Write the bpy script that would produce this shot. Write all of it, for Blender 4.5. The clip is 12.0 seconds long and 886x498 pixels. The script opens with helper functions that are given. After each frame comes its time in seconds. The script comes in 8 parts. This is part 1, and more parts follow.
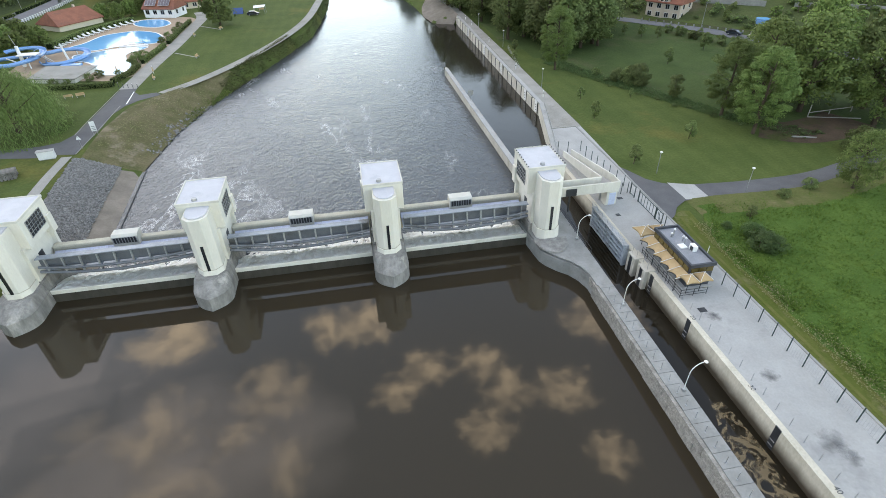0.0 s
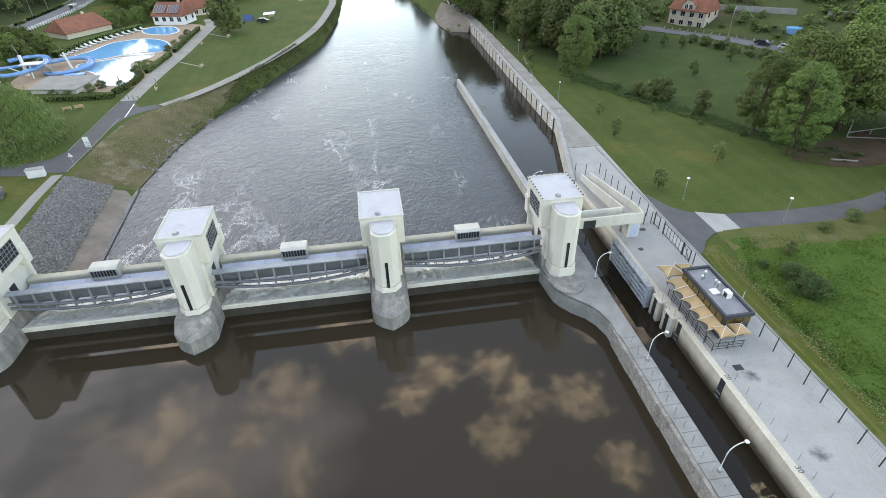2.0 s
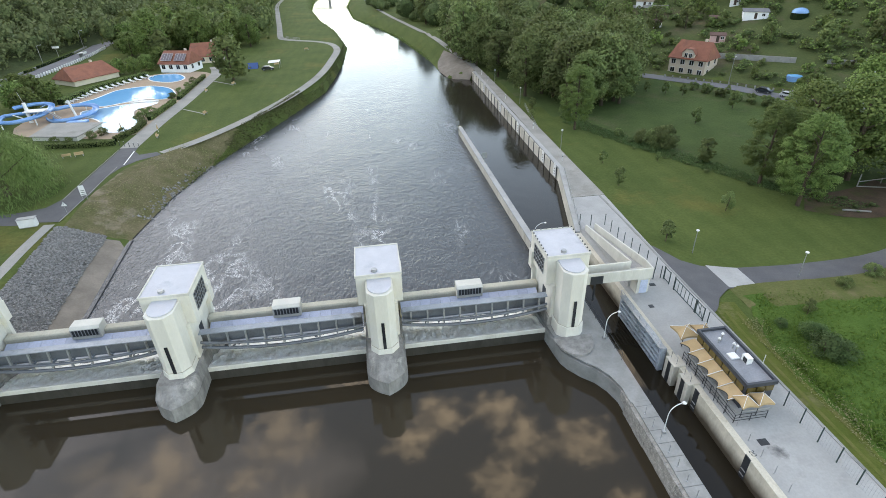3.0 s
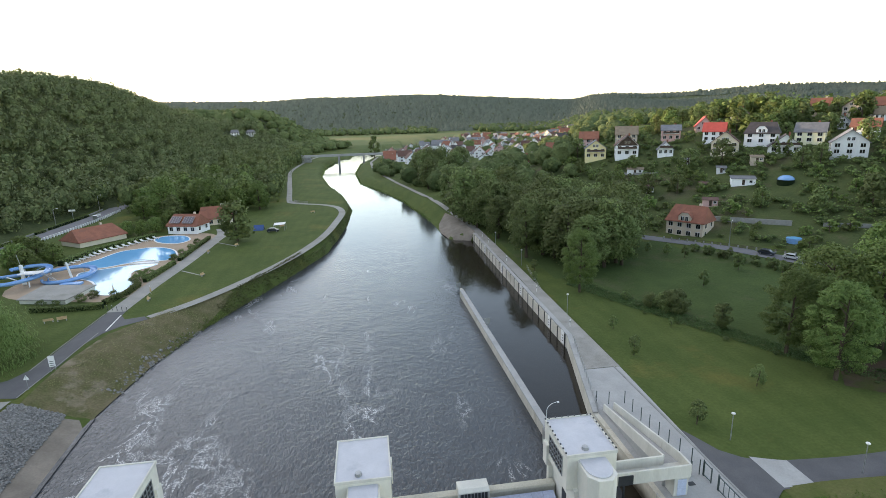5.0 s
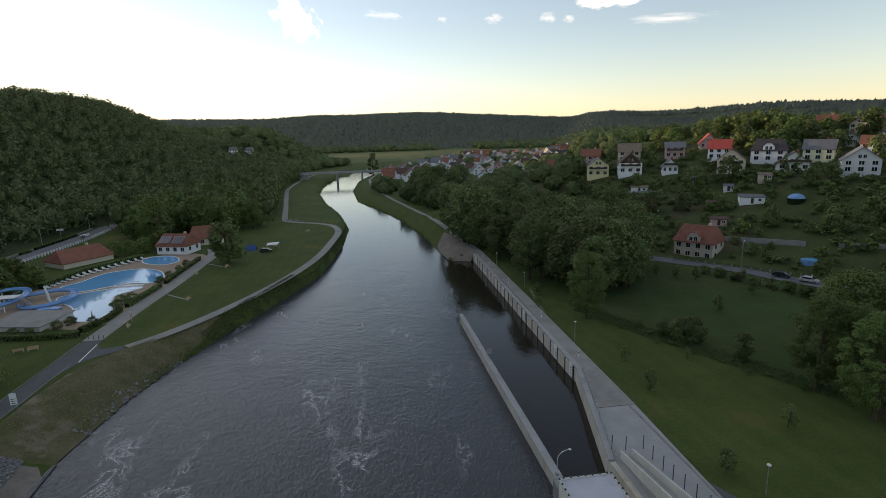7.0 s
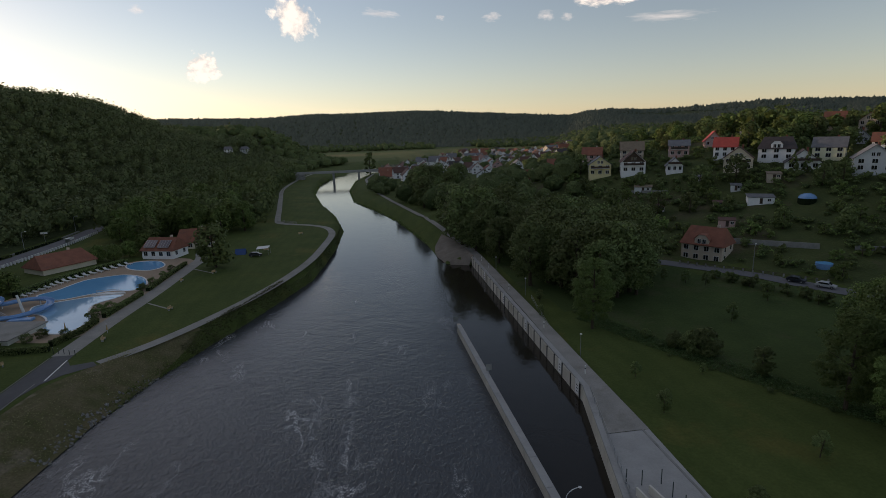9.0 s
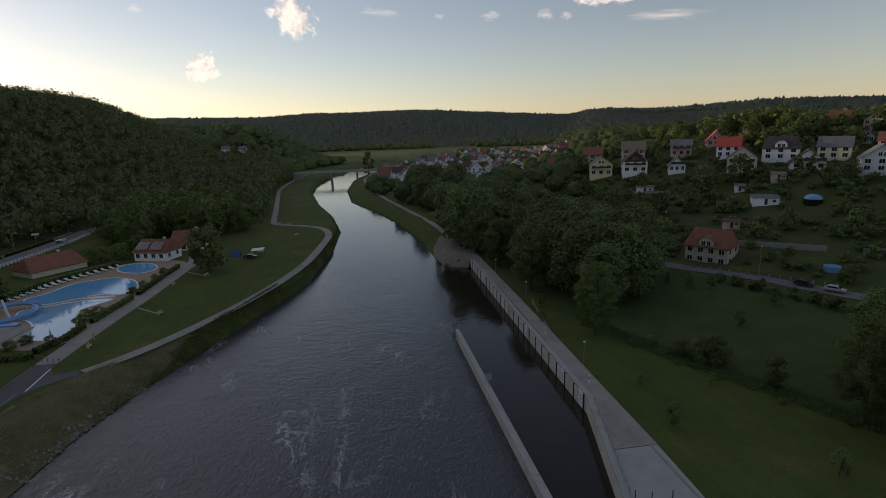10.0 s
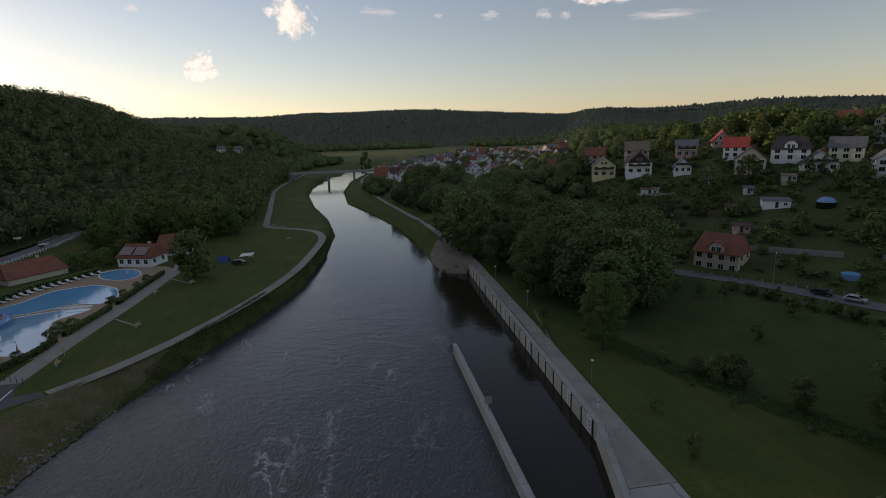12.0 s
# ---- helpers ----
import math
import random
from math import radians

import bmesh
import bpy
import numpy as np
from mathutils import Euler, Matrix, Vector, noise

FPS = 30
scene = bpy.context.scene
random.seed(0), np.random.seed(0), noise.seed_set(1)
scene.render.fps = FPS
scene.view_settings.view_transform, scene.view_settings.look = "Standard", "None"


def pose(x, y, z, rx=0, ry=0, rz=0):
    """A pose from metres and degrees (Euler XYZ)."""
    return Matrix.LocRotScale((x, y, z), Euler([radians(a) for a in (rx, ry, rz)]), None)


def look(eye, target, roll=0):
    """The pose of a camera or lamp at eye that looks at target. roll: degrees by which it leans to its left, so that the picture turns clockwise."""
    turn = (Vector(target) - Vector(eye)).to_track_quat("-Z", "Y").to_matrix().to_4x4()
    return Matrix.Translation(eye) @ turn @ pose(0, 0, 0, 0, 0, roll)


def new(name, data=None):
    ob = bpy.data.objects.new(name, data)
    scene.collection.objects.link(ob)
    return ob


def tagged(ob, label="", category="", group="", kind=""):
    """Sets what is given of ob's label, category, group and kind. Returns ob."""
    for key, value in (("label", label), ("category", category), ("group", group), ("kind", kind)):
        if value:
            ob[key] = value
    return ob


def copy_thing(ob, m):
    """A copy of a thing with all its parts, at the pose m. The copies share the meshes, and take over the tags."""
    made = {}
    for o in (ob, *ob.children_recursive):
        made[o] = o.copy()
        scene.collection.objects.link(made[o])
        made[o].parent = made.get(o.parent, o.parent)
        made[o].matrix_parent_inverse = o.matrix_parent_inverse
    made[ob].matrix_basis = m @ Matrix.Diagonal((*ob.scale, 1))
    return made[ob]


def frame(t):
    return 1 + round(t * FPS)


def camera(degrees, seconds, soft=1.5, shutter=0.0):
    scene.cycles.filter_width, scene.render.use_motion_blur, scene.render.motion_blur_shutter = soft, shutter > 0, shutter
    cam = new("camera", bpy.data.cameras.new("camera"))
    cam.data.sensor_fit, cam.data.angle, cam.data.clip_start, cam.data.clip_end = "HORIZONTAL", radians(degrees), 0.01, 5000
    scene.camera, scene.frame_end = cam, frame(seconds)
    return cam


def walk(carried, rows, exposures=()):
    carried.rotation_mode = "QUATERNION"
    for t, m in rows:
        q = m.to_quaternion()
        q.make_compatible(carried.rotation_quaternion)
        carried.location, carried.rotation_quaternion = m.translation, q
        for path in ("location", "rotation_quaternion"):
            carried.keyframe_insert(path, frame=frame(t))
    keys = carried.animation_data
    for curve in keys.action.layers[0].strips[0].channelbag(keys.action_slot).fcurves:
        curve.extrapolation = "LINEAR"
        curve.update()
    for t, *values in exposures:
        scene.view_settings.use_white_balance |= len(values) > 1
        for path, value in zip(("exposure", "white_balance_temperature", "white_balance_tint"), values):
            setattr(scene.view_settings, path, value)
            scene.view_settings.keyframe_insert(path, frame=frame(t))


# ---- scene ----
cam = camera(80.4, 12.0, 0.8)
PATH = [
    (0, (-2.348, -50.912, 40.917), (-2.076, -49.302, 39.762), -1.4),
    (0.5, (-1.627, -49.196, 40.958), (-1.373, -47.583, 39.803), -1.5),
    (1, (-0.96, -47.373, 40.952), (-0.72, -45.757, 39.798), -1.6),
    (1.5, (-0.424, -45.54, 40.943), (-0.195, -43.922, 39.789), -1.7),
    (2, (0.067, -43.763, 40.903), (0.288, -42.139, 39.757), -1.7),
    (2.5, (0.491, -41.947, 40.969), (0.712, -40.3, 39.855), -1.7),
    (3, (0.911, -40.23, 41.026), (1.137, -38.525, 40.006), -1.7),
    (3.2, (1.038, -39.52, 41.021), (1.268, -37.788, 40.048), -1.7),
    (4.8, (2.19, -33.936, 41.226), (2.449, -32.029, 40.683), -1.7),
    (5, (2.298, -33.237, 41.226), (2.561, -31.316, 40.735), -1.6),
    (5.5, (2.472, -31.473, 41.112), (2.739, -29.537, 40.685), -1.6),
    (6, (2.815, -29.712, 41.077), (3.082, -27.777, 40.648), -1.6),
    (6.5, (3.135, -27.982, 41.084), (3.404, -26.048, 40.654), -1.6),
    (7, (3.418, -26.332, 41.076), (3.687, -24.397, 40.646), -1.6),
    (9, (5.096, -19.051, 41.035), (5.369, -17.118, 40.6), -1.8),
    (9.5, (5.467, -17.248, 41.104), (5.741, -15.316, 40.667), -1.8),
    (10, (5.844, -15.397, 41.124), (6.12, -13.465, 40.686), -1.8),
    (10.5, (6.286, -13.541, 41.115), (6.563, -11.61, 40.677), -1.8),
    (11, (6.68, -11.706, 41.153), (6.958, -9.775, 40.714), -1.8),
    (11.5, (7.056, -9.873, 41.176), (7.336, -7.942, 40.737), -1.8),
    (12, (7.493, -8.007, 41.203), (7.773, -6.076, 40.764), -1.8),
]
EXPOSURE = [(0, 2.86, 6550, 17), (2.5, 2.86, 6550, 17), (3.2, 2.80, 6550, 17), (4.8, 2.5, 6300, 17), (5.5, 1.92, 6250, 15), (7, 0.96, 6150, 18), (9.5, 0.17, 6150, 22), (12, 0.14, 6150, 23)]  # seconds, stops, kelvin, tint
walk(cam, [(t, look(eye, goal, lean)) for t, eye, goal, lean in PATH], EXPOSURE)

# ---- sky and sun ----
SUN_AZIMUTH, SUN_HEIGHT = -52.0, 5.6  # degrees from +y towards +x, degrees above the horizon
world = bpy.data.worlds.new("world")
scene.world = world
world.use_nodes = True
wn = world.node_tree
sky = wn.nodes.new("ShaderNodeTexSky")
sky.sky_type, sky.sun_disc = "NISHITA", False
sky.sun_elevation, sky.sun_rotation = radians(SUN_HEIGHT), radians(SUN_AZIMUTH)
sky.air_density, sky.dust_density, sky.ozone_density, sky.altitude = 1.0, 0.45, 1.0, 300
thin = wn.nodes.new("ShaderNodeHueSaturation")  # thin evening haze
thin.inputs["Saturation"].default_value = 0.74
wn.links.new(sky.outputs[0], thin.inputs["Color"])
wn.links.new(thin.outputs[0], wn.nodes["Background"].inputs[0])
wn.nodes["Background"].inputs[1].default_value = 0.15
sun_data = bpy.data.lights.new("sun", "SUN")
sun_data.energy, sun_data.angle, sun_data.color = 2.0, radians(0.6), (1.0, 0.72, 0.42)
sun = new("sun", sun_data)
a, h = radians(SUN_AZIMUTH), radians(SUN_HEIGHT)
way = Vector((math.sin(a) * math.cos(h), math.cos(a) * math.cos(h), math.sin(h)))
sun.matrix_world = Matrix.Translation(way * 400) @ way.to_track_quat("Z", "Y").to_matrix().to_4x4()

# ---- mesh tools ----
class Form:
    """Collects vertices and faces of one mesh."""

    def __init__(self):
        self.v, self.f, self.smooth = [], [], False

    def add(self, verts, faces):
        n = len(self.v)
        self.v += [tuple(p) for p in verts]
        self.f += [tuple(i + n for i in f) for f in faces]
        return self

    def box(self, x0, x1, y0, y1, z0, z1):
        return self.prism([(x0, y0), (x1, y0), (x1, y1), (x0, y1)], z0, z1)

    def prism(self, poly, z0, z1, top=None):
        """An upright prism over a counter-clockwise outline; top: an outline of its own for the upper end."""
        n, top = len(poly), top or poly
        v = [(x, y, z0) for x, y in poly] + [(x, y, z1) for x, y in top]
        f = [tuple(range(n))[::-1], tuple(range(n, 2 * n))] + [(i, (i + 1) % n, n + (i + 1) % n, n + i) for i in range(n)]
        return self.add(v, f)

    def slab(self, prof, x0, x1, axis="x"):
        """A profile of (a, z) drawn along an axis: along x the profile lies in y and z, along y in x and z."""
        n = len(prof)
        if axis == "x":
            v = [(x0, p, z) for p, z in prof] + [(x1, p, z) for p, z in prof]
        else:
            v = [(p, x0, z) for p, z in prof] + [(p, x1, z) for p, z in prof]
        return self.add(v, [tuple(range(n))[::-1], tuple(range(n, 2 * n))] + [(i, (i + 1) % n, n + (i + 1) % n, n + i) for i in range(n)])

    def tube(self, a, b, r, r2=None, n=8, caps=True):
        a, b = Vector(a), Vector(b)
        q = (b - a).to_track_quat("Z", "Y")
        ring = [q @ Vector((math.cos(2 * math.pi * i / n), math.sin(2 * math.pi * i / n), 0)) for i in range(n)]
        r2 = r if r2 is None else r2
        v = [a + p * r for p in ring] + [b + p * r2 for p in ring]
        f = [(i, (i + 1) % n, n + (i + 1) % n, n + i) for i in range(n)]
        if caps:
            f += [tuple(range(n))[::-1], tuple(range(n, 2 * n))]
        return self.add(v, f)

    def pipe(self, pts, r, n=8):
        """One bent round bar through the points."""
        pts = [Vector(p) for p in pts]
        v, m = [], len(pts)
        for i, p in enumerate(pts):
            d = pts[min(m - 1, i + 1)] - pts[max(0, i - 1)]
            q = d.to_track_quat("Z", "Y")
            v += [p + q @ Vector((r * math.cos(2 * math.pi * k / n), r * math.sin(2 * math.pi * k / n), 0)) for k in range(n)]
        f = [(i * n + k, i * n + (k + 1) % n, (i + 1) * n + (k + 1) % n, (i + 1) * n + k) for i in range(m - 1) for k in range(n)]
        return self.add(v, f + [tuple(range(n))[::-1], tuple(range((m - 1) * n, m * n))])

    def ball(self, c, r, n=10, m=6, sz=1.0):
        v = [(c[0], c[1], c[2] + r * sz)]
        for j in range(1, m):
            t = math.pi * j / m
            v += [(c[0] + r * math.sin(t) * math.cos(2 * math.pi * i / n), c[1] + r * math.sin(t) * math.sin(2 * math.pi * i / n), c[2] + r * sz * math.cos(t)) for i in range(n)]
        v.append((c[0], c[1], c[2] - r * sz))
        f = [(0, 1 + i, 1 + (i + 1) % n) for i in range(n)]
        for j in range(m - 2):
            f += [(1 + j * n + i, 1 + (j + 1) * n + i, 1 + (j + 1) * n + (i + 1) % n, 1 + j * n + (i + 1) % n) for i in range(n)]
        e = len(v) - 1
        f += [(e, e - n + (i + 1) % n, e - n + i) for i in range(n)]
        return self.add(v, f)

    def turned(self, angle, x, y, z=0.0, k=1.0):
        """Turns about z by degrees and moves all that is there."""
        c, s = math.cos(radians(angle)) * k, math.sin(radians(angle)) * k
        self.v = [(px * c - py * s + x, px * s + py * c + y, pz * k + z) for px, py, pz in self.v]
        return self

    def mesh(self, name, material, bevel=0.0, smooth=False):
        me = bpy.data.meshes.new(name)
        me.from_pydata(self.v, [], self.f)
        if bevel:
            bm = bmesh.new()
            bm.from_mesh(me)
            bmesh.ops.recalc_face_normals(bm, faces=bm.faces)
            edges = [e for e in bm.edges if len(e.link_faces) == 2 and e.calc_face_angle(0) > 0.5]
            bmesh.ops.bevel(bm, geom=edges, offset=bevel, segments=1, affect="EDGES", clamp_overlap=True)
            bm.to_mesh(me)
            bm.free()
        if smooth:
            me.polygons.foreach_set("use_smooth", [True] * len(me.polygons))
        me.materials.append(material)
        me.update()
        return me


def part(name, form, material, parent=None, label="", bevel=0.0, smooth=False):
    ob = new(name, form.mesh(name, material, bevel, smooth))
    if parent is not None:
        ob.parent = parent
    if label:
        ob["label"] = label
    return ob


def thing(name, label, category, group="", at=(0, 0, 0), turn=0.0):
    ob = new(name)
    ob.empty_display_size = 0.3
    ob.matrix_basis = pose(*at, 0, 0, turn)
    return tagged(ob, label, category, group)


def solo(name, form, material, label, category, group="", kind="", bevel=0.0, smooth=False):
    return tagged(part(name, form, material, None, "", bevel, smooth), label, category, group, kind)


def spaced(a, b, n):
    return [a + (b - a) * i / (n - 1) for i in range(n)]


# ---- materials ----
def principled(name):
    m = bpy.data.materials.new(name)
    m.use_nodes = True
    return m, m.node_tree.nodes, m.node_tree.links, m.node_tree.nodes["Principled BSDF"]


def surface(name, base, other=None, scale=1.0, fine=12.0, rough=0.8, bump=0.3, metal=0.0, vary=0.0, streak=1.0, stain=None, depth=0.03, grit=0.35, mow=0.0):
    """A weathered surface: two tones over a broad noise, a fine grain, bump; vary: tone from piece to piece; stain: a third, patchy colour."""
    m, nodes, links, out = principled(name)
    other = other or tuple(c * 0.7 for c in base)
    co = nodes.new("ShaderNodeTexCoord")
    mp = nodes.new("ShaderNodeMapping")
    mp.inputs["Scale"].default_value = (1, 1, 1 / streak)
    links.new(co.outputs["Object"], mp.inputs[0])

    def tex(s, d=4.0, r=0.6):
        n = nodes.new("ShaderNodeTexNoise")
        n.inputs["Scale"].default_value, n.inputs["Detail"].default_value, n.inputs["Roughness"].default_value = s, d, r
        links.new(mp.outputs[0], n.inputs["Vector"])
        return n

    def mix(fac, a, b, mode="MIX"):
        x = nodes.new("ShaderNodeMix")
        x.data_type, x.blend_type = "RGBA", mode
        for sock, val in ((x.inputs[0], fac), (x.inputs[6], a), (x.inputs[7], b)):
            if hasattr(val, "links"):
                links.new(val, sock)
            else:
                sock.default_value = val if isinstance(val, float) else (*val, 1)
        return x.outputs[2]

    def ramp(src, lo, hi):
        r = nodes.new("ShaderNodeMapRange")
        r.inputs[1].default_value, r.inputs[2].default_value = lo, hi
        links.new(src, r.inputs[0])
        return r.outputs[0]

    big, small = tex(scale), tex(fine, 3.0)
    col = mix(ramp(big.outputs[0], 0.35, 0.65), base, other)
    if stain:
        col = mix(ramp(tex(scale * 0.37, 5.0, 0.7).outputs[0], 0.56, 0.68), col, stain)
    grain = ramp(small.outputs[0], 0.3, 0.7)
    col = mix(float(grit), col, mix(grain, (0.45, 0.45, 0.45), (1.0, 1.0, 1.0)), "MULTIPLY")
    if mow:  # stripes left by mowing, in wide curves
        w = nodes.new("ShaderNodeTexWave")
        w.inputs["Scale"].default_value, w.inputs["Distortion"].default_value, w.inputs["Detail"].default_value, w.inputs["Detail Scale"].default_value = 0.09, 22.0, 2.0, 0.12
        links.new(co.outputs["Object"], w.inputs["Vector"])
        col = mix(float(mow), col, mix(w.outputs["Fac"], (0.55, 0.6, 0.5), (1.0, 1.0, 1.0)), "MULTIPLY")
    if vary:
        info = nodes.new("ShaderNodeObjectInfo")
        v = nodes.new("ShaderNodeMapRange")
        v.inputs[3].default_value, v.inputs[4].default_value = 1 - vary, 1 + vary
        links.new(info.outputs["Random"], v.inputs[0])
        hsv = nodes.new("ShaderNodeHueSaturation")
        links.new(v.outputs[0], hsv.inputs["Value"])
        links.new(col, hsv.inputs["Color"])
        col = hsv.outputs[0]
    links.new(col, out.inputs["Base Color"])
    out.inputs["Roughness"].default_value, out.inputs["Metallic"].default_value = rough, metal
    if rough >= 0.95:  # dry earth and grass have hardly any sheen
        out.inputs["Specular IOR Level"].default_value = 0.12
    if bump:
        b = nodes.new("ShaderNodeBump")
        b.inputs["Strength"].default_value, b.inputs["Distance"].default_value = bump, depth
        links.new(small.outputs[0], b.inputs["Height"])
        links.new(b.outputs[0], out.inputs["Normal"])
    return m


def leafage(name, base, other):
    """Leaves: tone from island to island and from tree to tree, a little light through them."""
    m, nodes, links, out = principled(name)
    geo, info = nodes.new("ShaderNodeNewGeometry"), nodes.new("ShaderNodeObjectInfo")
    x = nodes.new("ShaderNodeMix")
    x.data_type = "RGBA"
    links.new(geo.outputs["Random Per Island"], x.inputs[0])
    x.inputs[6].default_value, x.inputs[7].default_value = (*base, 1), (*other, 1)
    v = nodes.new("ShaderNodeMapRange")
    v.inputs[3].default_value, v.inputs[4].default_value = 0.7, 1.25
    links.new(info.outputs["Random"], v.inputs[0])
    hue = nodes.new("ShaderNodeMapRange")
    hue.inputs[3].default_value, hue.inputs[4].default_value = 0.485, 0.51
    links.new(info.outputs["Random"], hue.inputs[0])
    hsv = nodes.new("ShaderNodeHueSaturation")
    links.new(v.outputs[0], hsv.inputs["Value"])
    links.new(hue.outputs[0], hsv.inputs["Hue"])
    links.new(x.outputs[2], hsv.inputs["Color"])
    links.new(hsv.outputs[0], out.inputs["Base Color"])
    out.inputs["Roughness"].default_value = 0.7
    out.inputs["Specular IOR Level"].default_value = 0.25
    thin = nodes.new("ShaderNodeBsdfTranslucent")
    links.new(hsv.outputs[0], thin.inputs[0])
    blend = nodes.new("ShaderNodeMixShader")
    blend.inputs[0].default_value = 0.3
    links.new(out.outputs[0], blend.inputs[1])
    links.new(thin.outputs[0], blend.inputs[2])
    links.new(blend.outputs[0], nodes["Material Output"].inputs[0])
    return m


def water(name, base, waves, foam_y=None, ior=1.333):
    """Murky water: waves is a list of (scale, stretch, strength); foam_y: (y of the most foam, y of none)."""
    m, nodes, links, out = principled(name)
    co = nodes.new("ShaderNodeTexCoord")
    out.inputs["Base Color"].default_value = (*base, 1)
    out.inputs["Roughness"].default_value = 0.04
    out.inputs["IOR"].default_value = ior
    height = None
    for s, stretch, k in waves:
        mp = nodes.new("ShaderNodeMapping")
        mp.inputs["Scale"].default_value = (1, stretch, 1)
        links.new(co.outputs["Object"], mp.inputs[0])
        n = nodes.new("ShaderNodeTexNoise")
        n.inputs["Scale"].default_value, n.inputs["Detail"].default_value = s, 3.0
        n.inputs["Distortion"].default_value = 0.6
        links.new(mp.outputs[0], n.inputs["Vector"])
        mul = nodes.new("ShaderNodeMath")
        mul.operation = "MULTIPLY_ADD"
        links.new(n.outputs[0], mul.inputs[0])
        mul.inputs[1].default_value = k
        if height:
            links.new(height, mul.inputs[2])
        else:
            mul.inputs[2].default_value = 0
        height = mul.outputs[0]
    b = nodes.new("ShaderNodeBump")
    b.inputs["Strength"].default_value, b.inputs["Distance"].default_value = 1.0, 1.0
    links.new(height, b.inputs["Height"])
    links.new(b.outputs[0], out.inputs["Normal"])
    if foam_y:
        sep = nodes.new("ShaderNodeSeparateXYZ")
        links.new(co.outputs["Object"], sep.inputs[0])
        calm = nodes.new("ShaderNodeMapRange")  # the water calms down the river
        calm.inputs[1].default_value, calm.inputs[2].default_value = 40, 160
        calm.inputs[3].default_value, calm.inputs[4].default_value = 1.0, 0.10
        links.new(sep.outputs[1], calm.inputs[0])
        links.new(calm.outputs[0], b.inputs["Strength"])
        near = nodes.new("ShaderNodeMapRange")
        near.inputs[1].default_value, near.inputs[2].default_value = foam_y
        near.inputs[3].default_value, near.inputs[4].default_value = 0.50, 0.74
        links.new(sep.outputs[1], near.inputs[0])
        # thin drifting threads of foam where a broad noise is high
        warp, broad = nodes.new("ShaderNodeTexNoise"), nodes.new("ShaderNodeTexNoise")
        warp.inputs["Scale"].default_value, warp.inputs["Detail"].default_value, warp.inputs["Distortion"].default_value = 0.26, 9.0, 0.5
        warp.inputs["Roughness"].default_value = 0.62
        broad.inputs["Scale"].default_value, broad.inputs["Detail"].default_value, broad.inputs["Distortion"].default_value = 0.055, 3.0, 0.8
        drift = nodes.new("ShaderNodeMapping")
        drift.inputs["Scale"].default_value = (1.15, 0.6, 1)
        links.new(co.outputs["Object"], drift.inputs[0])
        links.new(drift.outputs[0], warp.inputs["Vector"])
        links.new(drift.outputs[0], broad.inputs["Vector"])
        cut, off, size = nodes.new("ShaderNodeMath"), nodes.new("ShaderNodeMath"), nodes.new("ShaderNodeMath")
        cut.operation, off.operation, size.operation = "SUBTRACT", "SUBTRACT", "ABSOLUTE"
        # plumes drift down the river from the piers
        rich = broad.outputs[0]
        for x0, lean, half in ((2.0, -0.24, 3.2), (0.3, 0.0, 1.6), (17.5, -0.12, 4.0), (-24.0, 0.04, 3.4), (-36.0, 0.1, 2.6)):
            shear, side, gap, much = nodes.new("ShaderNodeMath"), nodes.new("ShaderNodeMath"), nodes.new("ShaderNodeMath"), nodes.new("ShaderNodeMapRange")
            shear.operation, side.operation, gap.operation = "MULTIPLY_ADD", "SUBTRACT", "ABSOLUTE"
            links.new(sep.outputs[1], shear.inputs[0])
            shear.inputs[1].default_value, shear.inputs[2].default_value = lean, x0 - 16 * lean
            links.new(sep.outputs[0], side.inputs[0])
            links.new(shear.outputs[0], side.inputs[1])
            links.new(side.outputs[0], gap.inputs[0])
            links.new(gap.outputs[0], much.inputs[0])
            much.inputs[1].default_value, much.inputs[2].default_value, much.inputs[3].default_value, much.inputs[4].default_value = 0.0, half, 0.13, 0.0
            total = nodes.new("ShaderNodeMath")
            links.new(rich, total.inputs[0])
            links.new(much.outputs[0], total.inputs[1])
            rich = total.outputs[0]
        links.new(rich, cut.inputs[0])
        links.new(near.outputs[0], cut.inputs[1])
        links.new(warp.outputs[0], off.inputs[0])
        off.inputs[1].default_value = 0.5
        links.new(off.outputs[0], size.inputs[0])
        thread, patch = nodes.new("ShaderNodeMapRange"), nodes.new("ShaderNodeMapRange")
        thread.inputs[1].default_value, thread.inputs[2].default_value = 0.0, 0.045
        thread.inputs[3].default_value, thread.inputs[4].default_value = 0.9, 0.0
        links.new(size.outputs[0], thread.inputs[0])
        patch.inputs[1].default_value, patch.inputs[2].default_value = 0.0, 0.14
        links.new(cut.outputs[0], patch.inputs[0])
        fac = nodes.new("ShaderNodeMath")
        fac.operation = "MULTIPLY"
        links.new(thread.outputs[0], fac.inputs[0])
        links.new(patch.outputs[0], fac.inputs[1])
        bub = nodes.new("ShaderNodeTexNoise")
        bub.inputs["Scale"].default_value, bub.inputs["Detail"].default_value = 6.0, 6.0
        links.new(co.outputs["Object"], bub.inputs["Vector"])
        grain = nodes.new("ShaderNodeMapRange")
        grain.inputs[1].default_value, grain.inputs[2].default_value = 0.45, 0.62
        links.new(bub.outputs[0], grain.inputs[0])
        both = nodes.new("ShaderNodeMath")
        both.operation = "MULTIPLY"
        links.new(fac.outputs[0], both.inputs[0])
        links.new(grain.outputs[0], both.inputs[1])
        foam = nodes.new("ShaderNodeBsdfDiffuse")
        foam.inputs[0].default_value = (0.82, 0.82, 0.80, 1)
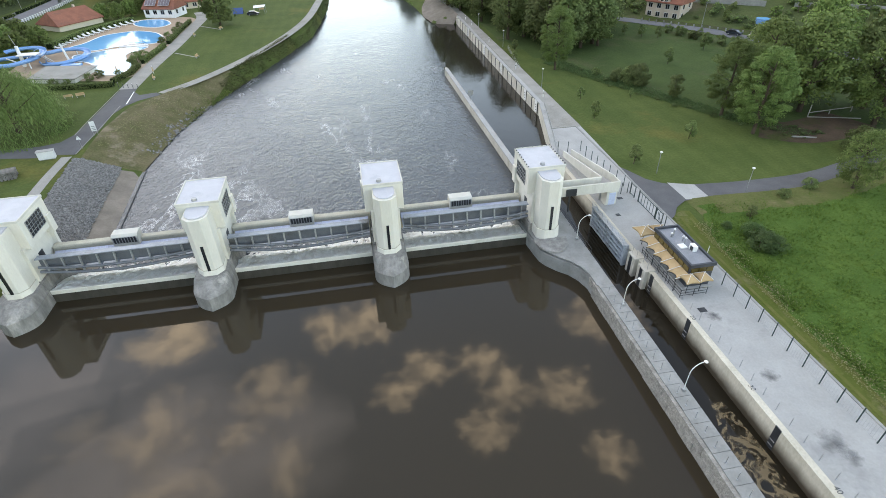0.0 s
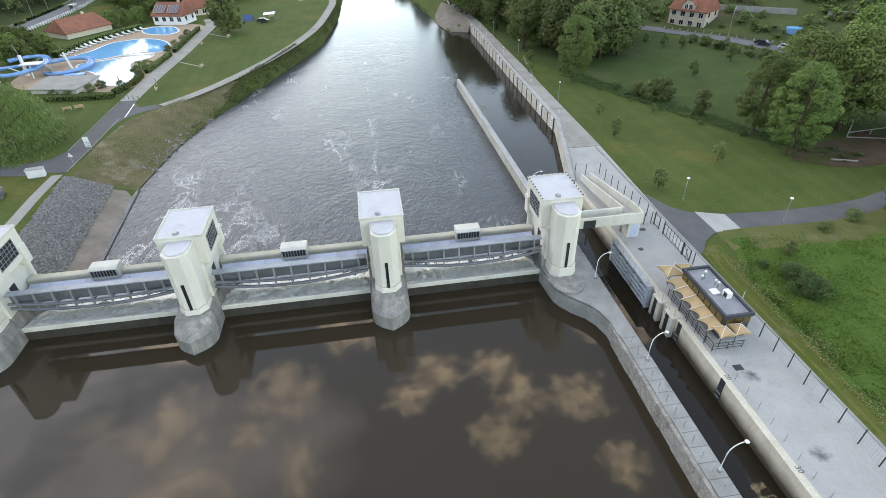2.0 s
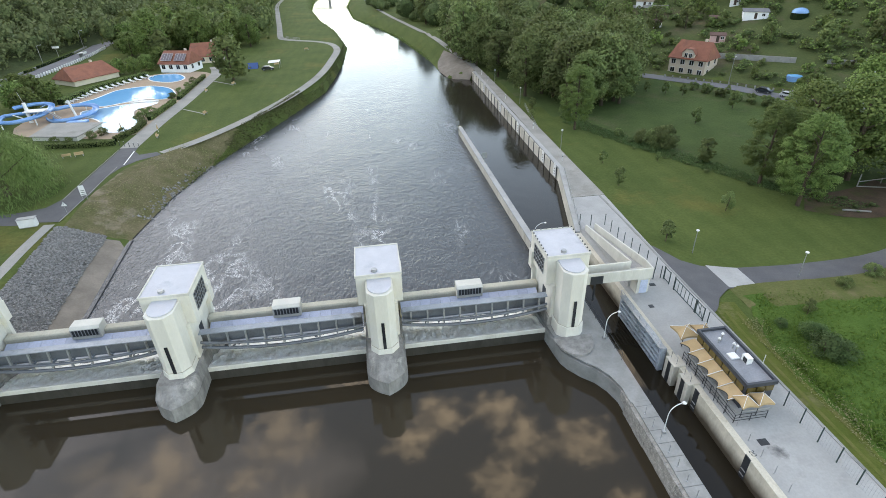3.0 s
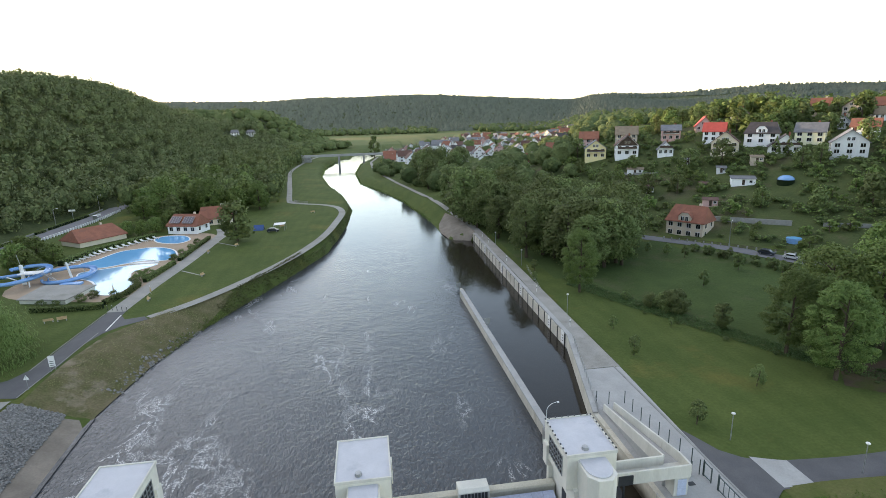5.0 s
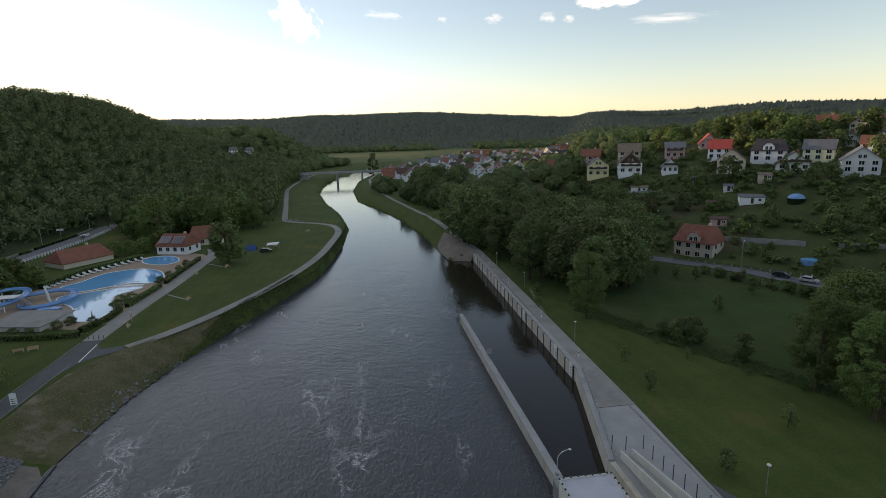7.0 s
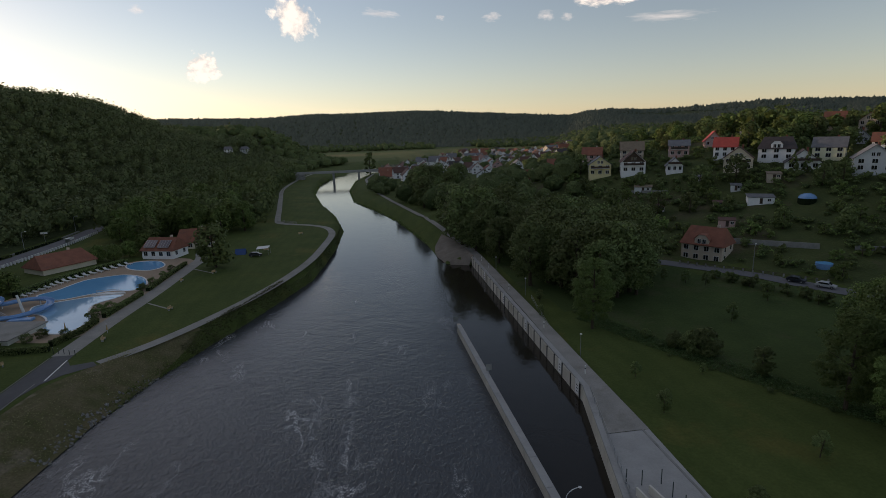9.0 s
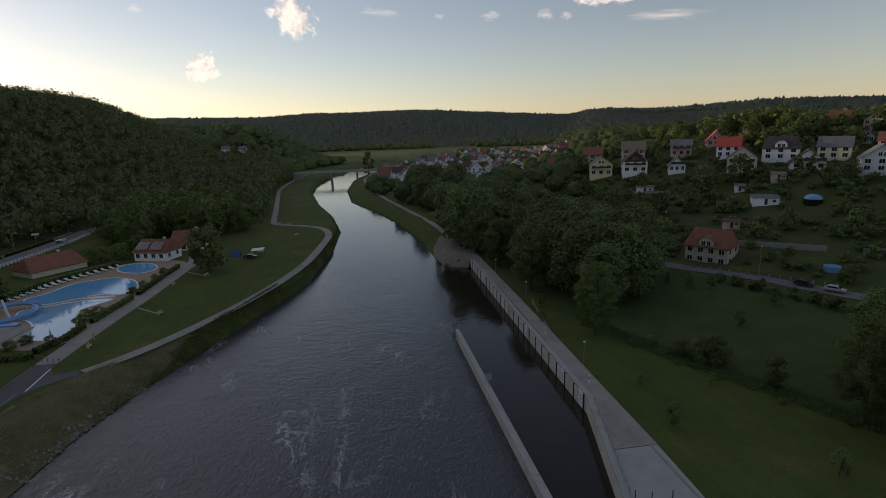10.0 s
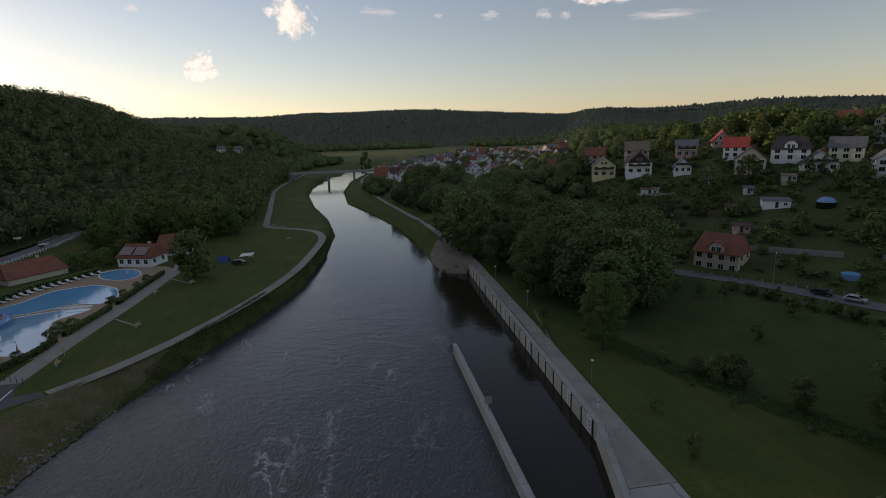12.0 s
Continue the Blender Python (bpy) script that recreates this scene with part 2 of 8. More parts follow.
        mix = nodes.new("ShaderNodeMixShader")
        links.new(both.outputs[0], mix.inputs[0])
        links.new(out.outputs[0], mix.inputs[1])
        links.new(foam.outputs[0], mix.inputs[2])
        links.new(mix.outputs[0], nodes["Material Output"].inputs[0])
    return m


def pane_glass(name, tone):
    m, nodes, links, out = principled(name)
    out.inputs["Base Color"].default_value = (*tone, 1)
    out.inputs["Roughness"].default_value = 0.08
    out.inputs["Specular IOR Level"].default_value = 0.8
    return m


CREAM = surface("cream_render", (0.665, 0.645, 0.565), (0.60, 0.582, 0.505), 0.5, 6, 0.85, 0.1, streak=3, stain=(0.60, 0.58, 0.48), grit=0.12)
BRIDGE_WHITE = surface("off_white_concrete", (0.600, 0.585, 0.520), (0.520, 0.510, 0.450), 0.5, 6, 0.85, 0.1, streak=3, stain=(0.460, 0.440, 0.380), grit=0.15)
BEAM = surface("dull_cream_concrete", (0.50, 0.48, 0.38), (0.42, 0.40, 0.32), 0.4, 5, 0.85, 0.1, stain=(0.35, 0.34, 0.28))
ROOF_FELT = surface("pale_roof_felt", (0.490, 0.495, 0.520), (0.440, 0.446, 0.470), 0.6, 5, 0.7, 0.04, stain=(0.37, 0.38, 0.41), grit=0.12)
PIER = surface("wet_pier_concrete", (0.30, 0.29, 0.27), (0.17, 0.165, 0.15), 0.9, 5, 0.8, 0.4, streak=3, stain=(0.42, 0.40, 0.36))
CONCRETE = surface("pale_concrete", (0.365, 0.365, 0.35), (0.315, 0.315, 0.30), 0.3, 5, 0.9, 0.12, stain=(0.265, 0.265, 0.255), grit=0.2)
KIOSK_ROOF = surface("grey_kiosk_roof", (0.27, 0.28, 0.30), (0.21, 0.22, 0.24), 0.8, 6, 0.7, 0.1, stain=(0.34, 0.35, 0.37))
WALLTOP = surface("weathered_concrete", (0.299, 0.299, 0.284), (0.224, 0.224, 0.209), 0.5, 4, 0.9, 0.2, stain=(0.165, 0.165, 0.150))
LOCKWALL = surface("lock_wall_concrete", (0.58, 0.55, 0.47), (0.46, 0.43, 0.36), 0.4, 5, 0.85, 0.2, streak=3, stain=(0.36, 0.33, 0.26))
ROUGHWALL = surface("rough_cast_concrete", (0.400, 0.380, 0.340), (0.270, 0.258, 0.232), 1.3, 4, 0.95, 1.0, stain=(0.211, 0.198, 0.176), depth=0.16, grit=0.5)
ALGAE = surface("algae_dark_concrete", (0.055, 0.05, 0.04), (0.03, 0.028, 0.02), 0.8, 6, 0.6, 0.3, streak=3)
STEEL = surface("grey_painted_steel", (0.29, 0.32, 0.35), (0.22, 0.245, 0.27), 0.6, 6, 0.5, 0.1, metal=0.2, stain=(0.13, 0.13, 0.12))
GATE_SKIN = surface("dark_grey_gate_paint", (0.150, 0.162, 0.178), (0.112, 0.122, 0.135), 0.6, 6, 0.55, 0.1, stain=(0.07, 0.07, 0.066))
STEEL_BLUE = surface("blue_grey_panels", (0.46, 0.51, 0.64), (0.40, 0.45, 0.57), 0.5, 5, 0.5, 0.1, vary=0.12)
STEEL_DARK = surface("dark_steel", (0.05, 0.055, 0.06), (0.03, 0.033, 0.036), 1.0, 8, 0.5, 0.1, metal=0.3)
GALV = surface("galvanised_steel", (0.42, 0.43, 0.43), (0.33, 0.34, 0.34), 2, 14, 0.45, 0.05, metal=0.6)
WHITE = surface("white_paint", (0.78, 0.78, 0.76), (0.70, 0.70, 0.68), 1.0, 8, 0.6, 0.05, vary=0.05)
WORN_ROAD = surface("worn_grey_asphalt", (0.155, 0.157, 0.165), (0.13, 0.132, 0.14), 0.3, 8, 0.9, 0.2, stain=(0.18, 0.18, 0.185))
ASPHALT = surface("asphalt", (0.105, 0.105, 0.108), (0.082, 0.082, 0.086), 0.3, 10, 0.9, 0.3, stain=(0.10, 0.10, 0.10))
PATHWAY = surface("pale_path", (0.34, 0.33, 0.30), (0.28, 0.275, 0.25), 0.25, 6, 0.95, 0.2, stain=(0.24, 0.23, 0.20))
GRASS = surface("mown_grass", (0.090, 0.117, 0.031), (0.068, 0.096, 0.024), 0.11, 2.2, 0.95, 0.7, stain=(0.122, 0.123, 0.033), depth=0.12, grit=0.45, mow=0.16)
MEADOW = surface("lush_meadow", (0.078, 0.130, 0.024), (0.058, 0.106, 0.018), 0.2, 2.6, 0.95, 0.8, stain=(0.085, 0.125, 0.018), depth=0.3)
TRACK = surface("worn_track_grass", (0.095, 0.110, 0.024), (0.075, 0.098, 0.017), 0.35, 3.0, 0.95, 0.7, stain=(0.17, 0.15, 0.075), depth=0.12)
DRY = surface("dry_bank_grass", (0.174, 0.148, 0.084), (0.106, 0.110, 0.044), 0.33, 3.2, 0.95, 1.0, stain=(0.27, 0.225, 0.165), depth=0.2, grit=0.62)
ROUGH_GRASS = surface("unmown_grass", (0.068, 0.100, 0.030), (0.054, 0.082, 0.024), 0.15, 1.8, 0.95, 0.8, stain=(0.085, 0.095, 0.042), depth=0.2)
GARDEN_EARTH = surface("rough_garden_ground", (0.082, 0.102, 0.036), (0.060, 0.080, 0.028), 0.12, 1.6, 0.95, 0.8, stain=(0.105, 0.095, 0.055), depth=0.4)
WOODFLOOR = surface("wooded_ground", (0.070, 0.088, 0.036), (0.052, 0.068, 0.028), 0.02, 0.6, 0.95, 0.8, stain=(0.085, 0.096, 0.040), depth=0.6)
FIELD = surface("ripe_field", (0.15, 0.15, 0.06), (0.08, 0.12, 0.035), 0.004, 0.3, 0.95, 0.2)
RIPRAP = surface("grey_rubble", (0.170, 0.165, 0.155), (0.09, 0.088, 0.084), 1.5, 9, 0.9, 0.5)
GLASS = pane_glass("dark_window_glass", (0.02, 0.022, 0.025))
UPPER_WATER = water("still_brown_water", (0.032, 0.025, 0.015), [(0.35, 1.0, 0.004), (2.5, 1.0, 0.0007)])
LOWER_WATER = water("rippled_river_water", (0.045, 0.049, 0.053), [(0.9, 0.7, 0.14), (2.2, 0.55, 0.17), (6.0, 0.7, 0.04), (0.12, 1.0, 0.25)], (22, 150), 1.41)
BASIN_WATER = water("calm_basin_water", (0.022, 0.019, 0.014), [(0.5, 0.8, 0.03), (2.6, 0.8, 0.010)])
LOCK_WATER = water("dark_lock_water", (0.016, 0.013, 0.008), [(0.5, 1.0, 0.0022)])
FOAM = surface("white_water", (0.98, 0.97, 0.92), (0.86, 0.83, 0.75), 1.3, 6.5, 0.6, 1.0, stain=(0.72, 0.68, 0.58), depth=0.16, grit=0.26)
LEAF = leafage("leaves", (0.092, 0.139, 0.033), (0.182, 0.242, 0.068))
LEAF_HILL = leafage("woodland_leaves", (0.110, 0.150, 0.059), (0.195, 0.245, 0.101))
LEAF_DARK = leafage("dark_leaves", (0.098, 0.132, 0.042), (0.172, 0.216, 0.074))
LEAF_WILLOW = leafage("willow_leaves", (0.100, 0.150, 0.036), (0.168, 0.218, 0.070))
LEAF_PARK = leafage("light_park_leaves", (0.092, 0.148, 0.034), (0.168, 0.232, 0.066))
BRAMBLE = leafage("bramble_leaves", (0.062, 0.084, 0.030), (0.160, 0.160, 0.072))
STRAW = leafage("dry_grass_blades", (0.150, 0.150, 0.062), (0.240, 0.220, 0.120))
# greyer than the near leaves: distant haze is put into the colour
LEAF_FAR = leafage("hazy_spruce_needles", (0.090, 0.108, 0.082), (0.138, 0.158, 0.120))
BARK = surface("bark", (0.11, 0.085, 0.06), (0.06, 0.048, 0.035), 2.0, 9, 0.95, 0.8, streak=4)


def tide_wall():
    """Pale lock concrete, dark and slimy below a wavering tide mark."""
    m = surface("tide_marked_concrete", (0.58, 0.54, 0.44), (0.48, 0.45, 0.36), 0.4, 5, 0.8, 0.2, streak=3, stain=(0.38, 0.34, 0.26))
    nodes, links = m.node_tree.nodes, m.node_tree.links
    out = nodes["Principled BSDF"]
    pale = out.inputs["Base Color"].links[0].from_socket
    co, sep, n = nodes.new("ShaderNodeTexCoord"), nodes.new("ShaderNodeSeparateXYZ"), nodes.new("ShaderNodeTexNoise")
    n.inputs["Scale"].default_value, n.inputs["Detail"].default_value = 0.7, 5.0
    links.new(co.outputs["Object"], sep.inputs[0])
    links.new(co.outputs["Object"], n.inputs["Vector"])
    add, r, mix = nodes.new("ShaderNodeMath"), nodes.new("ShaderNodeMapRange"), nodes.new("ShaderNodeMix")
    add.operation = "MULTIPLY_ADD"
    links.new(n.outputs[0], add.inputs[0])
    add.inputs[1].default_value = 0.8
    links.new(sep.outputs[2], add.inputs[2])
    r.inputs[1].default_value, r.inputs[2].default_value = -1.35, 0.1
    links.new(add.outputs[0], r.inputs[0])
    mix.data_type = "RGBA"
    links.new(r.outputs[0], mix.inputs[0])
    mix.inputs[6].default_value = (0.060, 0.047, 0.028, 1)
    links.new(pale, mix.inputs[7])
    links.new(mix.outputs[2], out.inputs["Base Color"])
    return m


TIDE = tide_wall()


def crownskin(name, base, other):
    """The leafy outside of a far crown: tone from crown to crown, mottled and rough."""
    m, nodes, links, out = principled(name)
    geo, co = nodes.new("ShaderNodeNewGeometry"), nodes.new("ShaderNodeTexCoord")
    n, fine = nodes.new("ShaderNodeTexNoise"), nodes.new("ShaderNodeTexNoise")
    n.inputs["Scale"].default_value, n.inputs["Detail"].default_value = 0.55, 4.0
    fine.inputs["Scale"].default_value, fine.inputs["Detail"].default_value, fine.inputs["Roughness"].default_value = 1.1, 5.0, 0.7
    links.new(co.outputs["Object"], n.inputs["Vector"])
    links.new(co.outputs["Object"], fine.inputs["Vector"])
    x, y = nodes.new("ShaderNodeMix"), nodes.new("ShaderNodeMix")
    x.data_type, y.data_type, y.blend_type = "RGBA", "RGBA", "MULTIPLY"
    links.new(geo.outputs["Random Per Island"], x.inputs[0])
    x.inputs[6].default_value, x.inputs[7].default_value = (*base, 1), (*other, 1)
    r = nodes.new("ShaderNodeMapRange")
    r.inputs[1].default_value, r.inputs[2].default_value, r.inputs[3].default_value, r.inputs[4].default_value = 0.36, 0.64, 0.55, 1.12
    links.new(fine.outputs[0], r.inputs[0])
    y.inputs[0].default_value = 1.0
    links.new(x.outputs[2], y.inputs[6])
    links.new(r.outputs[0], y.inputs[7])
    links.new(y.outputs[2], out.inputs["Base Color"])
    out.inputs["Roughness"].default_value, out.inputs["Specular IOR Level"].default_value = 0.9, 0.1
    b = nodes.new("ShaderNodeBump")
    b.inputs["Strength"].default_value, b.inputs["Distance"].default_value = 1.0, 1.6
    links.new(fine.outputs[0], b.inputs["Height"])
    links.new(b.outputs[0], out.inputs["Normal"])
    return m


SKIN_HILL = crownskin("woodland_crowns", (0.118, 0.157, 0.065), (0.188, 0.231, 0.099))
# lightened and greyed, so the far ridges carry their haze in the base colour
SKIN_FAR = crownskin("hazy_spruce_crowns", (0.112, 0.134, 0.102), (0.158, 0.180, 0.138))
SKIN_TOWN = crownskin("town_tree_crowns", (0.083, 0.118, 0.042), (0.144, 0.185, 0.072))

# ---- lie of the land ----
LOW, DECK, HEAD = -2.2, 0.5, -1.7  # level of the lower water and of the lock's deck; the upper water lies at HEAD


def ease(t):
    t = min(1.0, max(0.0, t))
    return t * t * (3 - 2 * t)


def along(table, y):
    """The value at y in a table of (y, value), on straight lines."""
    if y <= table[0][0]:
        return table[0][1]
    for (a, p), (b, q) in zip(table, table[1:]):
        if y <= b:
            return p + (q - p) * (y - a) / (b - a)
    return table[-1][1]


LEFT_BANK = [(-400, -95), (-60, -62), (0, -47), (8, -46), (20, -45), (43.3, -41.6), (62.6, -39.3), (76.1, -36), (90.4, -31), (105.6, -25.1), (117.9, -20.7), (139.4, -13.3), (162.3, -10.4), (187.7, -8.0), (222.3, -6.8), (264.6, -12.2), (311.4, -22.5), (384.7, -33.6), (460.8, -36.2), (544.3, -28), (640, -5), (800, 60), (1150, 200)]
RIGHT_BANK = [(-400, 36), (28, 36), (55, 39), (146, 39.5), (150, 29.4), (162.3, 28.1), (192.2, 26), (243.3, 19), (285.9, 8.9), (328.8, -3.8), (400.3, -8.6), (482.2, -5.4), (547.1, 4.8), (640, 36), (800, 100), (1150, 250)]
FOOT_LEFT = [(-300, -150), (95.1, -145.8), (167.6, -134.5), (270.3, -126.2), (427.1, -118), (470.7, -122), (532.3, -124), (600, -104), (680, -76), (800, -62), (950, -74), (1100, -160), (1250, -330)]


GARDEN_RISE = [(120, 0.0), (132, 0.6), (145, 1.2), (152, 1.3), (198, 13.5), (215, 21.0), (235, 26.0), (262, 30.5), (300, 37.0), (320, 36.5), (360, 31.0), (480, 18.0)]  # across the slope
RIDGE = [(-60, 95), (-19, 102), (-10, 108), (-4.6, 119), (0, 117), (3.6, 123), (7.2, 121), (12.5, 106), (18.4, 92), (23.5, 76), (28, 52), (36, 38), (60, 30)]  # degrees from north, metres
BACK_RIDGE = [(15, 0), (22, 28), (26.8, 52), (32, 64), (36.8, 88), (39, 96), (41.2, 94), (44.4, 86), (48, 80), (60, 60)]


def land(x, y):
    """Height of the ground."""
    xl, xr = along(LEFT_BANK, y), along(RIGHT_BANK, y)
    rough = noise.noise(Vector((x * 0.012, y * 0.012, 0.3)))
    # the wooded hill beyond the left bank
    high = 66 - 32 * ease((y - 458) / 200) + 12 * ease((y - 660) / 100)
    z = 1.5
    d = along(FOOT_LEFT, y) - x
    if d > 0:
        z += high * (0.25 * min(1, d / 92) + 0.75 * ease(d / 92)) * (1 + 0.05 * rough) * (1 - ease((y - 1000) / 300)) + 8 * ease((d - 90) / 300)
    # the gardens rising beyond the right bank
    s = 0.806 * x + 0.59 * min(y, 220) - 0.35 * max(0, y - 220)
    if x > xr:
        z = along(GARDEN_RISE, s)
        z = min(z, 23) + max(0, z - 23) * (1 - 0.85 * ease((y - 270) / 150)) + 1.5 * rough * ease((s - 230) / 40)
        if y > 150:
            z += 1.2 * ease((y - 150) / 60)
    # far ridges
    r = math.hypot(x, y)
    if r > 900:
        turn = math.degrees(math.atan2(x - 6, y + 15))
        z += (along(RIDGE, turn) + 4 * rough) * ease((r - 1250) / 1050) * ease((y + 600) / 900)
        if r > 2500:
            z += (along(BACK_RIDGE, turn) + 6 * rough) * ease((r - 2600) / 900)
    if 36 < x < 52 and y < 60:
        z += 0.42 * (1 - ease((x - 41) / 8)) * (1 - ease((y - 8) / 14) * 0.3)
    # the river's bed
    inside = min(x - xl, xr - x)
    if inside > -13 and y < 1150:
        slope = (8.0 - 5.6 * ease((y - 80) / 22)) if x - xl < xr - x else (1.0 if y < 150 else 6.5)
        if 12 < y <= 58 and x - xl < xr - x:  # the rubble slope
            slope = 8.0 + (xl + 50.4 + 2.4 * min(1, (y - 14) / 31) - 8.0) * (1 - ease((y - 46) / 12))
        if inside > -slope:
            t = (inside + slope) / slope
            z = z + (-2.25 - z) * (0.5 * t + 0.5 * ease(t)) if t < 1 else max(-5.2, -2.25 - 0.9 * inside)
    return z


def spread(core0, core1, step, end0, end1, grow=1.16):
    mid = list(np.arange(core0, core1 + 0.01, step))
    lo, hi, s = [core0], [core1], step
    while lo[-1] > end0 or hi[-1] < end1:
        s = min(s * grow, 90)
        if lo[-1] > end0:
            lo.append(lo[-1] - s)
        if hi[-1] < end1:
            hi.append(hi[-1] + s)
    return lo[:0:-1] + mid + hi[1:]


DITCH_LINE = [(26, 82.5), (33, 76.5), (40, 71.5), (56, 63), (70.7, 56), (87.5, 49), (110, 44.5), (150, 43.5)]


def build_ground():
    xs, ys = spread(-70, 60, 2.0, -3600, 3600), spread(-60, 260, 2.5, -700, 4300)
    nx = len(xs)
    me = bpy.data.meshes.new("ground")
    verts = [(x, y, land(x, y)) for y in ys for x in xs]
    faces = [(j * nx + i, j * nx + i + 1, (j + 1) * nx + i + 1, (j + 1) * nx + i) for j in range(len(ys) - 1) for i in range(nx - 1)]
    me.from_pydata(verts, [], faces)
    for m in (GRASS, WOODFLOOR, FIELD, GARDEN_EARTH, ROUGH_GRASS):
        me.materials.append(m)
    kinds = []
    for j in range(len(ys) - 1):
        for i in range(nx - 1):
            x, y = (xs[i] + xs[i + 1]) / 2, (ys[j] + ys[j + 1]) / 2
            s = 0.806 * x + 0.59 * min(y, 220) - 0.35 * max(0, y - 220)
            k = 4 if 26 < y < 150 and x > along(DITCH_LINE, y) + 0.5 and s < 142 else 0
            if x < along(FOOT_LEFT, y) + 4 or math.hypot(x, y) > 1350 or (s > 285 and x > 60):
                k = 1
            elif s > 151 and x > 60 and y < 330:
                k = 3
            elif y > 760 and -260 < x < 620 and math.hypot(x, y) < 1330:
                k = 2
            kinds.append(k)
    me.polygons.foreach_set("material_index", kinds)
    me.polygons.foreach_set("use_smooth", [True] * len(faces))
    me.update()
    return tagged(new("ground", me), "mown grass, wooded slopes and fields of a river valley", "ground", kind="structure")


build_ground()


def sheet(name, poly, z, material, label, category):
    return solo(name, Form().add([(x, y, z) for x, y in poly], [tuple(range(len(poly)))]), material, label, category, kind="structure")


def strip(table, off, z, lift, n=None):
    """A ribbon along a line of points (x, y): off is (left, right) from the line; it lies on the land if z is None."""
    f = Form()
    pts, fine = [], []
    for i in range(len(table) - 1):  # a smooth line through the points
        p0, p1, p2, p3 = (np.array(table[min(len(table) - 1, max(0, i + k - 1))], float) for k in range(4))
        for j in range(4):
            t = j / 4
            q = 0.5 * (2 * p1 + (p2 - p0) * t + (2 * p0 - 5 * p1 + 4 * p2 - p3) * t * t + (3 * p1 - p0 - 3 * p2 + p3) * t ** 3)
            fine.append((float(q[0]), float(q[1])))
    table = fine + [table[-1]]
    for (ax, ay), (bx, by) in zip(table, table[1:]):
        k = max(1, int(math.hypot(bx - ax, by - ay) / 3))
        pts += [(ax + (bx - ax) * i / k, ay + (by - ay) * i / k) for i in range(k)]
    pts.append(table[-1])
    v = []
    for i, (x, y) in enumerate(pts):
        a, b = pts[max(0, i - 1)], pts[min(len(pts) - 1, i + 1)]
        dx, dy = b[0] - a[0], b[1] - a[1]
        l = math.hypot(dx, dy)
        nxx, nyy = -dy / l, dx / l
        for o in off:
            px, py = x + nxx * o, y + nyy * o
            v.append((px, py, (land(px, py) if z is None else z) + lift))
    return f.add(v, [(2 * i, 2 * i + 1, 2 * i + 3, 2 * i + 2) for i in range(len(pts) - 1)])


def drape(table, left, right, cols, lift):
    """A ribbon of many columns that lies on the land along a line of points."""
    rows = []
    for k in range(cols + 1):
        o = left + (right - left) * k / cols
        rows.append(strip(table, (o, o + 0.01), None, lift).v[::2])
    n = len(rows[0])
    return Form().add([p for r in rows for p in r], [(k * n + i, (k + 1) * n + i, (k + 1) * n + i + 1, k * n + i + 1) for k in range(cols) for i in range(n - 1)])


# water
sheet("water_upper", [(-120, -700), (26, -700), (26, -80), (24.5, -80), (24.5, -5), (22, 2), (21, 7.3), (-41, 7.3), (-120, 7.3)], HEAD, UPPER_WATER, "still brown water above the weir", "water")
sheet("water_lower", [(-50, 9), (25, 9), (25, 27), (200, 27), (200, 300), (300, 1500), (-200, 1500), (-200, 300), (-50, 200)], LOW, LOWER_WATER, "rippled grey river water below the weir", "water")
sheet("water_basin", [(25.05, 27.2), (31.3, 27.2), (37.4, 54.4), (37.9, 146), (33, 155), (30, 178), (25.8, 140), (23.3, 88.5)], LOW + 0.012, BASIN_WATER, "calm dark water below the lock", "water")
sheet("water_lock", [(25.8, -80), (31.3, -80), (31.3, 27), (25.8, 27)], LOW, LOCK_WATER, "dark water in the lock chamber", "water")

# ---- weir ----
PIERS = [-44.3, -22.15, 0.1, 21.7]



def bow(c, half, tip, back, n=9):
    """A pier's outline, pointed like a boat's bow towards the upper water."""
    right = [(c + half * (1 - t ** 2.7), 4.2 - (4.2 - tip) * t) for t in spaced(0, 1, n)]  # from the flank to the tip
    left = [(2 * c - x, y) for x, y in right[:-1]]
    return left + right[::-1] + [(c + half, back), (c - half, back)]


def octa(c, half, front, back, cut):
    return [(c - half, front + cut), (c - half + cut * 0.9, front), (c + half - cut * 0.9, front), (c + half, front + cut), (c + half, back), (c - half, back)]


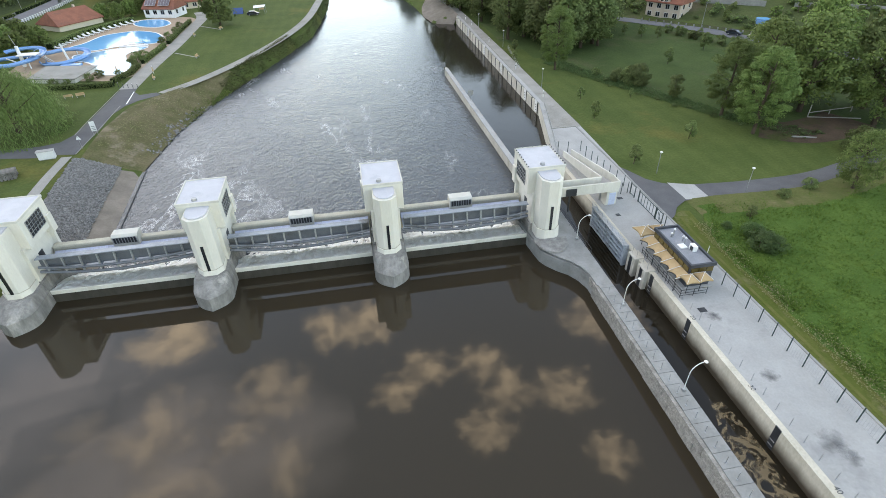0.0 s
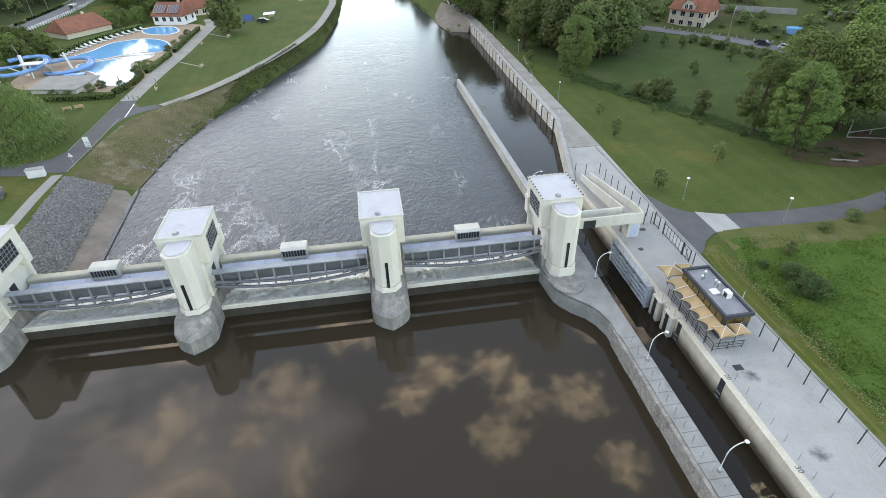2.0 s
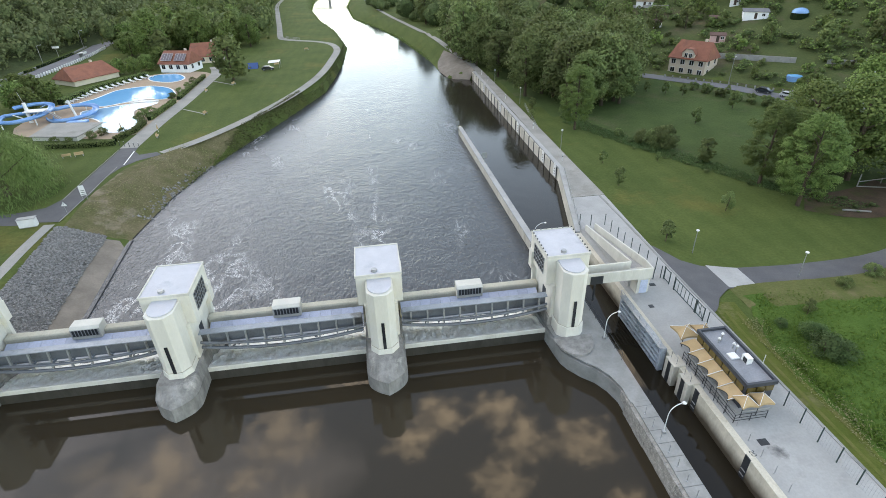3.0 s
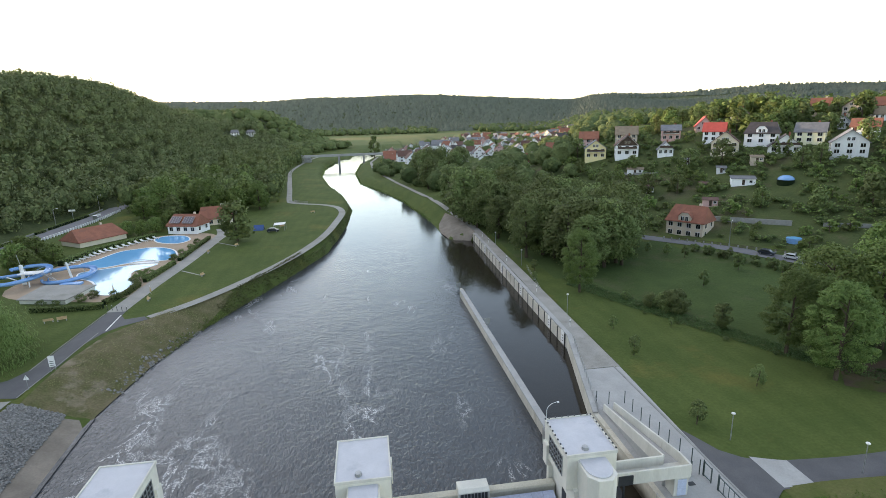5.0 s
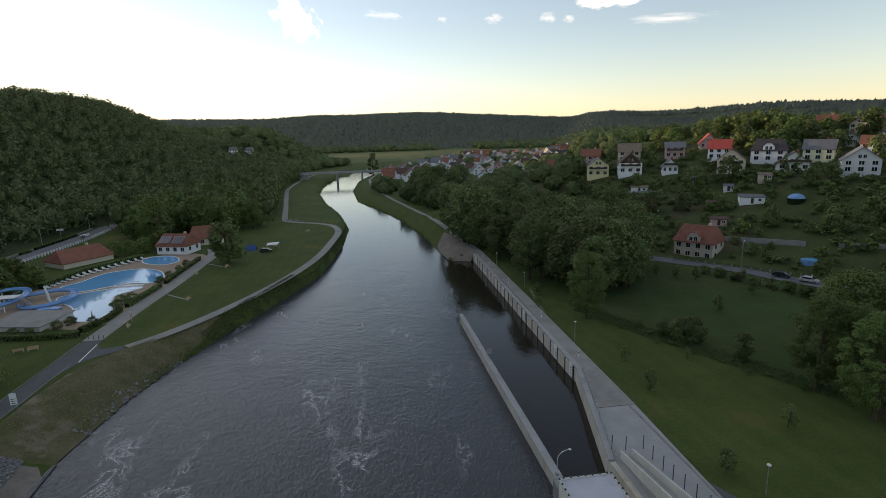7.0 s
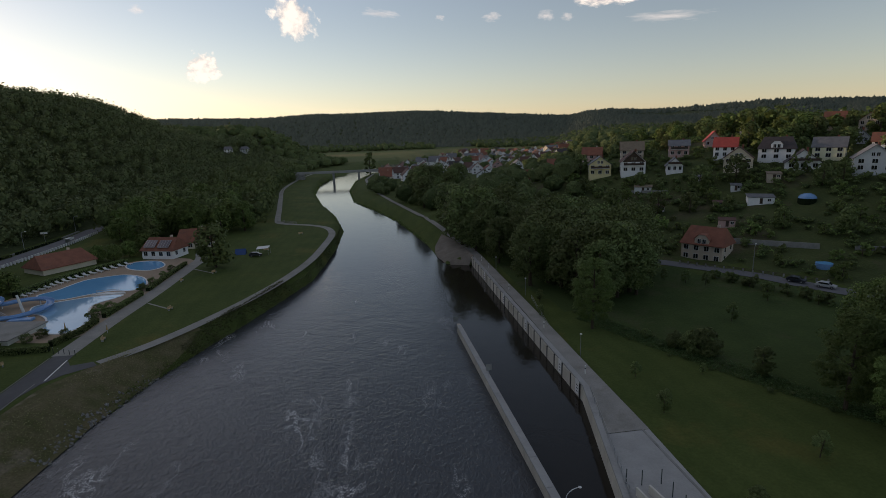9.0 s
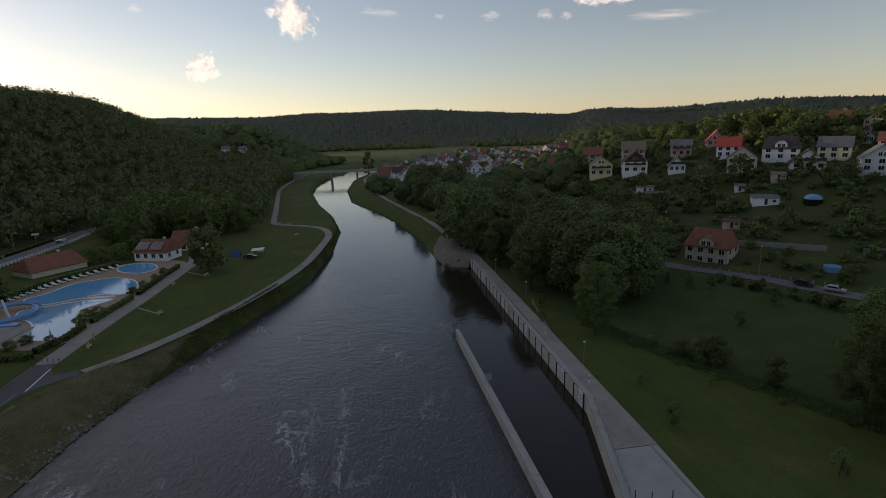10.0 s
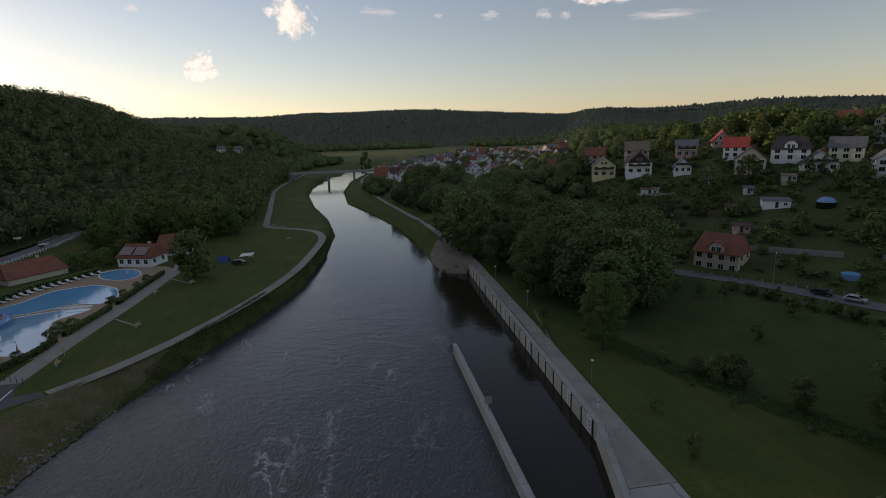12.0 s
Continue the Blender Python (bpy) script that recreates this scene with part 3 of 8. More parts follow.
def tower(c, bank):
    """A gate tower: bank is -1, 0 or 1 as it stands at the left abutment, in the river or at the lock."""
    t = thing("gate_tower", "cream rendered weir gate tower on a concrete pier", "tower", "gate towers of the weir")
    if bank < 1:
        pier = part("pier", Form().prism(bow(c, 2.25, 1.3, 16.5), -6, 0.1), PIER, t, "stained grey concrete pier")
        part("pier_cap", Form().prism(bow(c, 2.25, 1.3, 16.5), 0.1, 1.35, bow(c, 1.95, 3.5, 16.3)), PIER, t, bevel=0.05)
    part("bay", Form().prism(octa(c, 1.45, 4.75, 8.2, 0.85), 0.55, 9.2), CREAM, t, bevel=0.04)
    cap = [(c + 1.3 * math.cos(a), 6.6 + 1.55 * math.sin(a)) for a in spaced(-math.pi, 0, 13)] + [(c + 1.3, 7.9), (c - 1.3, 7.9)]
    part("bay_roof", Form().prism(cap, 9.2, 9.34), ROOF_FELT, t, "grey rounded felt cap", bevel=0.03)
    part("plinth", Form().prism(octa(c, 1.62, 4.52, 8.0, 0.92), 0.5, 2.0, octa(c, 1.56, 4.62, 8.0, 0.9)), CREAM, t, bevel=0.04)
    part("plinth_joint", Form().prism(octa(c, 1.49, 4.71, 8.0, 0.87), 2.0, 2.08), BEAM, t)
    part("shaft", Form().box(c - 1.85, c + 1.85, 7.4, 14.0, 0.4, 6.2), CREAM, t, bevel=0.04)
    part("shaft_base", Form().box(c - 2.1, c + 2.1, 7.3, 14.1, 0.3, 1.6), PIER, t, "stained grey concrete base", bevel=0.04)
    part("head", Form().box(c - 2.5, c + 2.5, 7.9, 14.2, 6.0, 9.7), CREAM, t, bevel=0.05)
    roof = part("roof", Form().box(c - 2.42, c + 2.42, 7.98, 14.12, 9.7, 9.8), ROOF_FELT, t, "pale grey flat roof")
    rim = Form()
    for x0, x1, y0, y1 in ((c - 2.56, c + 2.56, 7.84, 7.98), (c - 2.56, c + 2.56, 14.12, 14.26), (c - 2.56, c - 2.42, 7.98, 14.12), (c + 2.42, c + 2.56, 7.98, 14.12)):
        rim.box(x0, x1, y0, y1, 9.62, 9.9)
    part("parapet", rim, BRIDGE_WHITE, t, "pale metal roof edge")
    part("roof_vent", Form().tube((c - 0.4, 8.7, 9.8), (c - 0.4, 8.7, 10.1), 0.35, 0.3, 12), GALV, t, "grey roof vent")
    if bank == 1:
        for k in range(9):
            for px, py in ((c - 2.5, 8.2 + 0.74 * k), (c + 2.5, 8.2 + 0.74 * k)):
                part("roof_stud", Form().box(px - 0.07, px + 0.07, py - 0.07, py + 0.07, 9.9, 10.02), STEEL_DARK, t)
        for k in range(7):
            part("roof_stud", Form().box(c - 2.15 + 0.7 * k, c - 2.01 + 0.7 * k, 14.12, 14.26, 9.9, 10.02), STEEL_DARK, t)
    part("slot_window", Form().box(c - 0.17, c + 0.17, 4.66, 4.75, 1.6, 5.6), GLASS, t, "tall dark slot window")
    for side in (-1, 1):
        x = c + side * 2.5
        win = part("side_window", Form().box(min(x, x + side * 0.03), max(x, x + side * 0.03), 9.0, 12.6, 6.9, 9.0), GLASS, t, "dark gridded side window")
        for y in spaced(9.0, 12.6, 7):
            part("window_bar", Form().box(min(x, x + side * 0.09), max(x, x + side * 0.09), y - 0.025, y + 0.025, 6.85, 9.05), GALV, win)
        for z in spaced(6.9, 9.0, 5):
            part("window_bar", Form().box(min(x, x + side * 0.08), max(x, x + side * 0.08), 8.95, 12.65, z - 0.025, z + 0.025), GALV, win)
        x = c + side * 1.85
        part("bay_box", Form().box(min(x, x + side * 0.9), max(x, x + side * 0.9), 12.9, 14.0, 5.2, 7.6), CREAM, t, bevel=0.03)
        part("side_door", Form().box(min(x, x + side * 0.04), max(x, x + side * 0.04), 9.4, 10.5, 2.2, 4.4), STEEL_DARK, t, "dark steel door")
        leg = Form().box(min(x, x + side * 0.5), max(x, x + side * 0.5), 13.3, 13.8, 0.4, 5.3)
        part("guide_leg", leg, CREAM, t)
        part("gate_guide", Form().box(min(x, x + side * 0.18), max(x, x + side * 0.18), 9.2, 9.8, -3, 2.4), GALV, t, "pale steel gate guide")
    return t


for c, bank in zip(PIERS, (-1, 0, 0, 1)):
    tower(c, bank)


def span(x0, x1):
    """The moving gate, its bowed walkway and the beam behind it, between two piers."""
    g = thing("weir_gate", "grey steel lift gate with bowed girders, raised over the weir", "gate", "gates of the weir")
    part("skin_plate", Form().box(x0 + 0.05, x1 - 0.05, 8.15, 8.3, 2.95, 4.62), GATE_SKIN, g)
    part("top_flange", Form().box(x0 + 0.05, x1 - 0.05, 7.45, 8.35, 4.6, 4.74), STEEL, g, bevel=0.02)
    n = 26
    xs = spaced(x0, x1, n)
    hang = [1 - (2 * i / (n - 1) - 1) ** 2 for i in range(n)]
    part("middle_girder", Form().pipe([(x, 7.6 - 0.4 * k, 3.5 - 0.45 * k) for x, k in zip(xs, hang)], 0.16, 6), GATE_SKIN, g)
    part("lower_girder", Form().pipe([(x, 7.6 - 0.4 * k, 2.85 - 0.55 * k) for x, k in zip(xs, hang)], 0.19, 6), GATE_SKIN, g)
    for x in spaced(x0 + 1.0, x1 - 1.0, 9):
        k = 1 - (2 * (x - x0) / (x1 - x0) - 1) ** 2
        y = 7.6 - 0.4 * k
        part("rib", Form().add([(x - 0.09, 7.5, 4.6), (x + 0.09, 7.5, 4.6), (x + 0.09, y - 0.05, 2.8 - 0.55 * k), (x - 0.09, y - 0.05, 2.8 - 0.55 * k), (x - 0.09, 7.75, 4.6), (x + 0.09, 7.75, 4.6), (x + 0.09, y + 0.2, 2.8 - 0.55 * k), (x - 0.09, y + 0.2, 2.8 - 0.55 * k)], [(0, 1, 2, 3), (7, 6, 5, 4), (0, 4, 5, 1), (1, 5, 6, 2), (2, 6, 7, 3), (3, 7, 4, 0)]), GALV, g)
        part("bracket", Form().box(x - 0.07, x + 0.07, y, 8.2, 2.95 - 0.1 * k, 3.15 - 0.1 * k), STEEL, g)
    sill = thing("weir_sill", "pale worn sill at the weir crest", "sill", "sills of the weir")
    part("lip", Form().slab([(7.2, -0.5), (7.2, 0.06), (7.25, 0.12), (7.42, 0.12), (7.46, -0.5)], x0, x1), BRIDGE_WHITE, sill, bevel=0.02)
    part("face", Form().box(x0, x1, 7.22, 7.42, -5, -0.4), ALGAE, sill, "dark wet face below the crest")
    part("apron", Form().slab([(7.6, -0.5), (8.6, -2.2), (8.6, -4), (7.4, -4)], x0, x1), PIER, sill)
    # pale blue covers lying along the walkway
    w = thing("walkway", "grey steel walkway with pale blue covers", "walkway", "walkways of the weir")
    # front part, y 8.4 to 9.6, is an added hidden baffle darkening the reflection
    part("shelf", Form().slab([(8.4, 2.35), (8.4, 2.5), (11.0, 2.5), (12.1, 2.5), (12.1, 2.2), (9.6, 2.2)], x0, x1), STEEL, w)
    m = 14
    for i in range(m):
        a, b = x0 + (x1 - x0) * i / m, x0 + (x1 - x0) * (i + 1) / m
        j = 0.02 * ((i * 7) % 3)
        part("cover", Form().slab([(10.95, 2.5), (10.95, 2.62 + j), (11.9, 2.95), (12.1, 2.5)], a + 0.012, b - 0.012), STEEL_BLUE, w)
    b = thing("service_bridge", "cream concrete service bridge along the weir", "bridge", "service bridges of the weir")
    part("beam", Form().slab([(12.1, 1.0), (12.1, 3.3), (12.25, 3.45), (13.1, 3.45), (13.25, 3.3), (13.25, 1.0)], x0 - 0.3, x1 + 0.3), BEAM, b, bevel=0.04)
    part("lower_beam", Form().box(x0 - 0.3, x1 + 0.3, 12.3, 13.0, 0.2, 1.0), BEAM, b)
    mid = (x0 + x1) / 2
    box = thing("ventilation_box", "pale louvred ventilation box on the service bridge", "vent", "ventilation boxes")
    part("casing", Form().slab([(11.35, 2.95), (11.35, 4.25), (11.7, 4.5), (13.0, 4.5), (13.0, 3.45), (12.1, 3.45), (12.1, 2.95)], mid - 1.6, mid + 1.6), BRIDGE_WHITE, box, bevel=0.03)
    part("grille", Form().box(mid - 1.4, mid + 1.4, 11.31, 11.36, 3.35, 4.15), STEEL_DARK, box, "dark grille")
    for x in spaced(mid - 1.4, mid + 1.4, 9):
        part("slat", Form().box(x - 0.04, x + 0.04, 11.27, 11.32, 3.33, 4.17), GALV, box)
    part("bracket", Form().box(mid - 1.2, mid + 1.2, 11.5, 12.1, 2.6, 2.95), BRIDGE_WHITE, box)


for a, b in zip(PIERS, PIERS[1:]):
    span(a + 2.25, b - 2.25)


def white_water(x0, x1):
    """Water tumbling from the crest to the lower level."""
    f, nx, ny = Form(), 110, 26
    v = []
    for j in range(ny):
        t = j / (ny - 1)
        for i in range(nx):
            x = x0 + (x1 - x0) * i / (nx - 1)
            y = 7.44 + t * 6.8
            z = -0.06 - 0.3 * ease(t * 4) - 1.75 * ease((t - 0.25) * 1.4)
            k = 0.3 * ease(t * 9)
            flow = noise.noise(Vector((x * 0.5, y * 0.25, 2)))
            z += k * noise.noise(Vector((x * 1.5 + flow, y * 0.7, 5))) + 0.7 * k * noise.noise(Vector((x * 3.4 + 2 * flow, y * 1.6, 9))) + 0.4 * k * noise.noise(Vector((x * 8.1, y * 4.1, 3)))
            v.append((x, y, z))
    f.add(v, [(j * nx + i, j * nx + i + 1, (j + 1) * nx + i + 1, (j + 1) * nx + i) for j in range(ny - 1) for i in range(nx - 1)])
    return solo("white_water", f, FOAM, "white foaming water below a weir gate", "foam", "foam of the weir", "stuff", smooth=True)


for a, b in zip(PIERS, PIERS[1:]):
    white_water(a + 2.2, b - 2.2)

# ---- lock ----
LOCK_L, LOCK_R, END_Y = 25.9, 31.3, -80.0


def lock_walls():
    w = tagged(new("wall_lock_river"), "weathered concrete wall between river and lock", "wall", kind="structure")
    outer = [(23.9, END_Y), (23.9, -3.8), (23.4, -2.1), (22.6, -0.7), (21.45, 0.4), (20.4, 1.8), (19.9, 2.9), (19.7, 4.2), (19.4, 7.0), (19.0, 16.5), (23.4, 16.5), (23.4, 27.0), (LOCK_L, 27.0), (LOCK_L, END_Y)]
    part("wall_core", Form().prism(outer, -6, -0.35), WALLTOP, w)
    part("wall_top", Form().prism(outer, -0.35, DECK - 0.32), WALLTOP, w)
    # coping slabs
    y = END_Y
    while y < -6:
        part("coping_slab", Form().box(24.15 + 0.03 * math.sin(y * 3), LOCK_L + 0.03, y + 0.015, y + 1.485, DECK - 0.15, DECK + 0.02 + 0.008 * math.sin(y * 5)), WALLTOP, w, bevel=0.02)
        y += 1.5
    # two courses of rough stone blocks face the river
    for row, (z0, z1) in enumerate(((-2.1, -0.62), (-0.62, DECK - 0.1))):
        k, y = 0, END_Y + (1.1 if row else 0.0)
        while y < -6.2:
            d = 0.03 * math.sin(k * 2.3 + row)
            part("face_block", Form().box(23.76 + d, 24.13, y + 0.012, y + 2.188, z0 + 0.01, z1 - 0.01), ROUGHWALL, w)
            y, k = y + 2.2, k + 1
    part("head_deck", Form().prism([(23.98, -5.9), (LOCK_L, -5.9), (LOCK_L, 16.4), (19.2, 16.4), (19.55, 7.0), (19.85, 4.3), (20.05, 3.0), (20.55, 1.9), (21.55, 0.55), (22.7, -0.6), (23.5, -2.0), (23.98, -3.8)], DECK - 0.12, DECK + 0.03), WALLTOP, w)
    part("round_step", Form().prism([(21.7 + 2.3 * math.cos(a), 4.6 + 3.3 * math.sin(a)) for a in spaced(-math.pi, 0, 12)], DECK + 0.03, DECK + 0.28), PIER, w)
    r = tagged(new("wall_lock_land"), "pale concrete wall of the lock chamber, dark below", "wall", kind="structure")
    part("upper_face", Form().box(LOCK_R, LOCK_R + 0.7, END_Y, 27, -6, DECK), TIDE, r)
    part("lower_face", Form().box(LOCK_L, LOCK_L + 0.04, END_Y, 27, -6, -0.2), ALGAE, r)
    # recessed ladders with dark frames
    for y in (-40.5, -27.9, -13.7, -5.6):
        lad = part("ladder_recess", Form().box(LOCK_R - 0.03, LOCK_R + 0.05, y - 0.35, y + 0.35, -3, DECK + 0.05), STEEL_DARK, r, "dark ladder recess")
        part("rung", Form().box(LOCK_R - 0.08, LOCK_R - 0.02, y - 0.28, y + 0.28, -1.2, -1.1), GALV, lad)
        part("rung", Form().box(LOCK_R - 0.08, LOCK_R - 0.02, y - 0.28, y + 0.28, -1.8, -1.7), GALV, lad)


lock_walls()
sheet("deck_lock", [(LOCK_R + 0.7, END_Y - 4), (40.4, END_Y - 4), (40.4, 12), (41.3, 41), (35.0, 41), (31.98, 28.5), (LOCK_R + 0.7, 27)], DECK, CONCRETE, "broad pale concrete deck beside the lock", "pavement")
solo("kerb_deck", Form().box(40.2, 40.5, END_Y - 4, 41, -0.6, DECK + 0.06), WALLTOP, "low concrete kerb at the deck's edge", "kerb", kind="structure")

# ---- walls and banks below the weir ----
RUT = surface("worn_earth", (0.130, 0.128, 0.040), (0.092, 0.112, 0.022), 0.5, 4, 0.95, 0.6, stain=(0.10, 0.12, 0.025), depth=0.08)
BROWNWALL = surface("brown_stained_concrete", (0.225, 0.195, 0.158), (0.150, 0.130, 0.104), 0.3, 4, 0.9, 0.3, stain=(0.15, 0.13, 0.10))


def lower_walls():
    d = tagged(new("wall_divider"), "low pale concrete divider wall in the river", "wall", kind="structure")
    left, right = [(27, 23.95), (88, 22.75)], [(27, 25.05), (88, 23.75)]
    part("wall_body", Form().prism([(24.05, 27), (24.95, 27), (23.65, 88), (22.85, 88)], -6, -0.55), LOCKWALL, d)
    for y in spaced(27, 81.9, 10):
        a, b = y + 0.02, y + 6.08
        part("coping", Form().prism([(along(left, a), a), (along(right, a), a), (along(right, b), b), (along(left, b), b)], -0.55, -0.35), CONCRETE, d, bevel=0.03)
    part("wall_end", Form().prism([(22.75, 88.02), (23.75, 88.02), (23.5, 89.0), (23.0, 89.0)], -6, -0.35), LOCKWALL, d)
    w = tagged(new("wall_bank"), "concrete bank wall of the lower lock approach", "wall", kind="structure")
    f = Form().prism([(31.3, 27), (32.0, 27), (32.0, 28.4), (38.2, 54), (38.6, 146), (38.0, 146), (37.5, 54.4), (31.3, 28.6)], -6, DECK)
    part("wall_body", f, LOCKWALL, w)
    part("wall_coping", Form().prism([(31.2, 28.5), (31.9, 28.4), (38.3, 54), (38.8, 146), (37.9, 146), (37.4, 54.4)], DECK, DECK + 0.25), CONCRETE, w)
    for i in range(23):
        y = 55.5 + 4.0 * i
        x = 37.5 + 0.5 * (y - 54.4) / 91.6
        part("panel", Form().box(x - 0.1, x + 0.05, y + 0.25, y + 3.75, -4, DECK - 0.25), LOCKWALL, w, bevel=0.03)
        part("fender", Form().box(x - 0.2, x + 0.02, y - 0.08, y + 0.08, -4, DECK - 0.1), STEEL_DARK, w)
    low = [(36.4, 145.9), (33.5, 146.6), (30.8, 147.8), (29.2, 153), (28.2, 160.5), (28.4, 167), (29.4, 174)]
    top = [(38.5, 146.0), (38.4, 150), (38.3, 156), (38.0, 161), (37.2, 168), (35.6, 175.5), (33.2, 182.5)]
    grid = []
    for k in range(7):
        s = k / 6
        for (ax, ay), (bx, by) in zip(low, top):
            x, y = ax + (bx - ax) * s, ay + (by - ay) * s
            grid.append((x, y, max(-3.0 + 4.0 * s, land(x, y) + 0.32)))
    part("slope_wing", Form().add(grid, [(k * 7 + i, k * 7 + i + 1, k * 7 + i + 8, k * 7 + i + 7) for k in range(6) for i in range(6)]), BROWNWALL, w, smooth=True)


lower_walls()
def bank_path():
    near = [(35.0, 41), (38.35, 54.5), (38.85, 94), (38.9, 146), (38.6, 160), (35.1, 180.9), (31.3, 210.1), (26.2, 241.2), (20.4, 285.1), (12.4, 338.8), (4.9, 411.4), (3.9, 465), (12.1, 532.7)]
    wide = [6.3, 3.0, 2.8, 2.6, 2.6, 2.6, 2.6, 2.5, 2.4, 2.3, 2.2, 2.2, 2.2]
    v = []
    for k in range(len(near) - 1):
        (ax, ay), (bx, by) = near[k], near[k + 1]
        n = max(2, int((by - ay) / 4))
        for i in range(n + (k == len(near) - 2)):
            s = i / n
            x, y, w = ax + (bx - ax) * s, ay + (by - ay) * s, wide[k] + (wide[k + 1] - wide[k]) * s
            z = 0.56 if y < 150 else max(0.56, land(x + w / 2, y) + 0.12)
            v += [(x, y, z), (x + w, y, z)]
    solo("path_bank", Form().add(v, [(2 * i, 2 * i + 1, 2 * i + 3, 2 * i + 2) for i in range(len(v) // 2 - 1)]), PATHWAY, "pale path along the river wall", "path", kind="structure")


bank_path()
solo("path_river", strip([(-45.5, 78.9), (-39.4, 86.3), (-32.9, 97.5), (-25.4, 113.9), (-18.9, 132.8), (-14.3, 153), (-11.6, 176.3), (-10.2, 197.5), (-13.4, 213), (-20.5, 222), (-29.4, 227.5), (-36.2, 233), (-38.9, 243), (-44.2, 284), (-51.2, 336), (-59.3, 408.7), (-57.1, 511.2), (-51.1, 561.5)], (1.4, -1.4), 1.5, 0.06), PATHWAY, "pale riverside path across the grass", "path", kind="structure")
solo("path_pool", strip([(-54.4, 84.1), (-53.9, 103.9), (-52.6, 125.2), (-52, 151.7), (-52, 164.3), (-55, 174.9)], (2.0, -2.0), 1.5, 0.05), PATHWAY, "grey paved path beside the pool hedge", "path", kind="structure")
solo("road_left", strip([(-54.2, 84.2), (-54.3, 66.2), (-54.2, 55.6), (-56.6, 49.3), (-65.4, 49.7), (-108.3, 59.8)], (1.8, -1.8), 1.5, 0.04), ASPHALT, "narrow asphalt lane", "road", kind="structure")
solo("path_left", strip([(-53.8, 46), (-53.8, 38), (-53.4, 30), (-52.6, 12), (-55, -30)], (0.9, -0.9), 1.5, 0.05), PATHWAY, "pale concrete path", "path", kind="structure")
solo("road_park", strip([(43.5, 13.8), (46.5, 13.5), (50, 13.2), (60, 12.6), (73, 13.6), (95, 20), (130, 24)], (2.1, -2.1), None, 0.06), ASPHALT, "narrow asphalt lane through the park", "road", kind="structure")
solo("road_village", strip([(150, 31), (114.5, 87), (105.8, 103), (92.6, 119.2), (64, 153), (50, 185)], (2.6, -2.6), None, 0.12), WORN_ROAD, "grey asphalt road past the house", "road", kind="structure")
solo("road_valley", strip([(-121, 57.7), (-121.5, 141), (-120, 176.7), (-119.1, 211.6), (-120.7, 238.8), (-124, 278.6), (-117, 366.8), (-90.2, 472.7), (-61.7, 560.5)], (4.2, -4.2), None, 0.15), WORN_ROAD, "grey asphalt valley road", "road", kind="structure")
solo("track", drape([(41.6, -70), (41.7, -20), (41.8, 0), (42.5, 8)], 1.2, -1.9, 6, 0.05), TRACK, "worn grassy wheel track beside the deck", "track", kind="structure")


VERGE = surface("dry_verge_grass", (0.118, 0.122, 0.044), (0.088, 0.105, 0.030), 0.3, 3.0, 0.95, 0.7, stain=(0.160, 0.140, 0.070), depth=0.12)
def verge():
    """Dry mown grass beside the lane, thinning out unevenly into the meadow."""
    f = drape([(45.6, 8.9), (49.5, 8.9), (54, 8.7), (60, 8.4), (68, 8.8), (80, 12.0), (96, 17.5)], 2.2, -4.6, 16, 0.0)
    n = len(f.v) // 17
    for k in range(17):
        for i in range(n):
            x, y, z = f.v[k * n + i]
            edge = min(1.0, (16 - k) / 7, i / 5, (n - 1 - i) / 5)
            f.v[k * n + i] = (x, y, z + 0.04 + 0.26 * edge + 0.10 * noise.noise(Vector((x * 0.7, y * 0.7, 4))) * min(1.0, k / 4))
    solo("verge_lane", f, VERGE, "dry mown verge beside the park lane", "grass", kind="structure", smooth=True)


verge()


def meadow():
    f, v, n = Form(), [], 40
    for j in range(n):
        y = -70 + 79 * j / (n - 1)
        for i in range(n):
            x0 = 43.0 + 3.5 * ease((y + 2) / 11) + 0.5 * math.sin(y * 0.9) * math.sin(y * 0.37)
            x = x0 + (125 - x0) * (i / (n - 1)) ** 1.5
            v.append((x, y, land(x, y) + 0.06 + 0.16 * min(1, i / 3)))
    f.add(v, [(j * n + i, j * n + i + 1, (j + 1) * n + i + 1, (j + 1) * n + i) for j in range(n - 1) for i in range(n - 1)])
    solo("meadow", f, MEADOW, "lush green meadow beside the lock", "meadow", kind="structure", smooth=True)


meadow()

def patch(name, lo, hi, lift, material, label, category):
    """Paving that lies on the land between two lines of (x, y)."""
    v, n = [], 14
    x0, x1 = lo[0][0], lo[-1][0]
    for i in range(n):
        x = x0 + (x1 - x0) * i / (n - 1)
        a, b = along(lo, x), along(hi, x)
        v += [(x, a + (b - a) * k / 7, land(x, a + (b - a) * k / 7) + lift) for k in range(8)]
    solo(name, Form().add(v, [(i * 8 + k, i * 8 + 8 + k, i * 8 + 9 + k, i * 8 + k + 1) for i in range(n - 1) for k in range(7)]), material, label, category, kind="structure")


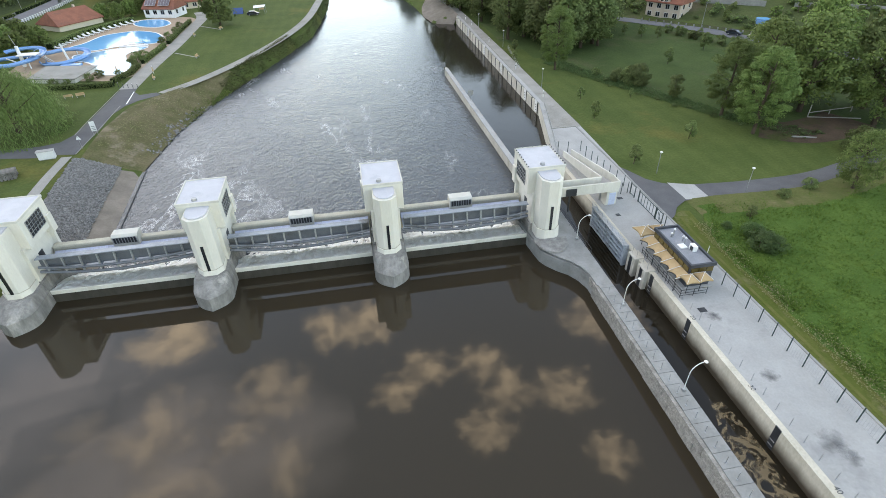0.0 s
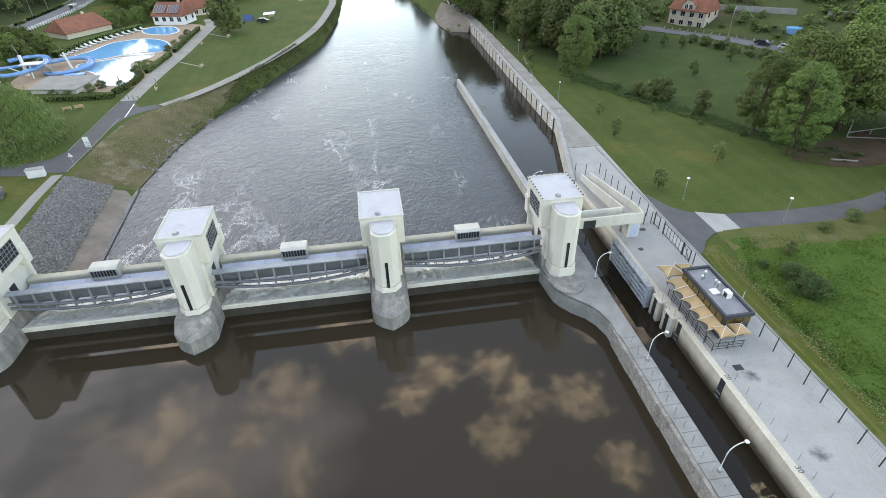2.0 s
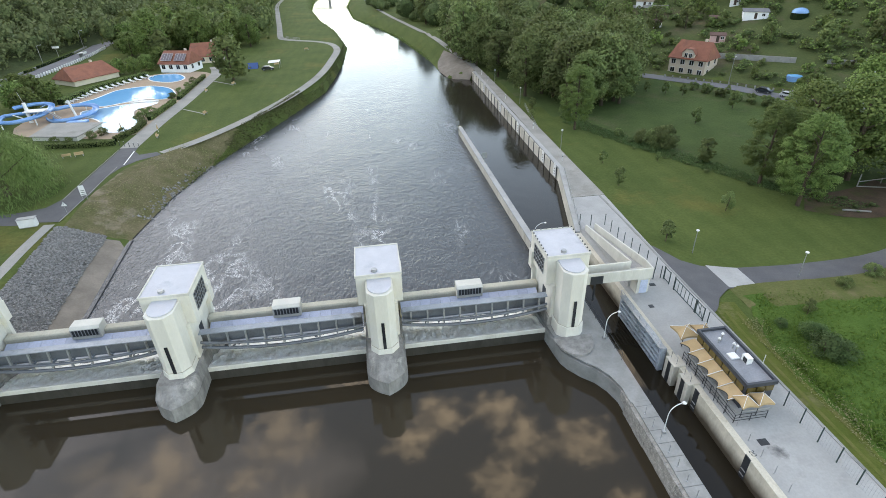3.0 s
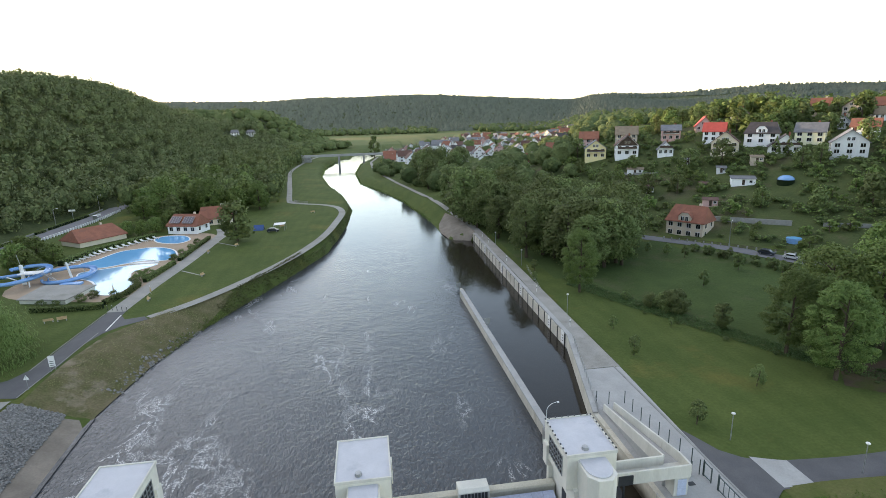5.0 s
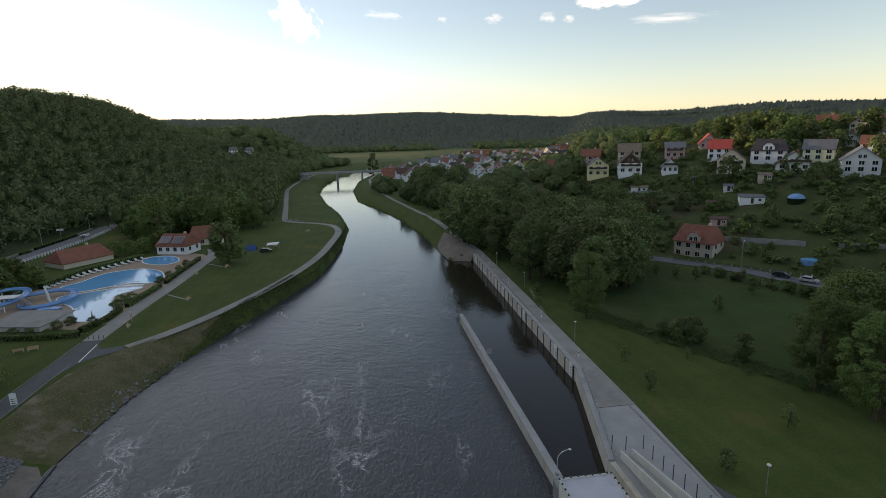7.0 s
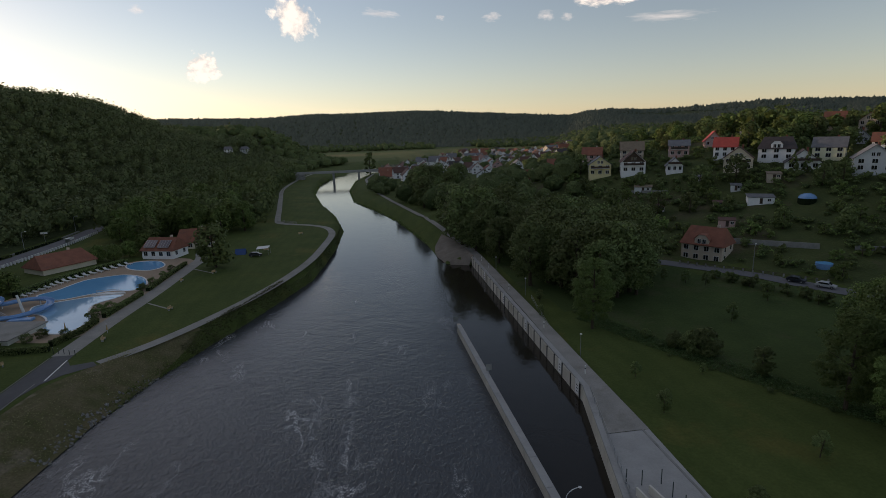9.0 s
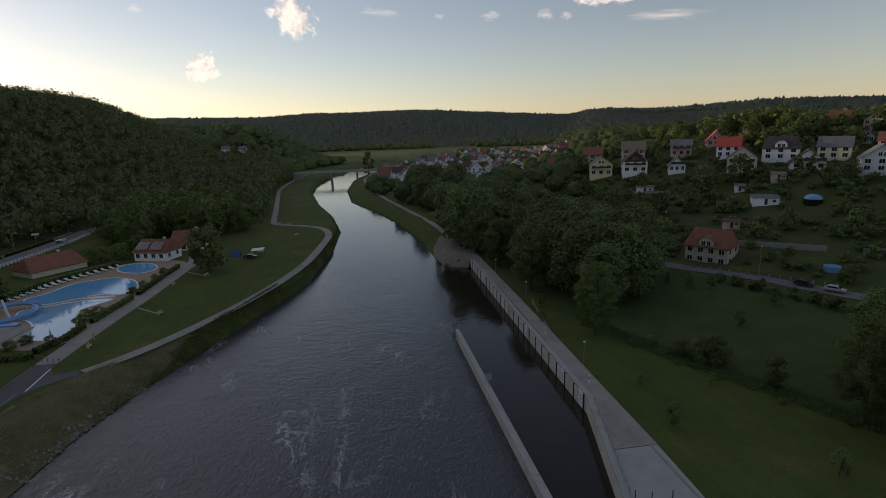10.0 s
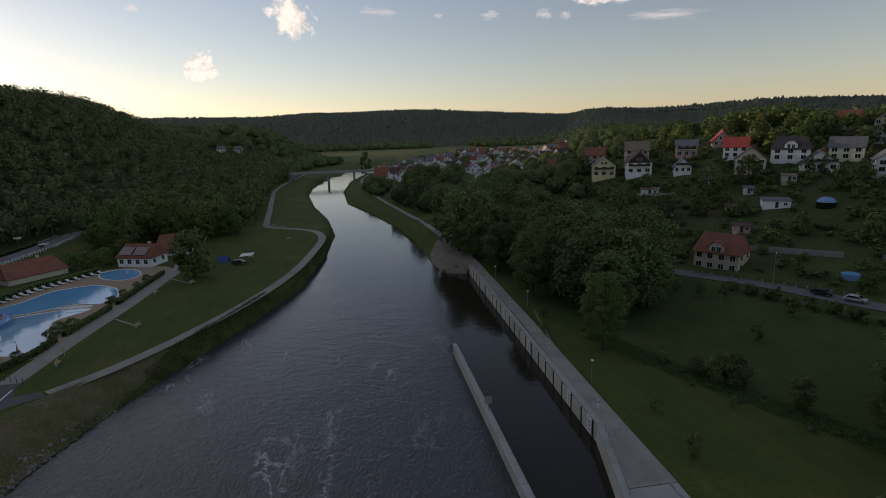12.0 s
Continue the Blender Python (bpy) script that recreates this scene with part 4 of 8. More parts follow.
patch("road_junction", [(40.52, 6.0), (41.4, 6.6), (43.0, 8.8), (45.4, 10.6), (48.5, 11.0)], [(40.52, 23.5), (41.4, 22), (43, 18.1), (45, 16.4), (48.5, 15.3)], 0.1, ASPHALT, "asphalt where the lane meets the deck", "road")
patch("concrete_crossing", [(45.8, 10.9), (49.8, 11.0)], [(45.8, 16.5), (49.8, 15.2)], 0.125, CONCRETE, "pale concrete panel in the lane", "pavement")
for line in ([(-56.2, 83.3), (-56.3, 66.2), (-56.2, 56.5)], [(-52.5, 72), (-52.5, 64.3), (-52.5, 55.7), (-52.6, 46.8)]):
    solo("kerb_lane", strip(line, (-0.08, 0.08), 1.5, 0.09), PATHWAY, "thin pale kerb of the lane", "kerb", kind="structure")
for o in (0.6, -0.75):
    solo("wheel_rut", drape([(41.6, -70), (41.7, -20), (41.9, 0), (42.5, 6)], o, o - 0.4, 2, 0.075), RUT, "faint worn wheel rut in the grass", "track", kind="structure")

EARTH = surface("bare_brown_earth", (0.105, 0.075, 0.050), (0.075, 0.056, 0.038), 0.3, 3.0, 0.95, 0.8, stain=(0.07, 0.08, 0.025), depth=0.15)
solo("ground_bare", drape([(74.6, 33), (80, 29.5), (88, 30.5), (95, 33)], 5.5, -4.6, 8, 0.06), EARTH, "bare brown earth under the trees", "earth", kind="structure")
f = thing("timber_barrier", "pale timber rail barrier at the earth patch", "barrier")
for x, y in ((87.6, 36.1), (92.8, 36.5), (98.2, 36.8)):
    part("post", Form().tube((x, y, -0.3), (x, y, 2.6 if x < 88 else 1.1), 0.1), PATHWAY, f)
part("rail", Form().tube((87.6, 36.1, 1.0), (98.2, 36.8, 1.0), 0.09), PATHWAY, f)
part("rail", Form().tube((87.6, 36.1, 0.1), (97.0, 33.0, 0.1), 0.12), PATHWAY, f)
l = thing("fallen_log", "pale sawn log lying at the lawn's edge", "log")
part("log_body", Form().tube((77.8, 28.0, 0.22), (81.5, 26.6, 0.22), 0.18, 0.15), PATHWAY, l)
part("log_end", Form().tube((77.75, 28.02, 0.22), (77.6, 28.08, 0.22), 0.16, 0.12), WALLTOP, l)

# ---- trees ----
rng = np.random.default_rng(7)


def crown_mesh(name, material, radius, height, lumps, leaves, size, droop=0.0, low=0.25, seed=1, ruffle=0.45, puff=1.0):
    """Leaf clumps: lumps of leaves set round an uneven crown; leaves small bent pieces of four corners."""
    g = np.random.default_rng(seed)
    centres, radii = [], []
    for i in range(lumps):
        t = g.random()
        a, u = g.random() * 2 * math.pi, (i + 0.5) / lumps
        zz = low + (1 - low) * u
        w = math.sin(math.pi * min(1, 0.12 + 0.85 * (zz - low) / (1 - low))) ** 0.6
        rr = radius * w * (0.35 + 0.55 * math.sqrt(t))
        centres.append((rr * math.cos(a), rr * math.sin(a), zz * height * 0.9))
        radii.append(radius * puff * (0.22 + 0.2 * g.random()))
    centres, radii = np.array(centres), np.array(radii)
    pick = g.integers(0, lumps, leaves)
    d = g.normal(size=(leaves, 3))
    d /= np.linalg.norm(d, axis=1)[:, None]
    d[:, 2] = np.where(d[:, 2] < -0.5, -d[:, 2], d[:, 2])
    p = centres[pick] + d * (radii[pick] * (0.5 + 0.62 * g.random(leaves) ** 0.7))[:, None] * np.array([1, 1, 0.85])
    if droop:
        rad = np.hypot(p[:, 0], p[:, 1])
        p[:, 2] -= droop * height * (rad / radius) ** 2 * g.random(leaves) ** 0.6
        p[:, 2] = np.maximum(p[:, 2], 0.15)
    nrm = d + g.normal(size=(leaves, 3)) * ruffle + np.array([0, 0, 0.35])
    nrm /= np.linalg.norm(nrm, axis=1)[:, None]
    ref = g.normal(size=(leaves, 3))
    if droop:
        ref = ref * 0.3 + np.array([0, 0, 1.0])
    u = np.cross(nrm, ref)
    u /= np.linalg.norm(u, axis=1)[:, None]
    v = np.cross(nrm, u)
    s = size * (0.6 + 0.8 * g.random(leaves))[:, None]
    ku, kv = (0.13, 1.35) if droop else (1.0, 0.75)
    quad = np.stack([p - u * s * ku, p - v * s * kv + nrm * s * 0.15, p + u * s * ku, p + v * s * kv - nrm * s * 0.25], 1).reshape(-1, 3)
    me = bpy.data.meshes.new(name)
    me.from_pydata(quad.tolist(), [], np.arange(leaves * 4).reshape(-1, 4).tolist())
    me.materials.append(material)
    me.update()
    out = centres[pick] - np.array([0, 0, height * 0.45])
    out /= np.maximum(1e-3, np.linalg.norm(out, axis=1))[:, None]
    soften(me, np.repeat(d * 0.5 + nrm * 0.3 + out * 0.55, 4, 0))
    return me


def soften(me, normals):
    """Leaves shade as the clump does on which they sit."""
    normals = normals / np.linalg.norm(normals, axis=1)[:, None]
    me.shade_smooth()
    me.normals_split_custom_set_from_vertices(normals.tolist())


def trunk_form(height, r, spread_r, seed):
    g = random.Random(seed)
    f = Form()
    lean = (g.uniform(-0.4, 0.4), g.uniform(-0.4, 0.4))
    pts = [(0, 0, -0.3), (lean[0] * 0.3, lean[1] * 0.3, height * 0.25), (lean[0], lean[1], height * 0.5), (lean[0] * 1.3, lean[1] * 1.3, height * 0.8)]
    rs = [r * 1.25, r, r * 0.7, r * 0.25]
    for a, b, ra, rb in zip(pts, pts[1:], rs, rs[1:]):
        f.tube(a, b, ra, rb, 8, False)
    for i in range(7):
        z = height * (0.28 + 0.07 * i)
        a = i * 2.4 + g.random()
        w = spread_r * (0.75 - 0.06 * i)
        f.tube((lean[0] * 0.7, lean[1] * 0.7, z), (w * math.cos(a), w * math.sin(a), z + w * 0.7), r * 0.38, r * 0.08, 6, False)
    return f


def tree(name, label, radius, height, material, lumps, leaves, size, seed, droop=0.0, low=0.25, trunk=0.0, puff=1.0):
    t = thing(name, label, "tree")
    part("trunk", trunk_form(height, trunk or height * 0.022, radius, seed), BARK, t, "grey-brown trunk")
    crown = new("crown", crown_mesh("crown", material, radius, height, lumps, leaves, size, droop, low, seed, 0.45, puff))
    crown.parent = t
    return t


def plant(model, places, group=""):
    """Copies of a model at (x, y, scale); the first place takes the model itself."""
    for i, (x, y, k) in enumerate(places):
        m = pose(x, y, land(x, y), 0, 0, (i * 137 + x * 11) % 360)
        ob = model if i == 0 else copy_thing(model, m)
        ob.matrix_basis = m @ Matrix.Diagonal((k, k, k * (0.92 + 0.16 * ((i * 0.37) % 1)), 1))
        if group:
            ob["group"] = group


def scatter(n, seed, where, keep):
    g = random.Random(seed)
    out = []
    x0, x1, y0, y1 = where
    tries = 0
    while len(out) < n and tries < n * 40:
        tries += 1
        x, y = g.uniform(x0, x1), g.uniform(y0, y1)
        if keep(x, y) and all((x - a) ** 2 + (y - b) ** 2 > 9 for a, b, _ in out[-60:]):
            out.append((x, y, g.uniform(0.75, 1.3)))
    return out


BROAD = "tall broadleaf tree with a light green crown"
plant(tree("broadleaf_tree", BROAD, 4.7, 16.5, LEAF_PARK, 130, 24000, 0.108, 3, low=0.17, puff=0.55, trunk=0.26), [(71.9, 31.3, 1.12), (71.6, 40.9, 1.0), (49.9, 78.9, 0.95), (75.5, 38.6, 1.0)], "park trees")
plant(tree("broadleaf_tree", "tall broadleaf tree with a dense green crown", 5.8, 16.5, LEAF, 120, 10000, 0.175, 4, low=0.16, puff=0.6), [(88.3, 39.3, 1.3), (82, 44, 1.15), (95, 46, 1.3), (97, 30, 1.2), (72.5, 8.6, 0.62), (60, 100, 1.05), (108, 34, 1.3), (88, 52, 1.0)], "park trees")
plant(tree("broadleaf_tree", "tall broadleaf tree with a dark green crown", 5.2, 16.5, LEAF_DARK, 80, 8500, 0.215, 5, low=0.16, puff=0.8), [(57, 92, 1.1), (-52.5, -3.5, 0.72), (47, 112, 1.1), (70, 98, 1.0), (54, 125, 1.15), (64, 113, 1.1), (45, 138, 1.0), (102, 38, 1.2), (75, 112, 1.0), (60, 140, 1.0), (50, 155, 1.0), (118, 28, 1.1)], "park trees")

# ---- things round the lock ----
def rounded(pts, n=5):
    """A closed smooth outline through control points."""
    out, m = [], len(pts)
    for i in range(m):
        p0, p1, p2, p3 = (np.array(pts[(i + k - 1) % m], float) for k in range(4))
        for j in range(n):
            t = j / n
            q = 0.5 * (2 * p1 + (p2 - p0) * t + (2 * p0 - 5 * p1 + 4 * p2 - p3) * t * t + (3 * p1 - p0 - 3 * p2 + p3) * t ** 3)
            out.append((float(q[0]), float(q[1])))
    return out


TAN = surface("tan_canvas", (0.48, 0.35, 0.19), (0.42, 0.30, 0.15), 0.8, 20, 0.9, 0.1)
CHAR = surface("charcoal_cladding", (0.05, 0.055, 0.065), (0.035, 0.04, 0.05), 1.0, 10, 0.6, 0.1)
LIT_GLASS = pane_glass("amber_tinted_glass", (0.10, 0.075, 0.02))


def stain_material():
    """Damp that fades out towards its edge; it is laid over the concrete."""
    m, nodes, links, out = principled("damp_stain")
    co = nodes.new("ShaderNodeTexCoord")
    n = nodes.new("ShaderNodeTexNoise")
    n.inputs["Scale"].default_value, n.inputs["Detail"].default_value = 1.1, 6.0
    links.new(co.outputs["Object"], n.inputs["Vector"])
    d = nodes.new("ShaderNodeVectorMath")
    d.operation = "LENGTH"
    links.new(co.outputs["Object"], d.inputs[0])
    s = nodes.new("ShaderNodeMath")
    s.operation = "MULTIPLY_ADD"
    links.new(d.outputs["Value"], s.inputs[0])
    s.inputs[1].default_value = -0.42
    links.new(n.outputs[0], s.inputs[2])
    r = nodes.new("ShaderNodeMapRange")
    r.inputs[1].default_value, r.inputs[2].default_value, r.inputs[4].default_value = 0.0, 0.5, 0.62
    links.new(s.outputs[0], r.inputs[0])
    links.new(r.outputs[0], out.inputs["Alpha"])
    out.inputs["Base Color"].default_value = (0.13, 0.13, 0.13, 1)
    out.inputs["Roughness"].default_value = 0.6
    return m


SOIL_STAIN = stain_material()


def lock_bridge():
    b = thing("lock_bridge", "cream concrete footbridge over the lock, with a walled ramp", "bridge")
    part("deck", Form().box(24.0, 34.6, 11.3, 13.3, 3.0, 3.35), BRIDGE_WHITE, b, bevel=0.03)
    part("parapet", Form().box(24.0, 34.6, 11.2, 11.42, 2.9, 4.45), BRIDGE_WHITE, b, bevel=0.04)
    part("parapet", Form().box(24.0, 32.4, 13.1, 13.32, 2.9, 4.45), BRIDGE_WHITE, b, bevel=0.04)
    part("parapet", Form().add([(34.4, 11.4, 2.6), (34.4, 29, 0.4), (34.4, 29, 1.6), (34.4, 13.4, 4.45), (34.4, 11.4, 4.45), (34.65, 11.4, 2.6), (34.65, 29, 0.4), (34.65, 29, 1.6), (34.65, 13.4, 4.45), (34.65, 11.4, 4.45)], [(0, 1, 2, 3, 4), (9, 8, 7, 6, 5), (0, 5, 6, 1), (1, 6, 7, 2), (2, 7, 8, 3), (3, 8, 9, 4), (4, 9, 5, 0)]), BRIDGE_WHITE, b, bevel=0.04)
    part("parapet", Form().add([(32.4, 13.3, 2.6), (32.9, 29, 0.4), (32.9, 29, 1.5), (32.4, 13.3, 4.45), (32.65, 13.3, 2.6), (33.15, 29, 0.4), (33.15, 29, 1.5), (32.65, 13.3, 4.45)], [(0, 1, 2, 3), (7, 6, 5, 4), (0, 4, 5, 1), (1, 5, 6, 2), (2, 6, 7, 3), (3, 7, 4, 0)]), BRIDGE_WHITE, b, bevel=0.04)
    part("ramp", Form().add([(32.6, 13.2, 3.3), (34.45, 13.2, 3.3), (34.45, 29.5, 0.52), (33.1, 29.5, 0.52), (32.6, 13.2, 0.4), (34.45, 13.2, 0.4), (34.45, 29.5, 0.4), (33.1, 29.5, 0.4)], [(0, 1, 2, 3), (4, 7, 6, 5), (0, 4, 5, 1), (1, 5, 6, 2), (2, 6, 7, 3), (3, 7, 4, 0)]), CONCRETE, b)
    part("pier", Form().box(32.9, 34.55, 11.5, 13.2, 0.4, 3.0), BRIDGE_WHITE, b, bevel=0.03)
    part("pier_door", Form().box(33.3, 34.3, 11.45, 11.5, 0.55, 2.55), STEEL_BLUE, b, "pale blue steel door")
    part("sign_board", Form().box(26.3, 27.9, 11.05, 11.18, 3.0, 4.1), STEEL_DARK, b, "dark signal board")
    part("sign_mast", Form().box(26.8, 27.0, 11.06, 11.2, 0.4, 3.0), STEEL_DARK, b)


lock_bridge()


LEAF_STEEL = surface("blue_grey_gate_paint", (0.44, 0.49, 0.54), (0.36, 0.40, 0.45), 0.8, 7, 0.5, 0.1, stain=(0.2, 0.2, 0.2))


def gate_leaf():
    g = thing("lock_gate", "grey steel lock gate leaf folded against the wall", "gate")
    for y in (0.4, 10.4):
        part("stile", Form().box(30.55, 31.2, y, y + 0.4, -5, 1.0), LEAF_STEEL, g, bevel=0.02)
    part("plate", Form().box(31.08, 31.18, 0.8, 10.4, -5, 0.8), STEEL, g)
    for z in (-4.2, -3.4, -2.6, -1.95, -1.3, -0.65, 0.0, 0.75):
        part("girder", Form().box(30.5, 31.1, 0.7, 10.5, z - 0.1, z + 0.1), LEAF_STEEL, g, bevel=0.02)
    for y in (2.4, 4.4, 6.4, 8.4):
        part("stiffener", Form().box(30.62, 31.1, y - 0.06, y + 0.06, -4.6, 0.7), STEEL, g)
    part("walkway", Form().box(30.35, 31.1, 0.5, 10.7, 0.98, 1.05), GALV, g)
    for y in spaced(0.6, 10.6, 7):
        part("rail_post", Form().tube((30.4, y, 1.0), (30.4, y, 2.0), 0.03, n=6), LEAF_STEEL, g)
    for z in (1.5, 2.0):
        part("rail", Form().tube((30.4, 0.6, z), (30.4, 10.6, z), 0.028, n=6), LEAF_STEEL, g)


gate_leaf()


def kiosk():
    k = thing("kiosk", "charcoal cafe kiosk with a flat grey roof and amber windows", "kiosk")
    part("floor_slab", Form().box(33.3, 37.2, -8.9, -0.1, DECK, DECK + 0.18), CONCRETE, k)
    part("wall", Form().box(33.85, 36.85, -8.5, -0.4, DECK + 0.18, 3.55), CHAR, k, bevel=0.02)
    rim = Form()
    for x0, x1, y0, y1 in ((33.7, 37.0, -8.65, -8.4), (33.7, 37.0, -0.5, -0.25), (33.7, 33.95, -8.4, -0.5), (36.75, 37.0, -8.4, -0.5)):
        rim.box(x0, x1, y0, y1, 3.5, 3.95)
    part("fascia", rim, CHAR, k, "charcoal roof edge")
    part("roof", Form().box(33.95, 36.75, -8.4, -0.5, 3.6, 3.66), KIOSK_ROOF, k, "grey flat roof")
    for i in range(7):
        y = -8.25 + i * 1.12
        part("window", Form().box(33.75, 33.86, y, y + 0.98, 2.75, 3.42), LIT_GLASS, k, "amber-tinted window")
    for i in range(3):
        x = 34.0 + i * 0.95
        part("window", Form().box(x, x + 0.85, -8.6, -8.49, 2.75, 3.42), LIT_GLASS, k, "amber-tinted window")
    ac = part("air_conditioner", Form().box(35.6, 36.2, -5.9, -5.0, 3.66, 4.4), WHITE, k, "white air conditioner", bevel=0.03)
    part("fan_grille", Form().box(35.56, 35.62, -5.8, -5.3, 3.75, 4.3), STEEL_DARK, ac)
    part("skylight", Form().box(34.6, 35.5, -5.0, -4.1, 3.66, 3.82), WHITE, k, "white roof hatch", bevel=0.02)
    for x, y, h in ((35.3, -2.1, 0.9), (35.7, -4.0, 0.8), (34.9, -2.3, 0.5), (35.8, -3.4, 0.6)):
        f = part("flue", Form().tube((x, y, 3.66), (x, y, 3.66 + h), 0.09), GALV, k)
        part("cowl", Form().tube((x, y, 3.66 + h), (x, y, 3.8 + h), 0.17, 0.1), WHITE, f)


kiosk()


def awning(y0, y1, x0=33.7, x1=32.05):
    """One folding canvas awning with its arms and hanging hem."""
    a = thing("awning", "tan canvas awning over the kiosk terrace", "awning", "awnings of the kiosk")
    f, n = Form(), 9
    v, hem = [], []
    for i in range(n):
        t = i / (n - 1)
        y = y0 + (y1 - y0) * t
        dip = 0.75 * (1 - (2 * t - 1) ** 2)
        v += [(x0, y, 2.72), (x1 + dip * 0.8, y, 2.3), (x1 + dip * 0.8, y, 2.12), (x0, y, 2.66)]
        hem.append((x1 + dip * 0.8 - 0.03, y, 2.2))
    fs = []
    for i in range(n - 1):
        b = i * 4
        fs += [(b, b + 1, b + 5, b + 4), (b + 1, b + 2, b + 6, b + 5), (b + 2, b + 3, b + 7, b + 6)]
    part("canvas", f.add(v, fs), TAN, a)
    part("hem", Form().pipe(hem, 0.05, 5), STEEL_DARK, a, "dark scalloped hem")
    part("arm", Form().tube((x0, y0, 2.77), (x1, y0, 2.35), 0.04), WHITE, a)
    part("support", Form().tube((x1 + 0.1, y0, DECK), (x1 + 0.1, y0, 2.3), 0.035), STEEL_DARK, a)


for i in range(5):
    awning(-8.7 + i * 1.68, -8.7 + (i + 1) * 1.68)


def parasol(x, y, r):
    p = thing("parasol", "large square tan parasol beside the kiosk", "parasol", "parasols")
    c = [(x - r, y - r), (x + r, y - r), (x + r, y + r), (x - r, y + r)]
    f = Form()
    n = 24
    rim = []
    for i in range(n):
        s, t = divmod(i, n // 4)
        t /= n // 4
        (ax, ay), (bx, by) = c[s], c[(s + 1) % 4]
        k = 0.22 * (1 - (2 * t - 1) ** 2)
        px, py = ax + (bx - ax) * t, ay + (by - ay) * t
        rim.append((px + (x - px) * k, py + (y - py) * k, 2.7))
    low = [(px, py, 2.5) for px, py, _ in rim]
    f.add([(x, y, 3.4)] + rim + low, [(0, 1 + i, 1 + (i + 1) % n) for i in range(n)] + [(1 + i, 1 + n + i, 1 + n + (i + 1) % n, 1 + (i + 1) % n) for i in range(n)])
    part("canvas", f, TAN, p)
    part("pole", Form().tube((x, y, DECK), (x, y, 3.5), 0.04), STEEL_DARK, p)
    for ax, ay in c:
        part("rib", Form().tube((x, y, 3.43), (ax, ay, 2.73), 0.025), WHITE, p)


parasol(33.3, 1.0, 1.15)
parasol(35.4, 0.95, 1.0)
parasol(33.4, -9.4, 0.8)
parasol(35.1, -9.35, 0.8)


def terrace_rail(a, b):
    r = thing("terrace_railing", "dark steel railing round the kiosk terrace", "railing", "railings of the terrace")
    n = max(2, int(math.hypot(b[0] - a[0], b[1] - a[1]) / 1.2) + 1)
    for i in range(n):
        t = i / (n - 1)
        x, y = a[0] + (b[0] - a[0]) * t, a[1] + (b[1] - a[1]) * t
        part("post", Form().box(x - 0.03, x + 0.03, y - 0.03, y + 0.008, DECK, DECK + 1.05), STEEL_DARK, r)
    for z in (0.25, 0.6, 1.02):
        part("rail", Form().tube((*a, DECK + z), (*b, DECK + z), 0.03), STEEL_DARK, r)


terrace_rail((32.35, -0.9), (32.35, -9.9))
terrace_rail((32.35, -9.9), (35.7, -9.9))


# chain-link fence along the deck
DECK_FENCE = thing("deck_fence", "chain-link fence on dark green steel posts", "fence")


def fence_post(x, y, h=1.9):
    part("fence_post", Form().tube((x, y, DECK), (x, y, DECK + h), 0.06, n=6).ball((x, y, DECK + h), 0.075, 6, 4), FENCE_GREEN, DECK_FENCE)


FENCE_GREEN = surface("dark_green_fence_paint", (0.035, 0.06, 0.055), (0.025, 0.045, 0.04), 2, 10, 0.5, 0.05)
for i in range(25):
    fence_post(38.5, -61.6 + 2.2 * i)
for x, y in ((36.7, 14.2), (37.8, 14.3), (38.2, 14.2), (38.2, 11.6), (38.2, 4.0), (38.2, 16.4), (37.9, 18.4), (37.6, 20.3), (37.3, 22.1), (37.0, 23.9), (36.8, 25.7), (36.7, 27.9), (36.7, 30.2), (34.4, 30.4), (32.8, 31.0)):
    fence_post(x, y)


def wire_panel(a, b, h=1.75):
    """Chain-link between two posts: a few thin horizontal and crossing wires."""
    d = math.hypot(b[0] - a[0], b[1] - a[1])
    w = Form()
    for k in range(6):
        z = DECK + 0.08 + h * k / 5
        w.tube((*a, z), (*b, z), 0.008, n=3, caps=False)
    for k in range(1, 8):
        t = k / 8
        x, y = a[0] + (b[0] - a[0]) * t, a[1] + (b[1] - a[1]) * t
        w.tube((x, y, DECK + 0.05), (x, y, DECK + h), 0.006, n=3, caps=False)
    part("wire_mesh", w, GALV, DECK_FENCE)


for i in range(24):
    wire_panel((38.5, -61.6 + 2.2 * i), (38.5, -61.6 + 2.2 * (i + 1)))


def swing_gate(y0, y1, brace=False):
    g = thing("fence_gate", "dark green steel gate with upright bars", "gate", "gates in the deck fence")
    x = 38.15
    for z in (0.15, 1.75):
        part("rail", Form().box(x - 0.04, x + 0.04, y0, y1, DECK + z, DECK + z + 0.07), FENCE_GREEN, g)
    for y in (y0, y1):
        part("stile", Form().box(x - 0.05, x + 0.05, y - 0.05, y + 0.05, DECK, DECK + 1.9), FENCE_GREEN, g)
    n = int((y1 - y0) / 0.75)
    for i in range(1, n):
        y = y0 + (y1 - y0) * i / n
        part("bar", Form().box(x - 0.025, x + 0.025, y - 0.025, y + 0.025, DECK + 0.2, DECK + 1.75), FENCE_GREEN, g)
    if brace:
        part("brace", Form().tube((x, y0, DECK + 0.2), (x, y1, DECK + 1.75), 0.035), FENCE_GREEN, g)


swing_gate(6.6, 11.4)
swing_gate(4.8, 6.4, True)
swing_gate(12.7, 14.0)


